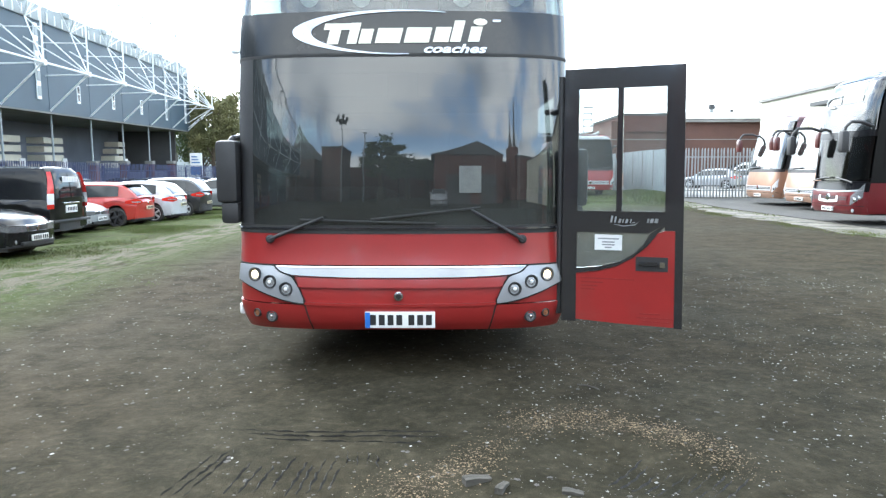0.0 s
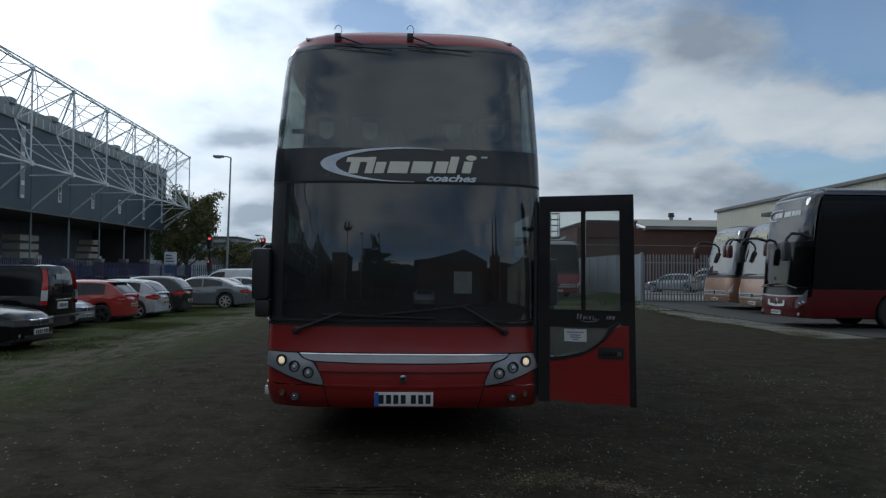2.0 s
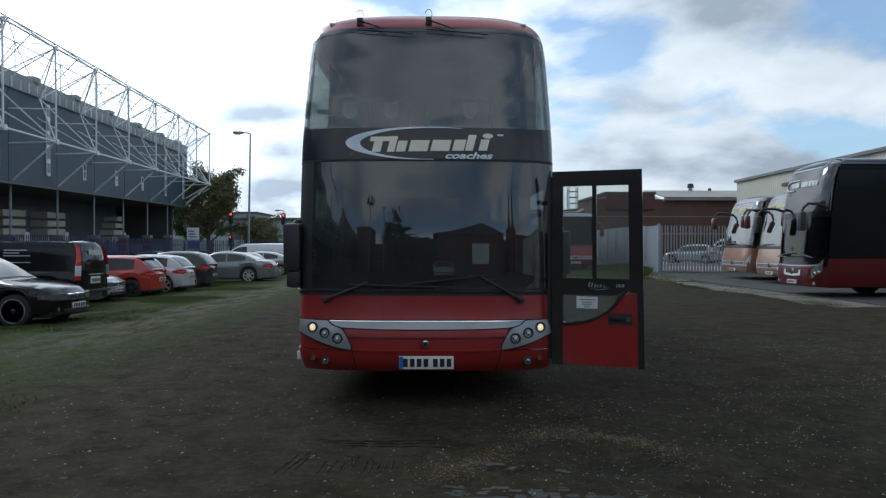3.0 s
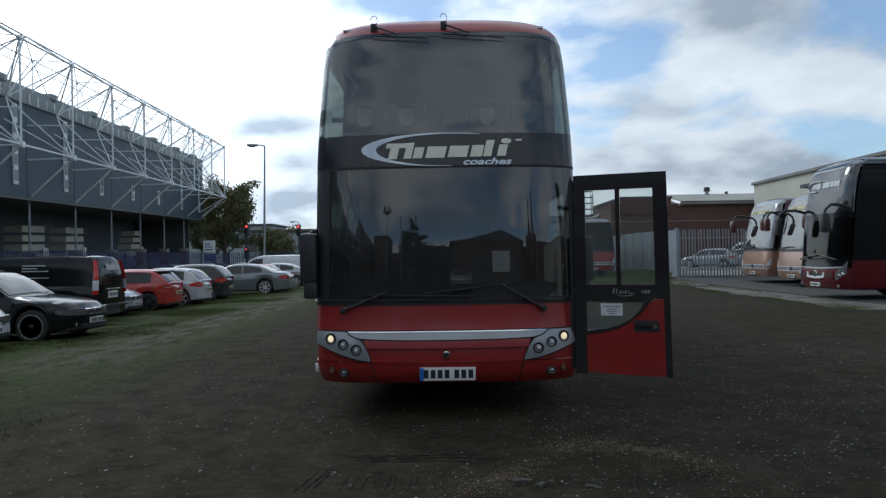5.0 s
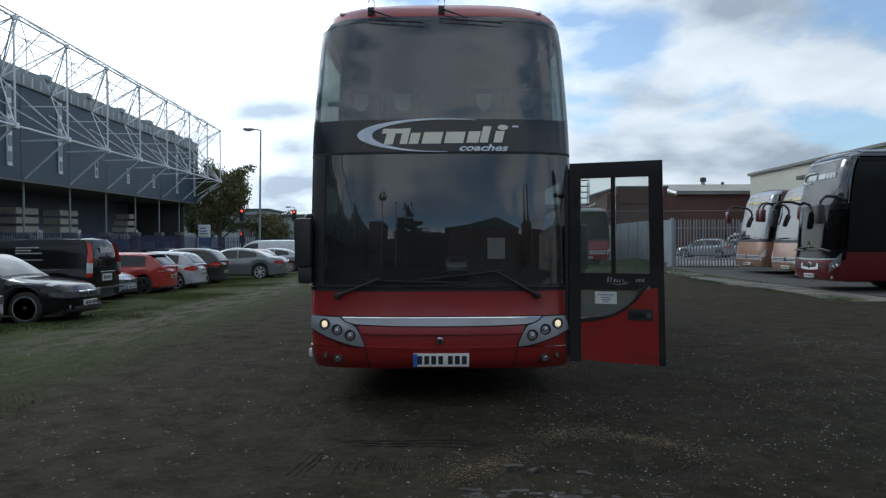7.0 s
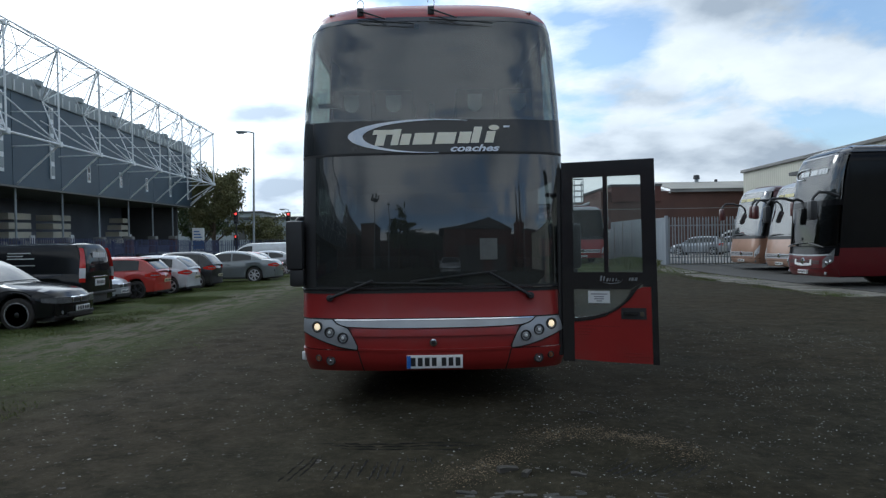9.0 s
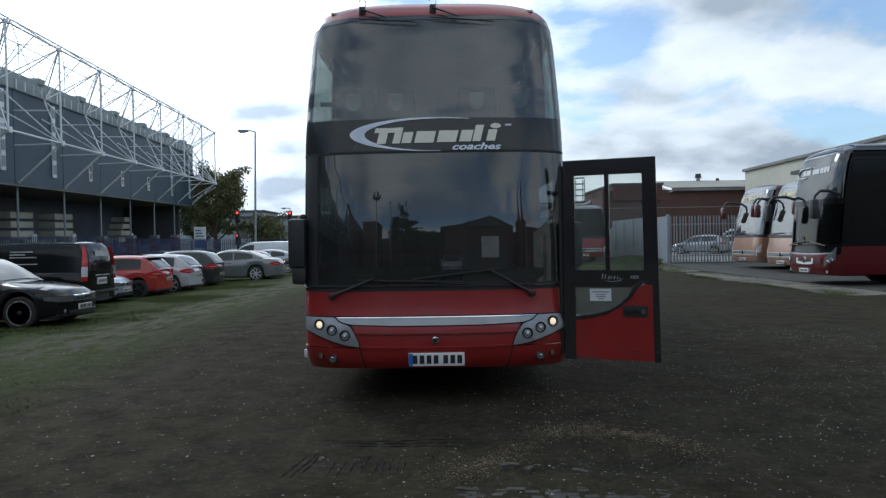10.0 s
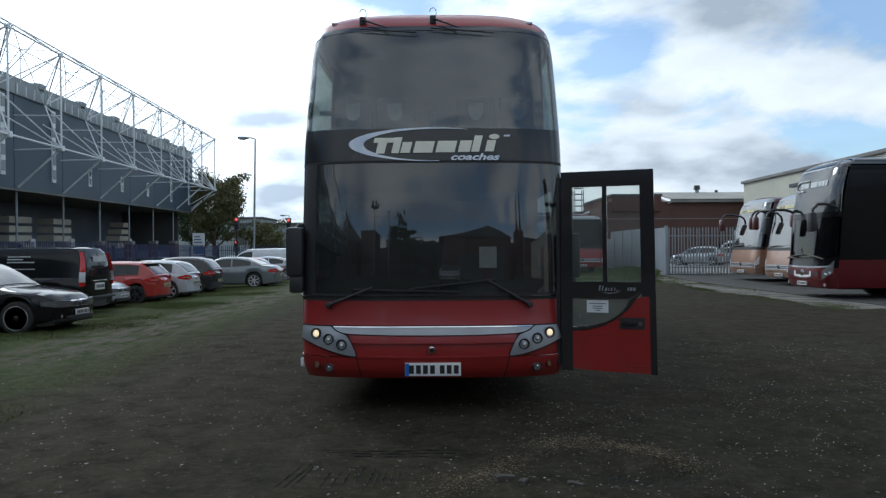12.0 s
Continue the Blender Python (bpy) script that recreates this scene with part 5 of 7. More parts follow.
        if plates:
            pl = part("number_plate", bbox(s * (L / 2 + 0.055) - 0.012, s * (L / 2 + 0.055) + 0.012, -0.26, 0.26, zp - 0.055, zp + 0.055, 0.004), M_PLATE_W if s > 0 else M_PLATE_Y, c)
            for k in range(7):
                y = -0.2 + k * 0.065 + (0.02 if k > 3 else 0)
                part("plate_bar", bbox(s * (L / 2 + 0.068) - 0.002, s * (L / 2 + 0.068) + 0.002, y - 0.02, y + 0.02, zp - 0.036, zp + 0.036), M_INK, pl)
    if nose:
        if grille == "kidney":
            for s in (-1, 1):
                g = part("grille", bbox(L / 2 - 0.06, L / 2 + 0.012, s * 0.165 - 0.145, s * 0.165 + 0.145, zf - 0.20, zf - 0.06, 0.03), M_CHROME, c)
                part("grille_insert", bbox(L / 2 - 0.02, L / 2 + 0.018, s * 0.165 - 0.115, s * 0.165 + 0.115, zf - 0.18, zf - 0.08, 0.01), M_BLACK_PL, g)
        else:
            g = part("grille", bbox(L / 2 - 0.06, L / 2 + 0.008, -0.42, 0.42, zf - 0.22, zf - 0.10, 0.02), M_BLACK_PL, c)
            for k in range(3):
                part("grille_slat", bbox(L / 2 - 0.01, L / 2 + 0.014, -0.40, 0.40, zf - 0.205 + 0.035 * k, zf - 0.195 + 0.035 * k), M_CHROME, g)
        part("lower_intake", bbox(L / 2 - 0.02, L / 2 + 0.036, -0.5, 0.5, 0.27, 0.335, 0.01), M_BLACK_PL, c)
    if tail:
        part("badge", lathe(bmesh.new(), [(0.045, 0.0), (0.04, 0.014), (0.01, 0.018)], 16), M_CHROME, c, m=pose(-L / 2 - 0.002, 0, zr_ - 0.16, 0, 0, 90))
    return c


P_BLACK = mat("black_car_paint", (0.011, 0.0115, 0.012), 0.12, 0, (0.009, 0.009, 0.010), 3, 120, 0, 0.0, dirt=0.03, spec=0.32)
P_ORANGE = mat("orange_red_car_paint", (0.42, 0.030, 0.022), 0.28, 0, (0.36, 0.026, 0.018), 3, 120, 0, 0.6, dirt=0.15)
P_PEARL = mat("pearl_white_car_paint", (0.56, 0.575, 0.59), 0.3, 0.15, (0.48, 0.49, 0.51), 3, 120, 0, 0.4, dirt=0.3)
P_SILVER = mat("silver_car_paint", (0.42, 0.44, 0.46), 0.3, 0.4, (0.36, 0.38, 0.40), 3, 120, 0, 0.6, dirt=0.2)
P_CHARCOAL = mat("charcoal_car_paint", (0.014, 0.015, 0.017), 0.28, 0.1, (0.011, 0.012, 0.014), 3, 120, 0, 0.3, dirt=0.25)
P_GREY = mat("grey_green_car_paint", (0.20, 0.22, 0.225), 0.3, 0.4, (0.17, 0.185, 0.19), 3, 120, 0, 0.6, dirt=0.2)


def spot(x, y, turn):
    return pose(x, y, gz(x, y) - 0.01, 0, 0, turn)


SALOON_TOP = lambda L, H: [(-L / 2, H * 0.60), (-L * 0.44, H * 0.70), (-L * 0.32, H * 0.715), (0, H * 0.66), (L * 0.18, H * 0.645), (L * 0.34, H * 0.59), (L * 0.44, H * 0.53), (L / 2, H * 0.47)]
SALOON_ROOF = lambda L, H: [(-L * 0.36, H * 0.72), (-L * 0.27, H * 0.86), (-L * 0.17, H * 0.965), (-L * 0.03, H), (L * 0.06, H * 0.97), (L * 0.14, H * 0.85), (L * 0.235, H * 0.635)]
HATCH_TOP = lambda L, H: [(-L / 2, H * 0.60), (-L * 0.46, H * 0.66), (-L * 0.3, H * 0.665), (0, H * 0.635), (L * 0.22, H * 0.62), (L * 0.36, H * 0.57), (L * 0.45, H * 0.51), (L / 2, H * 0.44)]
HATCH_ROOF = lambda L, H: [(-L * 0.488, H * 0.655), (-L * 0.452, H * 0.76), (-L * 0.405, H * 0.88), (-L * 0.352, H * 0.955), (-L * 0.27, H * 0.99), (-L * 0.14, H), (-L * 0.02, H * 0.99), (L * 0.10, H * 0.93), (L * 0.18, H * 0.80), (L * 0.275, H * 0.615)]


def saloon(name, label, paint, x_end, y, nose_out=True, turn=0, L=4.75, W=1.80, H=1.43, r=0.325, **k):
    cx = x_end - L / 2
    return car(name, label, paint, L, W, H, r, (L * 0.335, -L * 0.285), SALOON_TOP(L, H), SALOON_ROOF(L, H), ((-L * 0.06, L * 0.17), (-L * 0.25, -L * 0.075)), spot(cx, y, turn + (0 if nose_out else 180)), **k)


def hatch(name, label, paint, x_end, y, nose_out=False, turn=0, L=3.98, W=1.73, H=1.43, r=0.318, spokes=5, **k):
    cx = x_end - L / 2
    return car(name, label, paint, L, W, H, r, (L * 0.31, -L * 0.33), HATCH_TOP(L, H), HATCH_ROOF(L, H), ((-L * 0.06, L * 0.20), (-L * 0.34, -L * 0.075)), spot(cx, y, turn + (0 if nose_out else 180)), spokes=spokes, **k)


saloon("car", "black saloon car with round-ended grille and dark alloy wheels", P_BLACK, -7.42, 8.0, True, rim=P_CHARCOAL, grille="kidney", spokes=9, r=0.33, lip=M_ALLOY)
hatch("car", "white hatchback car with black grille, on worn grass", M_WHITE, -7.85, 5.35, True)
saloon("car", "pale silver saloon car nosing out beside a van", P_SILVER, -9.9, 15.4, True, grille="kidney")
hatch("car", "orange-red three-door hatchback seen from the back", P_ORANGE, -9.5, 17.8, False, rim=M_BLACK_PL, spoiler=P_CHARCOAL)
hatch("car", "pearl white five-door hatchback with large red tail lights", P_PEARL, -9.2, 19.95, False, rim=M_ALLOY, r=0.315)
hatch("car", "charcoal boxy hatchback with silver alloy wheels", P_CHARCOAL, -9.3, 23.0, False, H=1.53, L=3.85, r=0.315, dark_lower=True)
saloon("car", "large grey saloon with big alloy wheels", P_GREY, -7.65, 27.2, False, L=4.95, W=1.90, H=1.47, r=0.36, spokes=7)
hatch("car", "dark red estate car parked beyond the saloon", P_ORANGE, -9.3, 32.0, False)
saloon("car", "silver saloon partly hidden behind the others", P_SILVER, -8.0, 35.2, False)
hatch("car", "silver hatchback parked beyond the palisade fence", P_SILVER, 21.3, 45.5, False, turn=-38)
hatch("car", "pale silver hatchback facing the coach across the yard", P_SILVER, 3.0, -29.0, True, turn=90)
hatch("car", "pale silver hatchback parked beside a white van", P_SILVER, 24.4, 47.0, False, turn=-38)
for i in range(9):
    saloon("car", "parked car behind the blue railings", (P_SILVER, P_CHARCOAL, M_WHITE, P_BLACK, P_GREY)[i % 5], -17.6 + 0.2 * (i % 3), 22.0 + i * 5.4, i % 2 == 0)


TAPER_VAN = 0.07


def build_van(name, label, paint, L, W, H, x_end, y, tail_out=True, marks=True):
    top = [(-L / 2, 1.02), (-L * 0.46, 1.06), (0, 1.06), (L * 0.26, 1.05), (L * 0.38, 0.98), (L * 0.46, 0.84), (L / 2, 0.66)]
    roof = [(-L * 0.497, 1.08), (-L * 0.487, H * 0.8), (-L * 0.465, H * 0.965), (-L * 0.40, H), (0, H * 0.995), (L * 0.16, H * 0.97), (L * 0.25, H * 0.86), (L * 0.385, 1.0)]
    v = car(name, label, paint, L, W, H, 0.335, (L * 0.31, -L * 0.32), top, roof, ((L * 0.08, L * 0.27),), spot(x_end - L / 2, y, 180 if tail_out else 0), hi_tail=True, tail=False, dark_lower=True, sill=0.24, rim=M_BLACK_PL, rear_glass=False, plates=False, taper=TAPER_VAN, lean=0.16)
    # upright rounded tail: two doors, dark glass, tall lamps wrapped round the corners
    hw = W / 2 * (1 - TAPER_VAN)

    def xt(z):
        return -L / 2 + curve_pts([(0.4, 0.0), (1.08, -0.03), (1.45, 0.0), (H - 0.12, 0.08), (H - 0.03, 0.18)], z)

    def wy(z):
        return hw - 0.05 - max(0.0, z - 1.06) * 0.15 - 0.10 * smoothstep(z, H - 0.15, H)

    def tail(k, z, o=0.0):
        """Point of the tail skin: k from -1 to 1 across."""
        return (xt(z) - o + 0.10 * abs(k) ** 5, k * wy(z), z)

    def patch(nm, mtl, k0, k1, z0, z1, o, parent, lab="", nu=8, nv=10):
        return part(nm, slab(bmesh.new(), nu, nv, lambda u, v: tail(k0 + (k1 - k0) * u, z0 + (z1 - z0) * v, o), lambda u, v: tail(k0 + (k1 - k0) * u, z0 + (z1 - z0) * v, o - 0.03)), mtl, parent, lab)
    for sg in (-1, 1):
        dr = patch("rear_door", paint, sg * 0.006, sg * 1.0, 0.50, H - 0.02, 0.02, v)
        patch("rear_glass", M_CARGLASS, sg * 0.04, sg * 0.80, 1.08, H - 0.14, 0.026, dr)

        def lamp(u, z, o):
            u *= 1.0 - 0.45 * smoothstep(z, 1.1, 1.74)
            return (curve_pts([(0, xt(z) - 0.005), (0.5, xt(z) + 0.05), (1, xt(z) + 0.085)], u) - o * (1 - u), sg * (curve_pts([(0, wy(z) - 0.03), (0.5, wy(z) + 0.03), (1, wy(z) + 0.055)], u) + o * u), z)
        for nm, mtl, z0, z1 in (("tail_light", M_TAIL, 1.20, 1.74), ("reverse_lamp", M_WHITE, 0.93, 1.20), ("indicator_lamp", M_TAIL, 0.82, 0.93)):
            part(nm, slab(bmesh.new(), 8, 6, lambda u, t: lamp(u, z0 + (z1 - z0) * t, 0.025), lambda u, t: lamp(u, z0 + (z1 - z0) * t, -0.05)), mtl, v)
    part("plate_lamp_bar", bbox(-L / 2 - 0.08, -L / 2 + 0.02, -0.38, 0.38, 0.92, 0.965, 0.008), M_CHROME, v, "chrome bar over the plate")
    pl = part("rear_plate", bbox(-L / 2 - 0.065, -L / 2 - 0.02, -0.26, 0.26, 0.70, 0.89, 0.004), M_PLATE_W, v)
    for k in range(6):
        part("plate_bar", bbox(-L / 2 - 0.068, -L / 2 - 0.063, -0.22 + 0.075 * k, -0.175 + 0.075 * k, 0.75, 0.84), M_INK, pl)
    part("bumper_step", bbox(-L / 2 - 0.09, -L / 2 + 0.1, -W / 2 + 0.08, W / 2 - 0.08, 0.46, 0.53, 0.015), M_BLACK_PL, v)
    if marks:
        # sign-writing on the side and back, as plain bars
        def sidebar(x, z, w, h):
            part("sign_bar", bbox(x - w / 2, x + w / 2, -0.004, 0.004, -h / 2, h / 2), M_WHITE, v, m=pose(0, W / 2 - 0.105 - max(0, z - 1.06) * 0.16 + 0.02, z, -9 if z > 1.06 else 0))
        for k in range(6):
            sidebar(0.62 - 0.10 * k, 1.46, 0.075, 0.10)
        for k, w in enumerate((0.62, 0.42, 0.72)):
            sidebar(-0.78 + (0.72 - w) / 2, 1.62 - 0.075 * k, w, 0.03)
        sidebar(-0.75, 1.29, 0.85, 0.02)
        for k in range(6):
            part("sign_bar", bbox(xt(1.55) - 0.062, xt(1.55) - 0.040, -0.36 + 0.118 * k, -0.262 + 0.118 * k, -0.075, 0.075), M_WHITE, v, m=pose(0, 0, 1.55))
    return v


build_van("van", "black panel van with white sign-writing and tall tail lights", P_BLACK, 4.9, 1.90, 1.86, -9.5, 13.0)
build_van("van", "white panel van parked by the railings", M_WHITE, 4.9, 1.95, 1.95, -9.3, 39.5, True, False)
build_van("van", "white panel van parked beyond the palisade fence", M_WHITE, 4.9, 1.95, 1.95, 27.0, 51.5, True, False)

# ---- coaches parked at the side ----
def far_coach(name, label, paint, m, H=3.6, L=12.2, decks=1, upper_paint=None, sign_mat=None, screen=None):
    """A coach in its own frame: nose towards -y, ground at z = 0."""
    c = thing(name, label, "coach", m, "coaches parked in a row")
    up = upper_paint or paint
    prof = [(0.30, 0.10), (0.45, 0.02), (0.8, 0.02), (1.1, 0.06), (2.0, 0.13), (H - 0.9, 0.25), (H - 0.35, 0.40), (H - 0.12, 0.62), (H - 0.02, 1.0), (H, 1.4)]
    if decks == 1:
        prof = [(0.30, 0.10), (0.45, 0.02), (0.8, 0.02), (1.1, 0.06), (2.0, 0.22), (H - 0.9, 0.37), (H - 0.35, 0.52), (H - 0.12, 0.72), (H - 0.02, 1.05), (H, 1.4)]
    wide = [(0.30, 1.22), (0.6, 1.27), (H - 0.8, 1.265), (H - 0.3, 1.20), (H - 0.1, 1.0), (H, 0.5)]

    bend = 5.0 if decks == 1 else 3.4

    def pt(a, z, off=0.0):
        w = curve_pts(wide, z) + off
        th = a * math.pi / 2
        return (w * math.copysign(abs(math.sin(th)) ** (2 / bend), th), curve_pts(prof, z) + (0.34 + off) * (1 - abs(math.cos(th)) ** (2 / bend)) - off, z)

    def patch(nm, mtl, a0, a1, z0, z1, off=0.0, th=0.02, nu=28, nv=8, lab=""):
        return part(nm, slab(bmesh.new(), nu, nv, lambda u, v: pt(a0 + (a1 - a0) * u, z0 + (z1 - z0) * v, off), lambda u, v: pt(a0 + (a1 - a0) * u, z0 + (z1 - z0) * v, off - th)), mtl, c, lab)
    sill = 1.46 if decks == 1 else 1.16
    patch("front_panel", paint, -1, 1, 0.32, sill - 0.10 if decks == 1 else 0.90)
    if decks > 1:
        patch("black_cowl", M_DARKBODY, -1, 1, 0.90, sill, 0.001, lab="gloss black cowl under the windscreen")
    if decks == 1:
        patch("cowl", M_BLACK_PL, -1, 1, sill - 0.10, sill + 0.02, 0.003, lab="black cowl under the windscreen")
        patch("windscreen", screen or M_COACHGLASS, -0.97, 0.97, sill + 0.02, H - 0.26, -0.004, lab="tall windscreen")
        # brow coloured silver to paint in the bright sky it reflects
        patch("roof_brow", M_SILVER, -1, 1, H - 0.26, H - 0.03, 0.002)
    else:
        patch("windscreen", M_COACHGLASS_DK, -0.97, 0.97, sill + 0.02, 2.30, -0.004, lab="dark lower windscreen")
        patch("deck_band", M_DARKBODY, -1, 1, 2.30, 2.46, 0.002)
        patch("upper_windscreen", M_COACHGLASS_UP, -0.97, 0.97, 2.46, H - 0.30, -0.004, lab="upper windscreen")
        patch("roof_brow", M_BLACK, -1, 1, H - 0.30, H - 0.03, 0.002)
    # sides with arches, window band, roof
    wheels = (2.75, 8.9) if decks == 1 else (2.75, 8.9, 10.2)

    def low(y):
        z = 0.34
        for q in wheels:
            d = abs(y - q)
            if d < 0.62:
                z = max(z, 0.50 + math.sqrt(0.62 ** 2 - d * d))
        return z
    side_top = 1.45 if decks == 1 else 1.12
    for s in (-1, 1):
        def f(u, v, o, z1):
            y = 0.34 + (L - 0.34) * u
            z = low(y) + (z1 - low(y)) * v
            return (s * (curve_pts(wide, z) - o), y + curve_pts(prof, z) * (1 - u), z)
        part("side_panel", slab(bmesh.new(), 100, 4, lambda u, v: f(u, v, 0.0, side_top), lambda u, v: f(u, v, 0.03, side_top)), paint, c)

        def band(nm, mtl, z0, z1, ya, yb, o0, nu=1):
            def g(u, v, o):
                z = z0 + (z1 - z0) * v
                y0 = max(ya, curve_pts(prof, z) + 0.34)
                return (s * (curve_pts(wide, z) - o), y0 + (yb - y0) * u, z)
            return part(nm, slab(bmesh.new(), nu, 4, lambda u, v: g(u, v, o0), lambda u, v: g(u, v, o0 + 0.03)), mtl, c)
        spans = ((1.50, H - 0.72),) if decks == 1 else ((1.50, 2.22), (2.52, H - 0.55))
        for z0, z1 in spans:
            for k in range(6):
                ya = 0.7 + k * (L - 0.8) / 6
                band("side_window", M_COACHGLASS if decks == 1 else M_DARKBODY, z0, z1, ya, ya + (L - 0.8) / 6 - 0.03, 0.002)
        band("window_frame", M_BLACK_PL if decks == 1 else M_DARKBODY, side_top, H - 0.5, 0.34, L, 0.012, 4)
        band("cant_panel", up if decks == 1 else M_DARKBODY, H - 0.5, H - 0.2, 0.34, L, 0.0, 4)
        for q in wheels:
            wheel(c, pose(s * 1.07, q, 0.50, 0, 0, -90 if s > 0 else 90), 0.50, 0.30, M_ALLOY, 8, 0.56)
        # front lamp cluster
        hl = part("headlight", slab(bmesh.new(), 8, 3, lambda u, v: pt(s * (0.46 + 0.42 * u), 0.56 + 0.20 * u + (0.24 + 0.12 * u) * v, 0.014), lambda u, v: pt(s * (0.46 + 0.42 * u), 0.56 + 0.20 * u + (0.24 + 0.12 * u) * v, -0.02)), M_ALLOY if decks == 1 else M_FOG, c)
        for k in range(2):
            q = pt(s * (0.60 + 0.14 * k), 0.70 + 0.05 * k, 0.016)
            part("lamp_lens", lathe(bmesh.new(), [(0.06, 0.01), (0.055, -0.01), (0.02, -0.016)], 16), M_CHROME, hl, m=Matrix.Translation(q))
        q = pt(s * 0.55, 0.42, 0.004)
        part("fog_lamp", lathe(bmesh.new(), [(0.05, 0.02), (0.05, -0.01), (0.02, -0.014)], 14), M_LENS, c, m=Matrix.Translation(q))
        # hanging mirror on a curved arm
        z = H - 0.75 if decks == 1 else 2.55
        arm = [pt(s * 0.86, z, 0.02), (s * 1.30, curve_pts(prof, z) - 0.10, z + 0.10), (s * 1.42, curve_pts(prof, z) - 0.42, z + 0.10), (s * 1.42, curve_pts(prof, z) - 0.56, z - 0.04), (s * 1.42, curve_pts(prof, z) - 0.58, z - 0.16)]
        mr = part("mirror_arm", tube(bmesh.new(), arm, 0.042), M_BLACK_PL, c)
        part("mirror_head", bbox(s * 1.42 - 0.13, s * 1.42 + 0.13, arm[-1][1] - 0.11, arm[-1][1] + 0.09, z - 0.66, z - 0.12, 0.085), M_BLACK_PL if decks > 1 else M_MAROON, mr)
    roof_bm = bmesh.new()

    def roof(u, v, o):
        th = (v * 2 - 1) * math.pi / 2
        x = (1.215 - o) * math.copysign(abs(math.sin(th)) ** 0.7, th)
        z = H - 0.24 + (0.24 - o) * abs(math.cos(th)) ** 0.5
        y0 = curve_pts(prof, min(z, H - 0.04)) + 0.28 * (abs(x) / 1.215) ** 3
        return (x, y0 + (L - y0) * u, z)
    slab(roof_bm, 8, 20, lambda u, v: roof(u, v, 0), lambda u, v: roof(u, v, 0.03))
    part("roof", roof_bm, M_BLACK if decks > 1 else up, c)
    part("rear_panel", bbox(-1.22, 1.22, L - 0.02, L + 0.04, 0.4, H - 0.15, 0.02), up if decks == 1 else M_BLACK, c)
    part("chassis", bbox(-1.08, 1.08, 0.5, L - 0.1, 0.30, 0.9), M_UNDER, c)
    if decks == 1:
        part("air_unit", bbox(-0.7, 0.7, 4.5, 7.2, H - 0.02, H + 0.16, 0.06), up, c)
    # grille and badge, plate, wipers
    g = part("grille", slab(bmesh.new(), 12, 3, lambda u, v: pt(-0.36 + 0.72 * u, 0.62 + 0.19 * v, 0.012), lambda u, v: pt(-0.36 + 0.72 * u, 0.62 + 0.19 * v, -0.02)), M_ALLOY if decks == 1 else paint, c)
    for k in range(2):
        part("grille_slot", slab(bmesh.new(), 12, 1, lambda u, v: pt(-0.34 + 0.68 * u, 0.68 + 0.055 * k + 0.03 * v, 0.018), lambda u, v: pt(-0.34 + 0.68 * u, 0.68 + 0.055 * k + 0.03 * v, 0.0)), M_BLACK_PL, g)
    part("badge", lathe(bmesh.new(), [(0.10, 0.0), (0.09, -0.02), (0.03, -0.026)], 18), M_CHROME, c, m=Matrix.Translation(pt(0, 0.735, 0.012)))
    pl = part("number_plate", bbox(-0.26, 0.26, -0.03, 0.02, 0.38, 0.49), M_PLATE_W, c)
    for k in range(7):
        part("plate_bar", bbox(-0.2 + 0.065 * k - 0.02, -0.2 + 0.065 * k + 0.02, -0.033, -0.028, 0.40, 0.47), M_INK, pl)
    for a0, a1 in ((-0.55, 0.0), (0.45, 0.05)):
        pts = [pt(a0 + (a1 - a0) * k / 8, sill - 0.02 + 0.12 * k / 8, 0.05) for k in range(9)]
        part("wiper", tube(bmesh.new(), pts, 0.018, 6), M_BLACK_PL, c)
    # mark behind the screen: plain shapes
    if sign_mat and decks == 1:
        z = H - 0.62
        for k in range(7):
            part("sign_block", slab(bmesh.new(), 1, 1, lambda u, v: pt(-0.22 + 0.065 * k + 0.045 * u, z + 0.12 * v, 0.012), lambda u, v: pt(-0.22 + 0.065 * k + 0.045 * u, z + 0.12 * v, 0.0)), sign_mat, c)
    if decks > 1:
        z = H - 0.82
        for k in range(6):
            part("sign_block", slab(bmesh.new(), 1, 1, lambda u, v: pt(-0.18 + 0.09 * k + 0.075 * u, z + 0.03 + 0.15 * v, 0.012), lambda u, v: pt(-0.18 + 0.09 * k + 0.075 * u, z + 0.03 + 0.15 * v, 0.0)), sign_mat, c)
        arc = [pt(-0.10 + 0.32 * math.cos(t), z + 0.10 + 0.15 * math.sin(t), 0.016) for t in [radians(75 + 20 * k) for k in range(11)]]
        part("sign_sweep", tube(bmesh.new(), arc, 0.022, 6), sign_mat, c)
        # pale strip under the screen and a square white grille mouth
        part("trim_strip", slab(bmesh.new(), 20, 1, lambda u, v: pt(-0.8 + 1.6 * u, 0.885 + 0.04 * v + 0.04 * abs(2 * u - 1), 0.014), lambda u, v: pt(-0.8 + 1.6 * u, 0.885 + 0.04 * v + 0.04 * abs(2 * u - 1), -0.01)), M_SILVER, c)
        part("grille_mouth", slab(bmesh.new(), 8, 2, lambda u, v: pt(-0.12 + 0.24 * u, 0.60 + 0.03 * abs(2 * u - 1) + 0.07 * v, 0.022), lambda u, v: pt(-0.12 + 0.24 * u, 0.60 + 0.03 * abs(2 * u - 1) + 0.07 * v, 0.0)), M_PLATE_W, c)
        for s in (-1, 1):
            part("grille_mouth", slab(bmesh.new(), 2, 4, lambda u, v: pt(s * (0.09 + 0.035 * u), 0.64 + 0.15 * v, 0.024), lambda u, v: pt(s * (0.09 + 0.035 * u), 0.64 + 0.15 * v, 0.0)), M_PLATE_W, c)
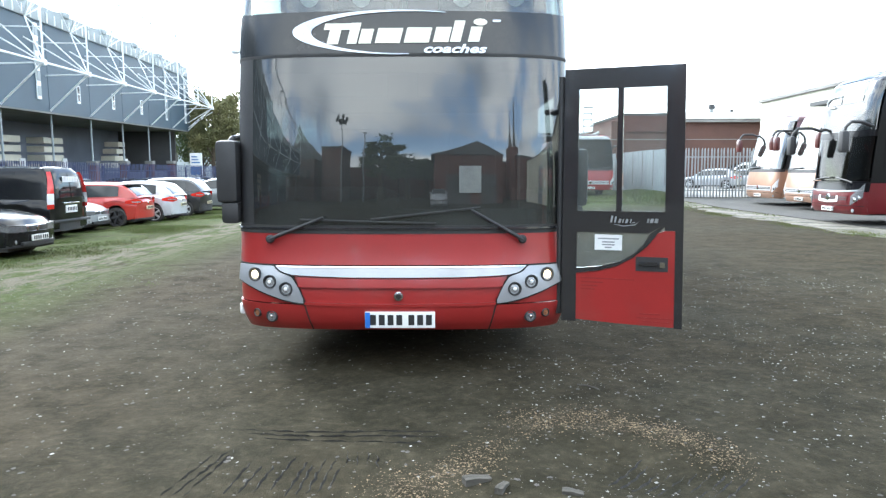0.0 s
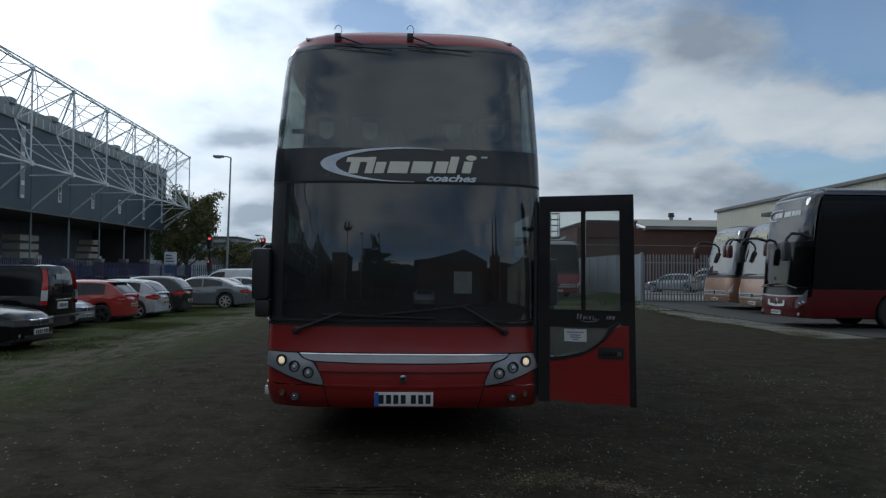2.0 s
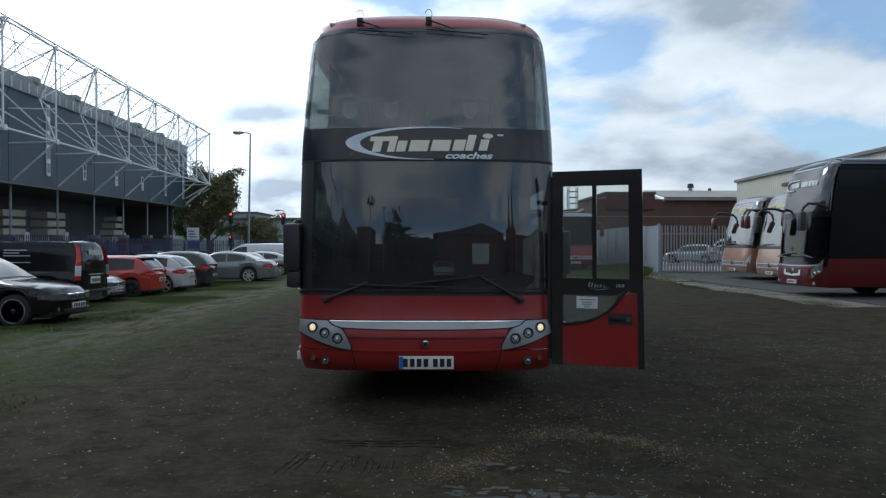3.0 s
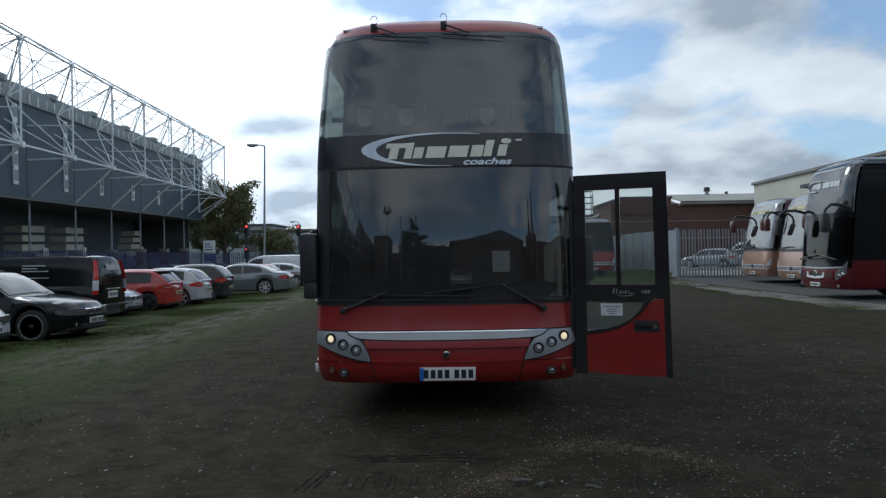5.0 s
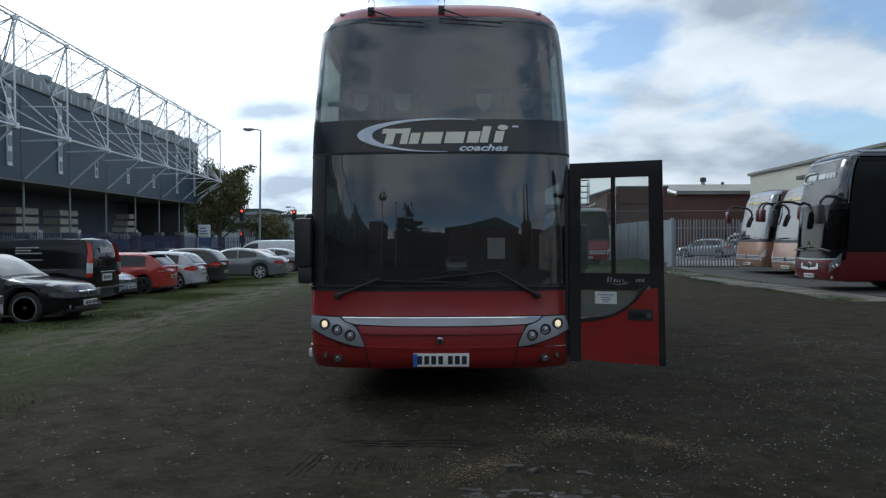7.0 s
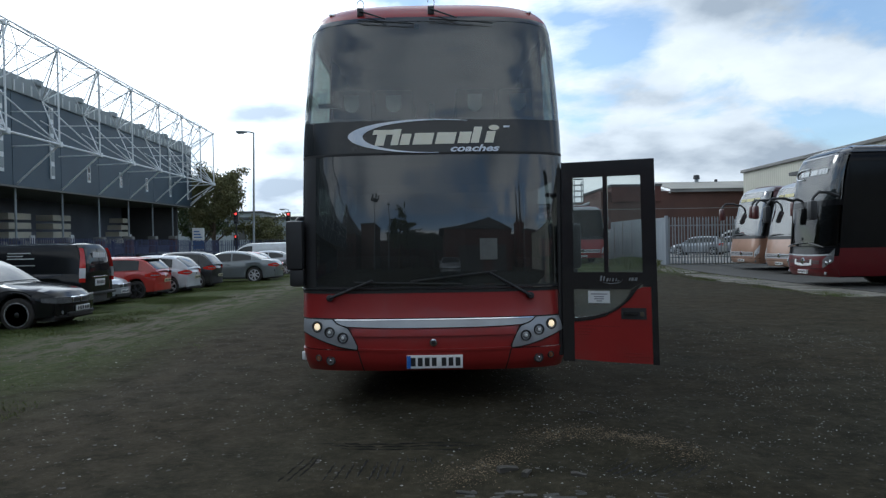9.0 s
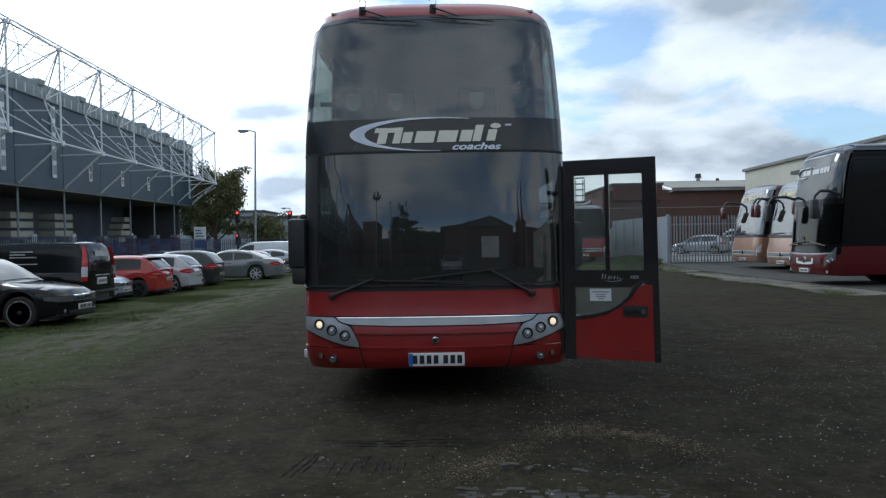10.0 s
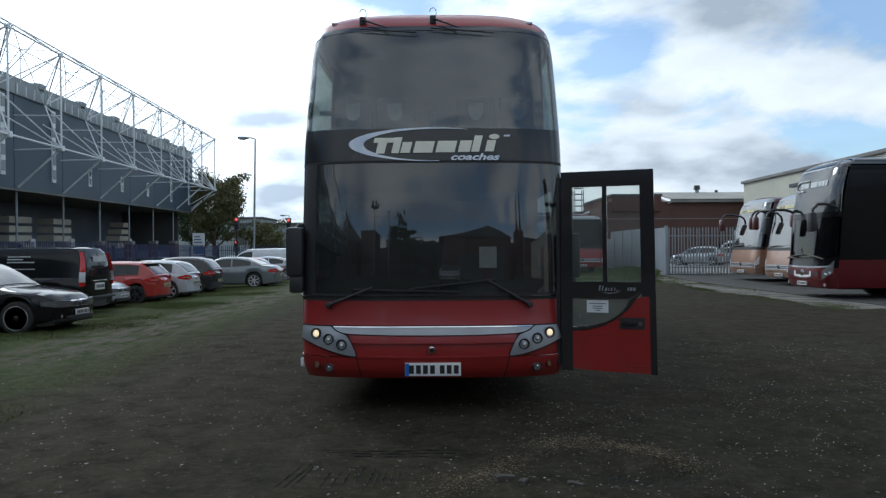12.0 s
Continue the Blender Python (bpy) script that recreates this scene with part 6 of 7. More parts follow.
        # raised roof front with a light panel
        part("roof_light", slab(bmesh.new(), 10, 3, lambda u, v: pt(-0.55 + 1.1 * u, H - 0.22 + 0.14 * v, 0.02), lambda u, v: pt(-0.55 + 1.1 * u, H - 0.22 + 0.14 * v, 0.0)), M_COACHGLASS, c)
    part("skirt_joint", slab(bmesh.new(), 20, 1, lambda u, v: pt(-0.95 + 1.9 * u, 0.535 + 0.012 * v, 0.004), lambda u, v: pt(-0.95 + 1.9 * u, 0.535 + 0.012 * v, -0.01)), M_UNDER, c)
    # seats and dash seen dimly inside
    part("dashboard", bbox(-1.1, 1.1, 0.45, 0.95, 1.0, 1.25, 0.05), M_TRIM, c)
    part("interior_backing", bbox(-1.15, 1.15, 1.9, 1.95, 0.9, H - 0.35), M_TRIM, c)
    return c


M_COACHGLASS = glass("coach_glass", (0.20, 0.22, 0.22), 0.18, 0.0, 0.05, 0.01)
M_COACHGLASS_UP = glass("smoked_upper_glass", (0.16, 0.17, 0.18), 0.10, 0.0, 0.03)
M_COACHGLASS_DK = glass("dark_coach_glass", (0.12, 0.13, 0.13), 0.018, 0.0, 0.01)
M_SIGNW = mat("white_vinyl", (0.72, 0.74, 0.74), 0.5)
M_SIGNG = mat("gold_vinyl", (0.62, 0.55, 0.25), 0.5)
far_coach("double_deck_coach", "black-topped red double-deck coach with long mirror arms", M_RED_DK, pose(10.66, 13.9, gz(10.8, 13.8), 0, 0, -92), 4.0, 12.5, 2, None, M_SIGNW)
far_coach("coach", "tan single-deck coach with drooping mirrors", M_TAN, pose(13.05, 20.25, gz(12.9, 20.2), 0, 0, -88), 3.6, 12.2, 1, M_MAROON, M_SIGNG)
far_coach("coach", "tan single-deck coach with drooping mirrors, nearer the fence", M_TAN, pose(13.12, 23.8, gz(13.3, 23.8), 0, 0, -88), 3.6, 12.2, 1, M_MAROON, M_SIGNG)
far_coach("coach", "red coach facing out, seen past the open door", M_RED, pose(8.0, 32.5, gz(8.0, 32.5), 0, 0, 0), 3.3, 11, 1, M_RED, None, screen=M_COACHGLASS_DK)

M_NAVY = mat("navy_wall_paint", (0.18, 0.20, 0.25), 0.7, 0, (0.14, 0.155, 0.195), 0.5, 30, 0.05)


# ---- stadium stand with its white space-frame roof ----
def build_stand():
    # local frame: y along the front towards the far end, x = 0 in the plane of the white frame
    st = thing("stadium_stand", "dark blue-grey stadium stand with white lattice roof frame", "stadium", pose(-24.15, 68.5, 0, 1.03, 0, 3.66))
    XT, XW, BAY, N = 0.0, -2.6, 5.85, 17
    zb, zt = 8.23, 13.65          # lower and upper chord
    gaps = [4.95, 5.9, 6.2, 6.0, 5.75] + [5.55] * (N - 4)
    ys = [-sum(gaps[:i]) for i in range(N + 2)]
    w0, w1, w2 = 5.9, 11.35, 12.05
    # main wall in sheets with narrow joints
    n_p = 18
    for i in range(n_p):
        y1, y0 = 0.6 - BAY * i, 0.6 - BAY * (i + 1) + 0.06
        part("cladding_panel", bbox(XW - 0.25, XW, y0, y1, w0, w1), M_CLAD, st)
        part("fascia_panel", bbox(XW - 0.3, XW + 0.12, y0, y1, w1, w2, 0.02), M_CLAD_LT, st)
        for k in range(6):
            part("fascia_rib", bbox(XW + 0.12, XW + 0.18, y0 + k * 0.97 + 0.05, y0 + k * 0.97 + 0.13, w1 + 0.05, w2 - 0.05), M_STEEL_W, st)
        if i not in (0, 1, 5, 6, 11, 12):
            fr = part("slit_window", bbox(XW - 0.02, XW + 0.03, y0 + 3.85, y0 + 4.35, 6.75, 7.95), M_STEEL_W, st)
            part("slit_pane", bbox(XW - 0.01, XW + 0.045, y0 + 3.95, y0 + 4.25, 6.9, 7.35), M_CARGLASS, fr)
            part("slit_pane", bbox(XW - 0.01, XW + 0.045, y0 + 3.95, y0 + 4.25, 7.42, 7.88), M_CARGLASS, fr)
        else:
            lp = part("light_panel", bbox(XW + 0.02, XW + 0.10, y0 + 4.3, y0 + 4.75, 6.6, w1 - 0.2), M_STEEL_W, st)
            for k in range(5):
                part("panel_louvre", bbox(XW + 0.10, XW + 0.13, y0 + 4.34, y0 + 4.71, 6.8 + k * 0.9, 7.4 + k * 0.9), M_CLAD_LT, lp)
    part("end_wall", bbox(XW - 22, XW, 0.62, 0.9, w0, 11.6), M_CLAD, st)
    part("roof_deck", bbox(XW - 24, XW + 0.1, 0.6 - BAY * n_p, 0.8, w2, w2 + 0.3), M_CLAD_LT, st)
    part("soffit", bbox(XW - 10, XW - 0.02, 0.6 - BAY * n_p, 0.6, w0 - 0.1, w0 + 0.05), M_CONC, st)
    part("back_wall", bbox(XW - 7.2, XW - 7.0, 0.6 - BAY * n_p, 0.6, -2, w0), M_NAVY, st)

    def bar(a, b, r=0.06, name="truss_bar"):
        part(name, rod(bmesh.new(), a, b, r * 0.8, 6), M_STEEL_W, st)
    XB, XR, zr = XW + 0.35, -1.2, zt + 0.9
    for i in range(len(ys) - 1):
        y0, y1 = ys[i], ys[i + 1]
        ym = (y0 + y1) / 2
        zm = zb + 3.0
        bar((XT, y0, zb), (XT, y1, zb), 0.080, "lower_chord")
        bar((XT, y0, zt), (XT, y1, zt), 0.064, "upper_chord")
        bar((XR, ym if i else y0, zr if i else zt), (XR, ys[min(i + 2, len(ys) - 1)] / 2 + y1 / 2, zr), 0.06, "ridge_chord")
        bar((XB, ym, zm), (XT, y0, zb), 0.054)
        bar((XB, ym, zm), (XT, y1, zb), 0.054)
        bar((XB, ym, zm), (XT, y0, zt), 0.05)
        bar((XB, ym, zm), (XT, y1, zt), 0.05)
        bar((XT, y0, zt), (XR, ym, zr), 0.045)
        bar((XT, y1, zt), (XR, ym, zr), 0.045)
        bar((XB, ym, zm), (XR, ym, zr), 0.04)
        bar((XB, ym, w2 + 0.1), (XR, ym, zr), 0.04)
        bar((XB, y0, zt + 0.3), (XB, y1, zt + 0.3), 0.04, "rear_chord")
        bar((XR, ym, zr), (XB, y0, zt + 0.3), 0.035)
        bar((XR, ym, zr), (XB, y1, zt + 0.3), 0.035)
        bar((XB, ym, zm), (XB, y0, zt + 0.3), 0.035)
        bar((XB, ym, zm), (XB, y1, zt + 0.3), 0.035)
        bar((XT, ym, zt), (XB, ym, zm), 0.035)
        bar((XB, y0, w2), (XB, y0, zt + 0.3), 0.04)
        bar((XT, y0, zb), (XW, y0 - 2.4, zb + 1.9), 0.05)
        bar((XT, y0, zb), (XW, y0 - 0.1, zb - 0.1), 0.055)
        bar((XT, y0, zb + 1.9), (XW, y0 - 0.1, zb + 1.9), 0.045)
        bar((XT, y0, zt - 1.3), (XT, y1, zt - 1.3), 0.025, "tie_rod")
        # roof cowls behind the frame
        part("roof_cowl", bbox(XW - 0.7, XW + 0.3, ym - 0.4, ym + 0.4, w2 + 0.1, w2 + 0.5, 0.12), M_CLAD_LT, st)
    for y in ys:
        bar((XT, y, zb), (XT, y, zt), 0.072, "post")
        bar((XT, y, zb), (XW, y + 0.25, zb - 2.25), 0.075, "bracket")
        bar((XT, y, zt), (XB, y, w2 + 0.15), 0.045)
        part("node_plate", bbox(XT - 0.14, XT + 0.14, y - 0.16, y + 0.16, zb - 0.16, zb + 0.16, 0.04), M_STEEL_W, st)
        part("node_plate", bbox(XT - 0.1, XT + 0.1, y - 0.14, y + 0.14, zt - 0.14, zt + 0.1, 0.03), M_STEEL_W, st)
    # splayed end members
    for z in (zb - 2.0, zb - 1.5, zb + 0.8, zb + 2.2, zb + 3.8):
        bar((XT, 0, zb), (XW, 0.3, z), 0.06)
    for z in (zt - 1.2, zt - 2.8):
        bar((XT, 0, zt), (XW, 0.3, z), 0.05)
    bar((XW, 0.3, zb - 2.0), (XT, 0, zb - 0.4), 0.06)
    # concourse: columns on plinths, pale stair blocks, low navy wall
    for i in range(n_p):
        y = -3.9 - BAY * i
        part("column", rod(bmesh.new(), (XW - 0.6, y, -1.0), (XW - 0.6, y, w0), 0.07, 10), M_CLAD_LT, st)
        part("column_base", bbox(XW - 0.9, XW - 0.3, y - 0.3, y + 0.3, -1.0, 2.5, 0.03), M_BRICK_DK, st)
        part("base_cap", bbox(XW - 0.95, XW - 0.25, y - 0.36, y + 0.36, 2.5, 2.8, 0.02), M_CONC, st)
        if i in (2, 4, 5, 7, 9, 11, 14):
            for k in range(4):
                part("stair_flight", bbox(XW - 4.2, XW - 3.0, y + 3.7 + (0.45 * k if i == 2 else 0), y + 6.5, 2.2 + k * 0.62, 2.62 + k * 0.62), M_STAIR, st)
            part("kiosk_board", bbox(XW - 2.95, XW - 2.85, y + 6.1, y + 6.7, 1.9, 3.0), M_WHITE, st)
    part("concourse_end", bbox(XW - 7.2, XW - 1.3, -0.3, 0.1, -1.0, w0), M_CONC_DK, st)
    part("low_wall", bbox(XW - 2.2, XW - 1.9, 0.6 - BAY * n_p, 0, -1.0, 1.8), M_BLUE_STEEL, st)
    return st


M_STAIR = mat("pale_concrete_stairs", (0.55, 0.52, 0.42), 0.85, 0, (0.45, 0.43, 0.36), 0.8, 25, 0.15)
build_stand()


def palisade(name, label, x0, y0, x1, y1, h, mtl, pitch=0.155, w=0.07, kind_post=None):
    """A palisade fence: rails, posts, and pointed pales one by one."""
    a, b = Vector((x0, y0, 0)), Vector((x1, y1, 0))
    L = (b - a).length
    ax = (b - a) / L
    turn = math.degrees(math.atan2(ax.y, ax.x))
    f = thing(name, label, "fence", pose(x0, y0, gz(x0, y0), 0, 0, turn))
    z_of = lambda u: gz(x0 + ax.x * u, y0 + ax.y * u) - gz(x0, y0)
    bm = bmesh.new()
    pr = [(-w / 2, 0.04), (-w / 2, h - 0.10), (-w * 0.18, h), (w * 0.18, h), (w / 2, h - 0.10), (w / 2, 0.04)]
    fr = [bm.verts.new((u, -0.012 - 0.012 * (abs(u) < w * 0.3), z)) for u, z in pr]
    bk = [bm.verts.new((u, 0.0, z)) for u, z in pr]
    bm.faces.new(fr)
    bm.faces.new(bk[::-1])
    for i in range(6):
        j = (i + 1) % 6
        bm.faces.new((fr[i], bk[i], bk[j], fr[j]))
    me = finish(bm, "pale", mtl, False)
    n = int(L / pitch)
    for i in range(n):
        u = (i + 0.5) * pitch
        ob = new("pale", me)
        ob.parent = f
        ob.matrix_basis = pose(u, -0.03, z_of(u), 0, 0.4 * math.sin(i * 2.3), 0)
    k = max(1, int(L / 2.75))
    for i in range(k):
        ua, ub = L * i / k, L * (i + 1) / k
        for z in (0.35, h - 0.45):
            part("rail", bbox(ua, ub, -0.005, 0.045, z_of((ua + ub) / 2) + z, z_of((ua + ub) / 2) + z + 0.05), mtl, f)
    for i in range(k + 1):
        u = L * i / k
        part("post", bbox(u - 0.05, u + 0.05, 0.0, 0.10, z_of(u) - 0.3, z_of(u) + h - 0.15), mtl, f)
    return f


palisade("palisade_fence", "grey galvanised palisade fence with pointed pales", 11.5, 28.6, 22.0, 28.9, 2.4, M_STEEL_G)
palisade("railings", "dark blue painted palisade railings before the stand", -20.2, 12.0, -18.6, 52.0, 2.3, M_BLUE_STEEL, 0.17)
palisade("railings", "dark blue painted palisade railings along the road", -18.6, 52.0, -2.0, 53.0, 2.3, M_BLUE_STEEL, 0.17)


M_SHEET = mat("pale_grey_fence_sheet", (0.33, 0.36, 0.39), 0.6, 0, (0.27, 0.295, 0.32), 0.8, 40, 0.05)


def sheet_wall():
    w = thing("sheet_fence", "grey corrugated sheet boundary fence", "fence", kind="structure")
    for i in range(9):
        y0 = 28.7 + i * 2.0
        z = gz(11.1, y0)
        bm = bmesh.new()
        grid(bm, 20, 1, lambda u, v: (11.42 - 0.03 * math.sin(u * 20 * math.pi / 2) - 0.02 * i, y0 + 2.0 * u, z - 0.1 + 2.5 * v))
        part("sheet", bm, M_SHEET, w, smooth=False)
    part("corner_post", bbox(11.36, 11.5, 28.5, 28.64, gz(11, 28) - 0.2, gz(11, 28) + 2.5), M_SHEET, w)


sheet_wall()


def build_brick_building():
    b = thing("brick_building", "long dark brick building with a pale sheet roof", "building")
    y = 56.0
    z0 = 0.0
    part("wall", bbox(14.5, 40, y, y + 0.3, z0, 5.9), M_BRICK, b)
    part("wall", bbox(14.5, 14.8, y + 0.3, y + 15, z0, 5.5), M_BRICK, b)
    part("brick_band", bbox(14.45, 40, y - 0.03, y, 4.3, 4.37), M_CONC, b)
    part("eaves_board", bbox(20.6, 40.3, y - 0.5, y - 0.3, 5.78, 6.04), M_CONC, b)
    bm = bmesh.new()
    slab(bm, 60, 2, lambda u, v: (20.7 + 19.6 * u, y - 0.5 + 7 * v, 6.08 + 1.15 * v + 0.03 * math.sin(u * 60 * math.pi)), lambda u, v: (20.7 + 19.6 * u, y - 0.5 + 7 * v, 6.0 + 1.15 * v))
    part("roof", bm, M_ROOFSHEET, b, smooth=False)
    bm = bmesh.new()
    vs = [bm.verts.new(p) for p in ((20.5, y - 0.4, 5.7), (20.5, y + 14, 5.7), (20.5, y + 6.6, 7.25), (20.7, y - 0.4, 5.7), (20.7, y + 14, 5.7), (20.7, y + 6.6, 7.25))]
    for f in ((0, 1, 2), (5, 4, 3), (0, 3, 4, 1), (1, 4, 5, 2), (2, 5, 3, 0)):
        bm.faces.new([vs[i] for i in f])
    part("gable_end", bm, M_WHITE, b, smooth=False)
    part("side_block", bbox(15.4, 19.8, y - 0.25, y + 12, 5.0, 6.35), M_BRICK_DK, b)
    part("flat_roof_edge", bbox(15.3, 19.9, y - 0.3, y + 12, 6.35, 6.55), M_CONC_DK, b)
    for x, r, h in ((25.3, 0.32, 0.75), (27.2, 0.16, 0.3), (33.6, 0.3, 0.7)):
        v = part("roof_vent", rod(bmesh.new(), (x, y + 6, 7.0), (x, y + 6, 7.0 + h * 0.6), r * 0.6, 12), M_STEEL_G, b)
        part("vent_cowl", rod(bmesh.new(), (x, y + 6, 7.0 + h * 0.6), (x, y + 6, 7.1 + h), r, 12, r * 0.85), M_BLACK_PL, v)
    # lower yard building with a light parapet, further along
    a = thing("workshop", "low brown workshop with pale sloping parapet", "building")
    part("wall", bbox(8.6, 14.3, 62, 62.3, 0, 4.9), M_BRICK, a)
    part("wall", bbox(14.0, 14.3, 62.3, 70, 0, 4.9), M_BRICK, a)
    part("parapet", bbox(8.4, 14.5, 61.8, 62.4, 4.9, 5.1), M_WHITE, a)
    part("sloping_verge", rod(bmesh.new(), (13.3, 61.0, 4.7), (16.6, 61.0, 6.1), 0.16, 6), M_WHITE, a)
    part("roof", bbox(8.5, 14.3, 62, 70, 4.8, 4.95), M_ROOFSHEET, a)
    # access tower of steel tube on the roof line
    s = thing("steel_tower", "open steel ladder tower above the roofs", "tower", pose(13.75, 64.5, 4.95))
    for dx in (0, 0.9):
        for dy in (0, 0.9):
            part("leg", rod(bmesh.new(), (dx, dy, 0), (dx, dy, 2.75), 0.05, 6), M_STEEL_G, s)
    for k in range(5):
        z = 0.5 + 0.6 * k
        part("rung_frame", bbox(-0.04, 0.94, -0.04, 0.94, z, z + 0.06), M_STEEL_G, s)


build_brick_building()


def build_shed():
    s = thing("cream_shed", "large cream sheet-clad industrial shed", "building")
    x0, ya, yb = 26.0, -34.0, 53.0
    n = 44
    for i in range(n):
        y0 = ya + (yb - ya) * i / n
        y1 = ya + (yb - ya) * (i + 1) / n
        bm = bmesh.new()
        slab(bm, 12, 1, lambda u, v: (x0 - 0.025 * (1 if int(u * 12) % 2 else 0), y0 + (y1 - y0 - 0.01) * u, 0.1 + 7.05 * v), lambda u, v: (x0 + 0.1, y0 + (y1 - y0 - 0.01) * u, 0.1 + 7.05 * v))
        part("cladding_sheet", bm, M_CREAM, s, smooth=False)
    part("end_wall", bbox(x0, x0 + 24, yb - 0.2, yb, 0.1, 7.1), M_CREAM, s)
    part("eaves_gutter", bbox(x0 - 0.22, x0 + 0.05, ya, yb + 0.1, 7.12, 7.36, 0.04), M_CONC, s)
    bm = bmesh.new()
    slab(bm, 1, 1, lambda u, v: (x0 + 12 * u, ya + (yb - ya) * v, 7.30 + 2.4 * u), lambda u, v: (x0 + 12 * u, ya + (yb - ya) * v, 7.15 + 2.4 * u))
    part("roof", bm, M_ROOFSHEET, s, smooth=False)
    for y in (-22, -4, 14, 30):
        part("roller_door", bbox(x0 - 0.06, x0 + 0.02, y, y + 4.2, 0.15, 4.6), M_STEEL_G, s)
    for y in (40.5, 24.0):
        part("canopy", bbox(x0 - 1.2, x0 - 0.03, y, y + 2.4, 5.9, 6.15, 0.03), M_CONC_DK, s)
    return s


build_shed()


def concrete_apron():
    def sheet(x0, x1, y0, y1, up_, mtl, label):
        bm = bmesh.new()
        ragged = 0.3 if mtl == M_CONC_WORN else 0.0

        def at(u, v, dz):
            y = y0 + (y1 - y0) * v
            x = x0 + (x1 - x0) * u + ragged * (1 - u) * (1.4 * noise.noise((y * 0.5, 2.2, 0)) + 0.7 * noise.noise((y * 1.9, 5.2, 0)))
            return (x, y, gz(x, y) + dz)
        slab(bm, 12, 80, lambda u, v: at(u, v, up_), lambda u, v: at(u, v, -0.2))
        solo("pavement", bm, mtl, label, "pavement", kind="structure")
    sheet(9.75, 11.0, 10.0, 28.3, 0.012, M_CONC_WORN, "pale broken concrete strip before the coaches")
    sheet(11.02, 25.9, 10.0, 28.4, 0.03, M_ASPHALT, "dark worn asphalt hardstanding under the coaches")
    sheet(11.4, 41.0, 29.2, 55.7, 0.03, M_CONC, "pale concrete yard beyond the palisade fence")


concrete_apron()


def street_lamp(x, y, h, lean=0.0, arm=0.9, s=1):
    l = thing("street_lamp", "tall grey steel street lamp with one lantern", "street lamp", pose(x, y, gz(x, y), 0, lean, 0))
    part("column", rod(bmesh.new(), (0, 0, -0.2), (0, 0, h), 0.10, 10, 0.055), M_STEEL_G, l)
    part("base", rod(bmesh.new(), (0, 0, -0.2), (0, 0, 1.4), 0.13, 10), M_STEEL_G, l)
    part("arm", tube(bmesh.new(), [(0, 0, h - 0.02), (-s * arm * 0.3, 0, h + 0.06), (-s * arm * 0.6, 0, h + 0.07)], 0.045), M_STEEL_G, l)
    ln = part("lantern", bbox(-s * arm - 0.38, -s * arm + 0.38, -0.16, 0.16, h - 0.02, h + 0.14, 0.06), M_STEEL_G, l)
    part("diffuser", bbox(-s * arm - 0.26, -s * arm + 0.16, -0.12, 0.12, h - 0.08, h - 0.02, 0.02), M_LENS, ln)
    return l


street_lamp(-13.75, 45.0, 10.1, 0.9)
street_lamp(-15.8, 120.0, 9.0)
street_lamp(-22.0, 95.0, 7.0)


def traffic_light(x, y, h):
    t = thing("traffic_light", "traffic light on a pole showing red", "traffic light", pose(x, y, gz(x, y)))
    part("pole", rod(bmesh.new(), (0, 0, -0.2), (0, 0, h), 0.07, 10), M_BLACK_PL, t)
    hd = part("signal_head", bbox(-0.20, 0.20, -0.16, 0.14, h - 0.75, h + 0.35, 0.03), M_BLACK_PL, t)
    for k, mm in enumerate((M_RED_LED, M_BLACK, M_BLACK)):
        part("signal_lens", lathe(bmesh.new(), [(0.105, 0.02), (0.105, -0.02), (0.04, -0.04)], 16), mm, hd, "lit red signal" if k == 0 else "", m=pose(0, -0.165, h + 0.15 - 0.33 * k))
        part("signal_hood", bbox(-0.15, 0.15, -0.36, -0.16, h + 0.28 - 0.33 * k, h + 0.30 - 0.33 * k), M_BLACK_PL, hd)


traffic_light(-18.5, 57.0, 4.55)
traffic_light(-18.8, 58.0, 2.5)
traffic_light(-14.4, 60.0, 4.6)


def sign_board(x, y):
    s = thing("sign_board", "blue and white sign board on two posts", "sign", pose(x, y, gz(x, y)))
    for d in (-0.5, 0.5):
        part("post", rod(bmesh.new(), (d, 0, -0.2), (d, 0, 3.45), 0.06, 8), M_STEEL_G, s)
    b = part("board", bbox(-0.55, 0.55, -0.08, -0.02, 1.5, 3.5, 0.01), M_PLATE_W, s)
    part("blue_field", bbox(-0.5, 0.5, -0.086, -0.081, 1.55, 2.3), M_BLUE_SIGN, b)
    for k in range(3):
        part("text_bar", bbox(-0.4, 0.35 - 0.12 * k, -0.088, -0.082, 2.6 + 0.26 * k, 2.7 + 0.26 * k), M_BLUE_SIGN, b)


sign_board(-22.3, 58.0)


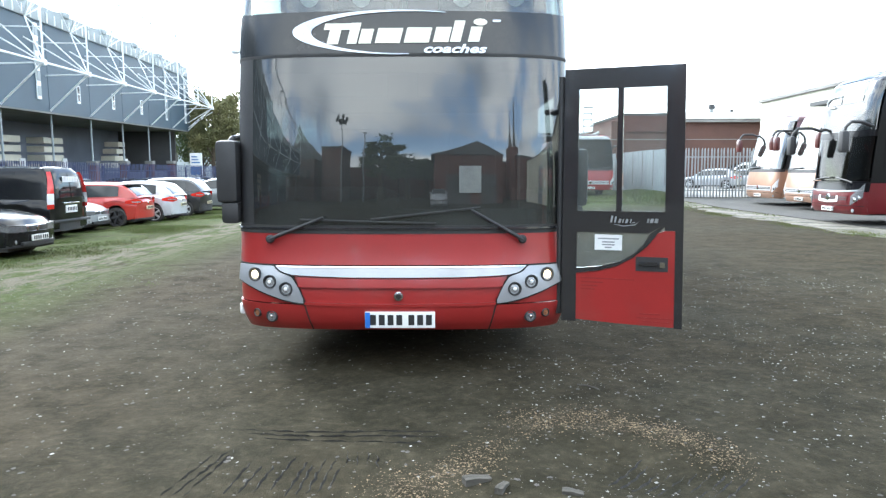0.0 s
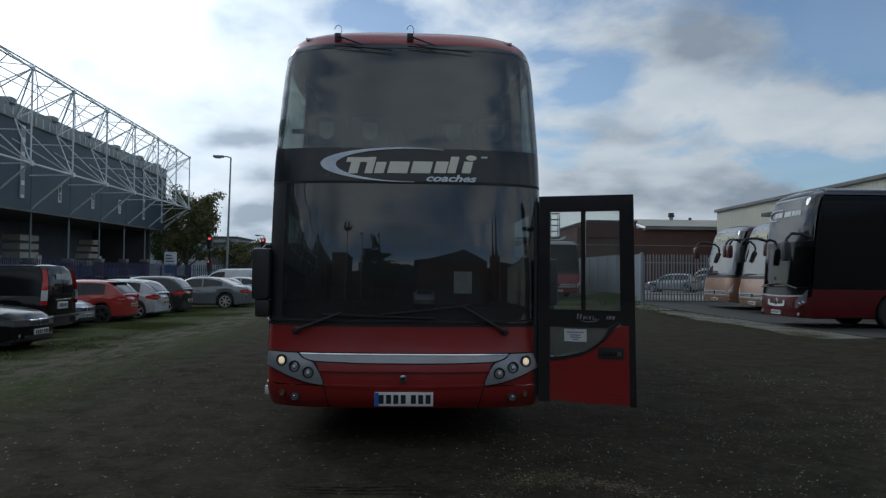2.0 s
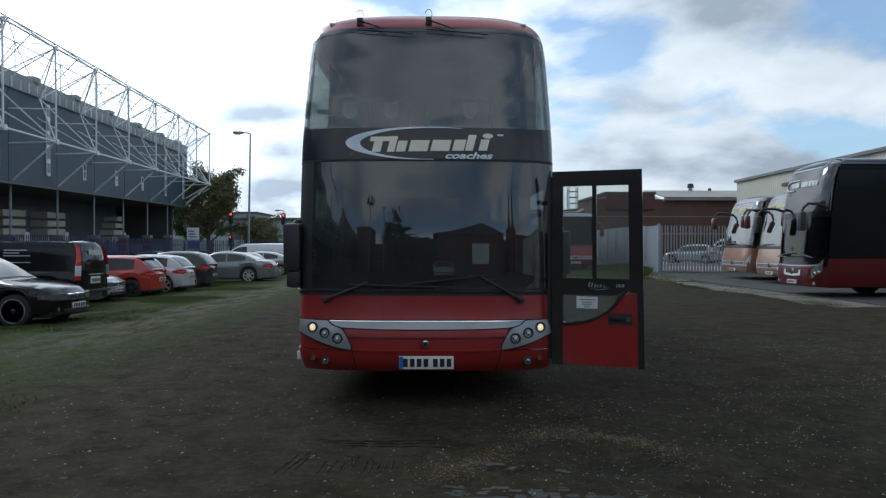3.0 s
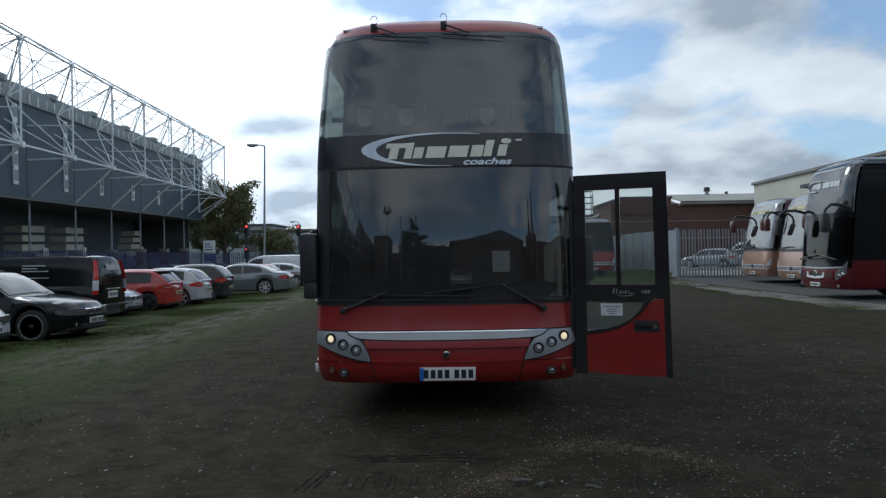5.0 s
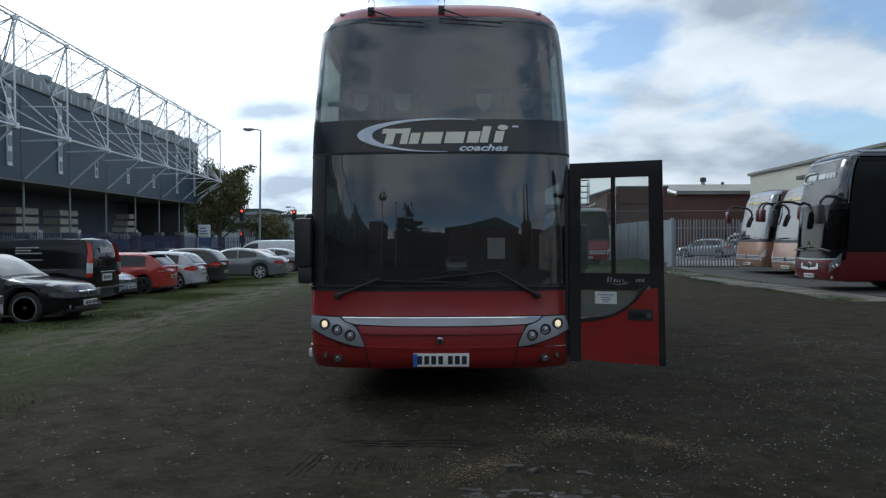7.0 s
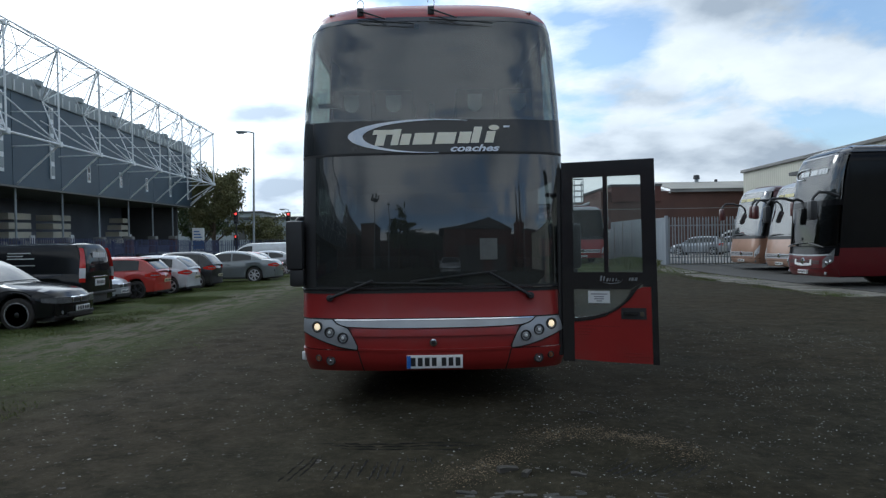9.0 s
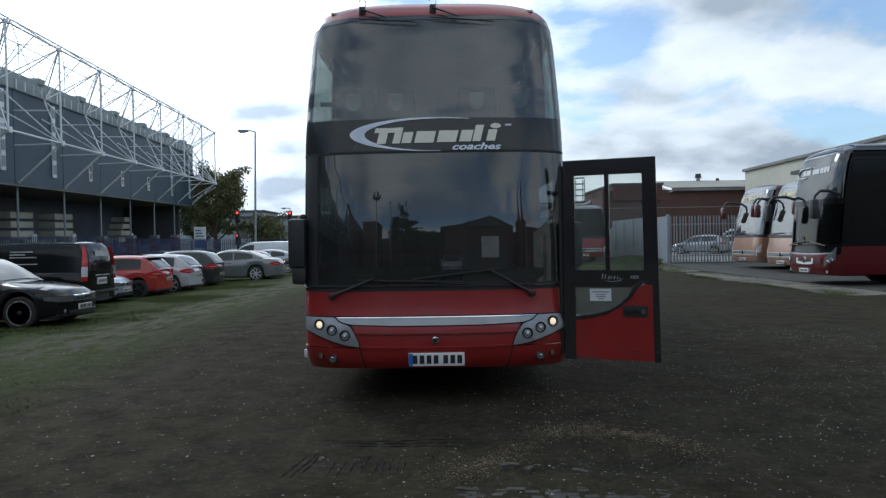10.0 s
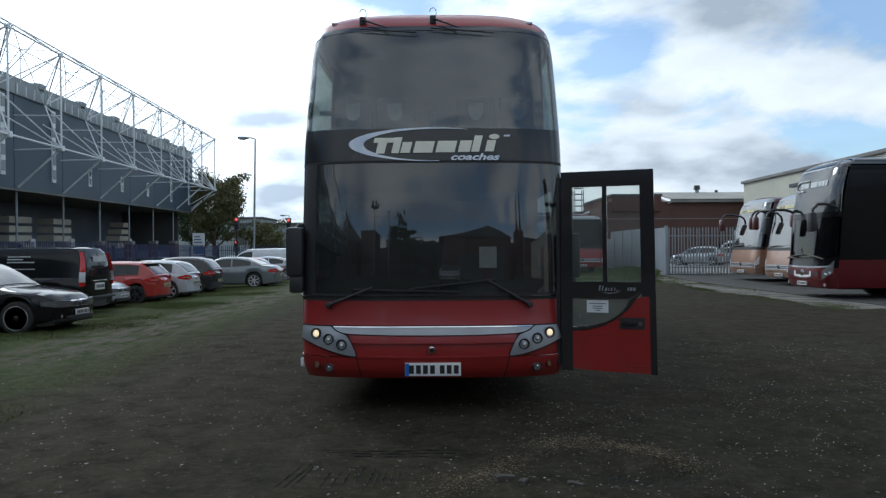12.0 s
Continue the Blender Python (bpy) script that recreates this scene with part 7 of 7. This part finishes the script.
# ---- trees ----
def tree(x, y, h, crown_r, leaf, seed, label, leaves=5200, base=0.28, squash=0.85, leaf_size=0.22, name="tree"):
    rnd = random.Random(seed)
    t = thing(name, label, "tree" if name == "tree" else "bush", pose(x, y, gz(x, y)))
    bm = bmesh.new()
    r0 = 0.028 * h + 0.05
    fork = h * base
    tube_pts = [(0, 0, -0.2), (0.1, 0.05, fork * 0.5), (0.0, 0.1, fork), (0.1, 0.0, h * 0.55), (0.05, 0.05, h * 0.8)]
    for k in range(4):
        rod(bm, tube_pts[k], tube_pts[k + 1], r0 * (1 - 0.2 * k), 9, r0 * (1 - 0.2 * (k + 1)))
    tips = []
    for i in range(16):
        a = rnd.uniform(0, 6.28)
        z0 = rnd.uniform(fork * 0.9, h * 0.75)
        L = crown_r * rnd.uniform(0.55, 0.95)
        p0 = Vector((0.05, 0.05, z0))
        p1 = p0 + Vector((math.cos(a) * L * 0.5, math.sin(a) * L * 0.5, L * 0.45))
        p2 = p1 + Vector((math.cos(a + rnd.uniform(-.5, .5)) * L * 0.5, math.sin(a) * L * 0.5, L * rnd.uniform(0.1, 0.5)))
        rod(bm, p0, p1, r0 * 0.34, 6, r0 * 0.2)
        rod(bm, p1, p2, r0 * 0.2, 5, r0 * 0.06)
        tips += [p1, p2, (p1 + p2) / 2]
    part("trunk", bm, M_BARK, t)
    verts, faces = [], []
    cz = h * 0.62
    clumps = []
    while len(clumps) < 60:
        d = Vector((rnd.gauss(0, 1), rnd.gauss(0, 1), rnd.gauss(0, 1))).normalized() * rnd.uniform(0.45, 1.0) ** 0.6
        c = Vector((d.x * crown_r, d.y * crown_r, cz + d.z * (h - cz) * squash * (1.0 if d.z > 0 else 0.75)))
        clumps.append((c, rnd.uniform(0.16, 0.34) * crown_r))
    clumps += [(p, 0.2 * crown_r) for p in tips]
    for i in range(leaves):
        c, r = clumps[rnd.randrange(len(clumps))]
        d = Vector((rnd.gauss(0, 1), rnd.gauss(0, 1), rnd.gauss(0, 0.8))) * r * 0.5
        p = c + d
        q = Euler((rnd.uniform(0, 6.3), rnd.uniform(0, 6.3), rnd.uniform(0, 6.3))).to_matrix()
        s = leaf_size * rnd.uniform(0.6, 1.3)
        k = len(verts)
        for v in ((-s, 0, 0), (0, -s * 0.5, s * 0.12), (s, 0, 0), (0, s * 0.5, s * 0.12)):
            verts.append(tuple(p + q @ Vector(v)))
        faces.append((k, k + 1, k + 2, k + 3))
    me = bpy.data.meshes.new("crown")
    me.from_pydata(verts, [], faces)
    me.materials.append(leaf)
    ob = new("crown", me)
    ob.parent = t
    return t


tree(-25.3, 71.5, 11.4, 3.2, M_LEAF_AUT, 3, "broad dark green tree turning brown in autumn", 16000, 0.2, 0.85, 0.15)
tree(-29.5, 80.0, 11.5, 4.0, M_LEAF, 5, "dark green tree beside the stand", 9000, 0.2, 0.85, 0.17)
tree(-20.2, 74.0, 4.9, 2.6, M_LEAF_AUT, 8, "rounded green bush beyond the railings", 4500, 0.08, 0.9, 0.16, "bush")
tree(-14.0, 80.0, 4.2, 2.6, M_LEAF_AUT, 9, "rounded green bush beyond the road", 3500, 0.08, 0.9, 0.16, "bush")


def skyline():
    """Low far buildings along the horizon past the road."""
    for x, y, w, d, h, label in ((-24, 110, 22, 12, 6.0, "long grey flat-roofed building far off"), (-4, 130, 26, 12, 5.2, "low pale building far off"), (-60, 150, 40, 14, 9, "far grey block beyond the trees"), (20, 120, 40, 14, 8, "far brown industrial block")):
        b = thing("far_building", label, "building")
        part("wall", bbox(x - w / 2, x + w / 2, y, y + d, 0, h), M_BRICK if "brown" in label else M_CLAD_LT, b)
        part("roof", bbox(x - w / 2 - 0.4, x + w / 2 + 0.4, y - 0.4, y + d + 0.4, h, h + 0.4), M_CONC_DK, b)
        n = int(w / 3)
        for k in range(n):
            part("window", bbox(x - w / 2 + 1 + k * 3, x - w / 2 + 2.6 + k * 3, y - 0.06, y + 0.02, h * 0.45, h * 0.8), M_CARGLASS, b)


skyline()


# ---- behind the camera: what the windscreen mirrors ----
def gable_roof(parent, x0, x1, y0, y1, z0, z1):
    xm = (x0 + x1) / 2
    bm = bmesh.new()
    vs = [bm.verts.new(p) for p in ((x0, y0, z0), (x1, y0, z0), (x1, y1, z0), (x0, y1, z0), (xm, y0, z1), (xm, y1, z1))]
    for f in ((0, 1, 4), (2, 3, 5), (0, 4, 5, 3), (1, 2, 5, 4), (0, 3, 2, 1)):
        bm.faces.new([vs[i] for i in f])
    part("roof", bm, M_CONC_DK, parent, smooth=False)


def behind():
    m = thing("floodlight_mast", "tall floodlight mast with a ring of lamps", "mast", pose(-10.6, -42, 0))
    part("mast", rod(bmesh.new(), (0, 0, 0), (0, 0, 16.0), 0.20, 12, 0.10), M_STEEL_G, m)
    part("head_frame", lathe(bmesh.new(), [(0.75, 15.85), (0.8, 15.9), (0.75, 15.95)], 20, "z"), M_STEEL_G, m)
    for k in range(6):
        a = radians(60 * k)
        part("floodlight", bbox(-0.2, 0.2, -0.2, 0.2, -0.2, 0.2, 0.05), M_BLACK_PL, m, m=pose(1.05 * math.cos(a), 1.05 * math.sin(a), 16.1, 0, 0, 60 * k))
    h = thing("gabled_house", "dark red-brick gabled building across the yard", "building", pose(-22.2, -46, 0))
    part("wall", bbox(-5.5, 5.5, -6, 6, 0, 9.0), M_BRICK_DK, h)
    gable_roof(h, -5.9, 5.9, -6.4, 6.4, 8.9, 15.6)
    for k in range(4):
        part("window", bbox(-4.6 + 2.5 * k, -3.3 + 2.5 * k, 5.98, 6.04, 3.4, 5.6), M_CARGLASS, h)
    r = thing("brick_block", "red-brick flat-roofed block across the yard", "building", pose(-13.4, -47, 0))
    part("wall", bbox(-2.2, 2.6, -4, 4, 0, 12.4), M_BRICK, r)
    part("parapet", bbox(-2.4, 2.8, -4.2, 4.2, 12.4, 12.9), M_CONC_DK, r)
    w = thing("gabled_shed", "broad dark shed with a low gable across the yard", "building", pose(7.7, -44, 0))
    part("wall", bbox(-7.0, 7.0, -8, 8, 0, 9.0), M_BRICK_DK, w)
    gable_roof(w, -7.5, 7.5, -8, 8.4, 8.9, 11.9)
    for k in range(2):
        part("roller_door", bbox(-5.6 + 6.4 * k, -1.4 + 6.4 * k, 7.98, 8.04, 0, 4.2), M_CONC_DK, w)
    c = thing("church_tower", "dark stone church tower with two slender spires", "tower", pose(25.6, -50, 0))
    part("tower", bbox(-2.8, 2.8, -2.4, 2.4, 0, 14.5, 0.1), M_BRICK_DK, c)
    for x, hh in ((-1.3, 20.5), (1.3, 22.5)):
        part("spire", rod(bmesh.new(), (x, 0, 14.4), (x, 0, hh), 1.1, 8, 0.04), M_CONC_DK, c)
    p = thing("lamp_column", "plain tall lamp column across the yard", "lamp", pose(-6.9, -42, 0))
    part("column", rod(bmesh.new(), (0, 0, 0), (0, 0, 15.2), 0.13, 10, 0.08), M_STEEL_G, p)
    part("lantern", bbox(-0.35, 0.35, -0.12, 0.12, 15.1, 15.25, 0.04), M_STEEL_G, p)
    tree(-5.2, -46, 15.6, 2.6, M_LEAF, 27, "tall dark leafy tree across the yard", 9000, 0.2, 1.1, 0.3)
    tree(-2.6, -49, 12.0, 3.0, M_LEAF, 24, "dark rounded tree across the yard", 4000)
    tree(-0.4, -52, 10.5, 3.2, M_LEAF, 23, "dark spreading tree across the yard", 3500)
    lw = thing("low_sheds", "row of low dark sheds closing the yard", "building", pose(-4, -58, 0))
    for k in range(8):
        hk = 8.0 + 1.1 * ((k * 5) % 3)
        part("shed_front", bbox(-36 + 9 * k, -27.2 + 9 * k, -3, 0, 0, hk), M_BRICK_DK, lw)
        part("shed_roof", bbox(-36.2 + 9 * k, -27.0 + 9 * k, -3.2, 0.2, hk, hk + 0.3), M_CONC_DK, lw)
    for x in (-30, 33):
        b = thing("brick_terrace", "plain brick terrace closing the yard", "building", pose(x, -50, 0))
        part("wall", bbox(-7, 7, -5, 5, 0, 10.5), M_BRICK_DK, b)
        part("roof", bbox(-7.3, 7.3, -5.3, 5.3, 10.5, 11.3, 0.2), M_CONC_DK, b)


behind()

# ---- ground litter: stones, chips, grass, tyre prints ----
def scatter(name, mtl, label, category, count, place, size, seed, flat=0.55):
    rnd = random.Random(seed)
    verts, faces = [], []
    base = [Vector(v) for v in ((1, 0, 0), (0.3, 0.9, 0), (-0.8, 0.55, 0), (-0.75, -0.6, 0), (0.35, -0.95, 0), (0.15, 0.05, 0.8), (-0.1, 0, -0.5))]
    tri = ((0, 1, 5), (1, 2, 5), (2, 3, 5), (3, 4, 5), (4, 0, 5), (1, 0, 6), (2, 1, 6), (3, 2, 6), (4, 3, 6), (0, 4, 6))
    for i in range(count):
        x, y = place(rnd)
        s = size[0] + (size[1] - size[0]) * rnd.random() ** 3
        q = Matrix.Rotation(rnd.uniform(0, 6.3), 3, "Z")
        sx, sy = rnd.uniform(0.7, 1.4), rnd.uniform(0.6, 1.1)
        z = gz(x, y) + 0.030 * noise.noise((x * 0.45, y * 0.45, 0.3)) + 0.014 * noise.noise((x * 1.7, y * 1.7, 5.1)) + 0.006 * noise.noise((x * 4.2, y * 4.2, 9.1)) + 0.002
        d = math.hypot((x - 1.35) / 0.5, (y + 1.65) / 0.34)
        z += 0.02 * math.exp(-(d - 1.35) ** 2 * 5) - 0.045 * math.exp(-d * d * 1.4)
        k = len(verts)
        for b in base:
            w = q @ Vector((b.x * sx * s, b.y * sy * s, b.z * s * flat * rnd.uniform(0.7, 1.2)))
            verts.append((x + w.x, y + w.y, z + w.z))
        faces += [(k + a, k + b, k + c) for a, b, c in tri]
    me = bpy.data.meshes.new(name)
    me.from_pydata(verts, [], faces)
    me.materials.append(mtl)
    return tagged(new(name, me), label, category, kind="stuff")


def yard_spot(r):
    d = r.random() ** 0.6 * 13
    a = r.uniform(-1.15, 1.15)
    return 0.1 + d * math.sin(a) * 1.0, -6.2 + d * math.cos(a)


def gravel_spot(r):
    """Denser small stones on the side of the open door."""
    while True:
        x, y = r.uniform(0.6, 7.5), r.uniform(-3.5, 5.0)
        if noise.noise((x * 0.9, y * 0.9, 4.4)) + 0.5 * noise.noise((x * 2.7, y * 2.7, 1.2)) > r.uniform(-0.35, 0.6) + 0.05 * max(0, x - 3):
            return x, y


def chip_spot(r):
    t = r.random()
    x = curve_pts([(0, 0.72), (0.3, 1.18), (0.6, 1.55), (0.8, 1.76), (1, 1.90)], t)
    y = curve_pts([(0, -0.92), (0.3, -0.84), (0.6, -1.04), (0.8, -1.18), (1, -1.58)], t)
    return x + r.gauss(0, 0.07), y + r.gauss(0, 0.10) - 0.20 * r.random() ** 2


def chip_spot2(r):
    t = r.random()
    return 0.02 + 0.62 * t + r.gauss(0, 0.09), -1.86 + 0.55 * t * t + r.gauss(0, 0.11)


scatter("gravel", M_STONE, "small pale stones strewn over the earth", "gravel", 3800, yard_spot, (0.002, 0.013), 11)
scatter("gravel", M_STONE, "drift of fine pale gravel on the earth", "gravel", 5000, gravel_spot, (0.002, 0.010), 15)
scatter("gravel", mat("dark_stones", (0.11, 0.10, 0.09), 0.9, 0, (0.06, 0.055, 0.05), 3, 60, 0.3), "dark grit and small clods on the earth", "gravel", 9000, yard_spot, (0.004, 0.018), 12)
scatter("wood_chip_litter", M_CHIP, "curved streak of pale wood chips and grit", "litter", 4300, chip_spot, (0.0015, 0.0075), 13, 0.4)
scatter("wood_chip_litter", M_CHIP, "loose patch of pale wood chips", "litter", 2200, chip_spot2, (0.0015, 0.0075), 14, 0.4)


def tyre_prints():
    """Groups of long low ridges in place of tyre grooves; the grooves' shade is in their dark colour."""
    rnd = random.Random(41)
    verts, faces = [], []

    def ground_z(x, y):
        d = math.hypot((x - 1.35) / 0.5, (y + 1.65) / 0.34)
        return gz(x, y) + 0.030 * noise.noise((x * 0.45, y * 0.45, 0.3)) + 0.014 * noise.noise((x * 1.7, y * 1.7, 5.1)) - 0.045 * math.exp(-d * d * 1.4) + 0.02 * math.exp(-(d - 1.35) ** 2 * 5)
    # first line from its foot to its head, the step to the next line, and how many
    for xa, ya, xb, yb, sx, sy, n, w in ((-1.01, -1.94, -0.93, -1.39, 0.055, 0.0, 3, 0.008), (-0.72, -1.92, -0.69, -1.51, 0.07, 0.015, 4, 0.010), (-0.42, -1.94, -0.40, -1.55, 0.048, 0.02, 5, 0.010), (-0.18, -1.57, -0.20, -1.36, 0.055, -0.01, 4, 0.007), (-0.95, -1.10, 0.30, -1.14, 0.12, -0.055, 3, 0.0035), (1.16, -1.74, 1.40, -1.46, 0.052, -0.03, 10, 0.011)):
        for i in range(n):
            L = math.hypot(xb - xa, yb - ya) * rnd.uniform(0.75, 1.1)
            m = max(8, int(L / 0.03))
            turn = math.atan2(yb - ya, xb - xa) + rnd.uniform(-0.04, 0.04)
            cx, cy = math.cos(turn), math.sin(turn)
            k = len(verts)
            broken = rnd.uniform(0, 6)
            for j in range(m + 1):
                u = L * j / m
                wob = 0.004 * math.sin(j * 1.7 + i) + 0.003 * rnd.uniform(-1, 1)
                hh = (0.008 + 0.004 * rnd.random()) * (0.35 + 0.65 * (math.sin(j * 0.9 + broken) > -0.4)) * math.sin(math.pi * (j + 0.6) / (m + 1.2)) ** 0.5
                for dv, dz in ((-w, -0.006), (0.0, hh), (w, -0.006)):
                    x = xa + i * sx + cx * u - cy * (dv + wob)
                    y = ya + i * sy + cy * u + cx * (dv + wob)
                    verts.append((x, y, ground_z(x, y) + dz))
            for j in range(m):
                for c in range(2):
                    p = k + j * 3 + c
                    faces.append((p, p + 3, p + 4, p + 1))
    me = bpy.data.meshes.new("tyre_print")
    me.from_pydata(verts, [], faces)
    me.materials.append(M_TREAD_SHADE)
    tagged(new("tyre_print", me), "dark low ridges standing in for shaded tyre tread grooves", "tyre print", kind="stuff")


tyre_prints()


def grass(name, label, count, place, h, seed):
    rnd = random.Random(seed)
    verts, faces = [], []
    for i in range(count):
        x, y = place(rnd)
        z = gz(x, y) - 0.01 + 0.030 * noise.noise((x * 0.45, y * 0.45, 0.3)) * smoothstep(-max(abs(x), abs(y + 2)), -30, -8)
        a = rnd.uniform(0, 6.3)
        hh = h * rnd.uniform(0.4, 1.2)
        w = 0.006 + 0.012 * hh / 0.1 * 0.5
        dx, dy = math.cos(a) * w, math.sin(a) * w
        bx, by = rnd.gauss(0, hh * 0.4), rnd.gauss(0, hh * 0.4)
        k = len(verts)
        verts += [(x - dx, y - dy, z), (x + dx, y + dy, z), (x + bx, y + by, z + hh)]
        faces.append((k, k + 1, k + 2))
    me = bpy.data.meshes.new(name)
    me.from_pydata(verts, [], faces)
    me.materials.append(M_GRASS)
    return tagged(new(name, me), label, "grass", kind="stuff")


def verge_spot(r):
    while True:
        x, y = r.uniform(-11, -3.6), r.uniform(-1, 36)
        n = noise.noise((x * 0.35, y * 0.35, 2.2)) + 0.5 * noise.noise((x * 1.3, y * 1.3, 7.7))
        bare = 0.45 * math.exp(-((x + 5.9) / 0.8) ** 2)
        if n - bare + 0.55 * smoothstep(-x, 4.0, 7.0) > r.uniform(0.28, 0.85):
            return x, y


def fence_spot(r):
    while True:
        x, y = r.uniform(2.5, 11.0), r.uniform(17, 33)
        if x > 10.5 - max(0, (y - 22)) * 0.9 and noise.noise((x * 0.5, y * 0.5, 3.3)) > r.uniform(-0.5, 0.3):
            return x, y


grass("grass", "short worn grass and moss beside the parked cars", 130000, verge_spot, 0.035, 31)
def strip_spot(r):
    while True:
        y = r.uniform(10, 30)
        x = 9.75 + 0.5 * noise.noise((y * 0.35, 0.4, 1.1)) + r.gauss(0, 0.22)
        if noise.noise((x * 0.9, y * 0.6, 8.3)) > r.uniform(-0.45, 0.25):
            return x, y


grass("grass", "thin line of grass along the broken concrete edge", 8000, strip_spot, 0.045, 33)
grass("grass", "rough grass along the boundary fence", 10000, fence_spot, 0.08, 32)


def weed_spot(r):
    """Against the foot of the sheet fence and its corner."""
    while True:
        y = r.uniform(26.0, 33.5)
        x = 11.0 - abs(r.gauss(0, 0.55)) - max(0, 28.4 - y) * 0.4
        if noise.noise((x * 0.8, y * 0.8, 6.1)) > r.uniform(-0.4, 0.3):
            return x, y


grass("weeds", "taller green weeds at the foot of the fence", 9000, weed_spot, 0.30, 34)


def scrap(name, label, category, x, y, turn, l, w, h, mtl):
    bm = bmesh.new()
    slab(bm, 6, 2, lambda u, v: (-l / 2 + l * u, (-w / 2 + w * v) * (1 - 0.25 * u + 0.06 * math.sin(u * 9)), h + 0.004 * math.sin(u * 5)), lambda u, v: (-l / 2 + l * u, (-w / 2 + w * v) * (1 - 0.25 * u + 0.06 * math.sin(u * 9)), -0.02))
    solo(name, bm, mtl, label, category, pose(x, y, gz(x, y) + 0.004, 2, 3, turn))


M_SCRAP = mat("weathered_wood", (0.085, 0.078, 0.065), 0.9, 0, (0.04, 0.036, 0.03), 12, 60, 0.3, stretch=(0.3, 2, 1))
scrap("wood_scrap", "broken flat piece of grey weathered wood on the earth", "scrap", 0.50, -1.78, 20, 0.14, 0.055, 0.014, M_SCRAP)
scrap("wood_scrap", "small split piece of grey wood on the earth", "scrap", 0.62, -1.86, 65, 0.11, 0.04, 0.012, M_SCRAP)
scrap("wood_scrap", "flat grey wood splinter beside wood chips", "scrap", 0.95, -1.92, -10, 0.10, 0.045, 0.010, M_SCRAP)
solo("stick", tube(bmesh.new(), [(0, 0, 0.01), (0.06, 0.012, 0.012), (0.12, 0.01, 0.01), (0.17, -0.012, 0.008)], 0.005, 6), M_SCRAP, "thin dry stick lying on the earth", "stick", pose(1.28, -0.25, gz(1.3, -0.3) + 0.004, 0, 0, -35))


def sunk_setts():
    """Remains of old paving, half buried in the earth, in broken rows."""
    t = thing("sunk_paving", "broken rows of small grey setts half buried in earth", "paving", kind="structure")
    rnd = random.Random(52)
    meshes = []
    for k in range(5):
        l, w = 0.034 + 0.008 * k, 0.020 + 0.003 * (k % 3)
        meshes.append(finish(box(bmesh.new(), -l, l, -w, w, -0.03, 0.008, 0.007), "sett", M_SETT, True))
    for row in range(8):
        y = -2.13 - 0.052 * row
        x = 0.16 + 0.05 * rnd.random() + 0.02 * (row % 2)
        while x < 1.42:
            if rnd.random() < 0.62 - 0.25 * (row < 1):
                ob = new("sett", meshes[rnd.randrange(5)])
                ob.parent = t
                yy = y + rnd.uniform(-0.008, 0.008) - 0.06 * x
                ob.matrix_basis = pose(x, yy, gz(x, yy) + 0.030 * noise.noise((x * 0.45, yy * 0.45, 0.3)) + 0.014 * noise.noise((x * 1.7, yy * 1.7, 5.1)) + rnd.uniform(-0.007, 0.003), rnd.uniform(-5, 5), rnd.uniform(-5, 5), rnd.uniform(-9, 9))
            x += rnd.uniform(0.085, 0.115)


M_SETT = mat("worn_grey_sett", (0.075, 0.072, 0.064), 0.9, 0, (0.035, 0.033, 0.029), 18, 90, 0.4, vary=0.35)
sunk_setts()
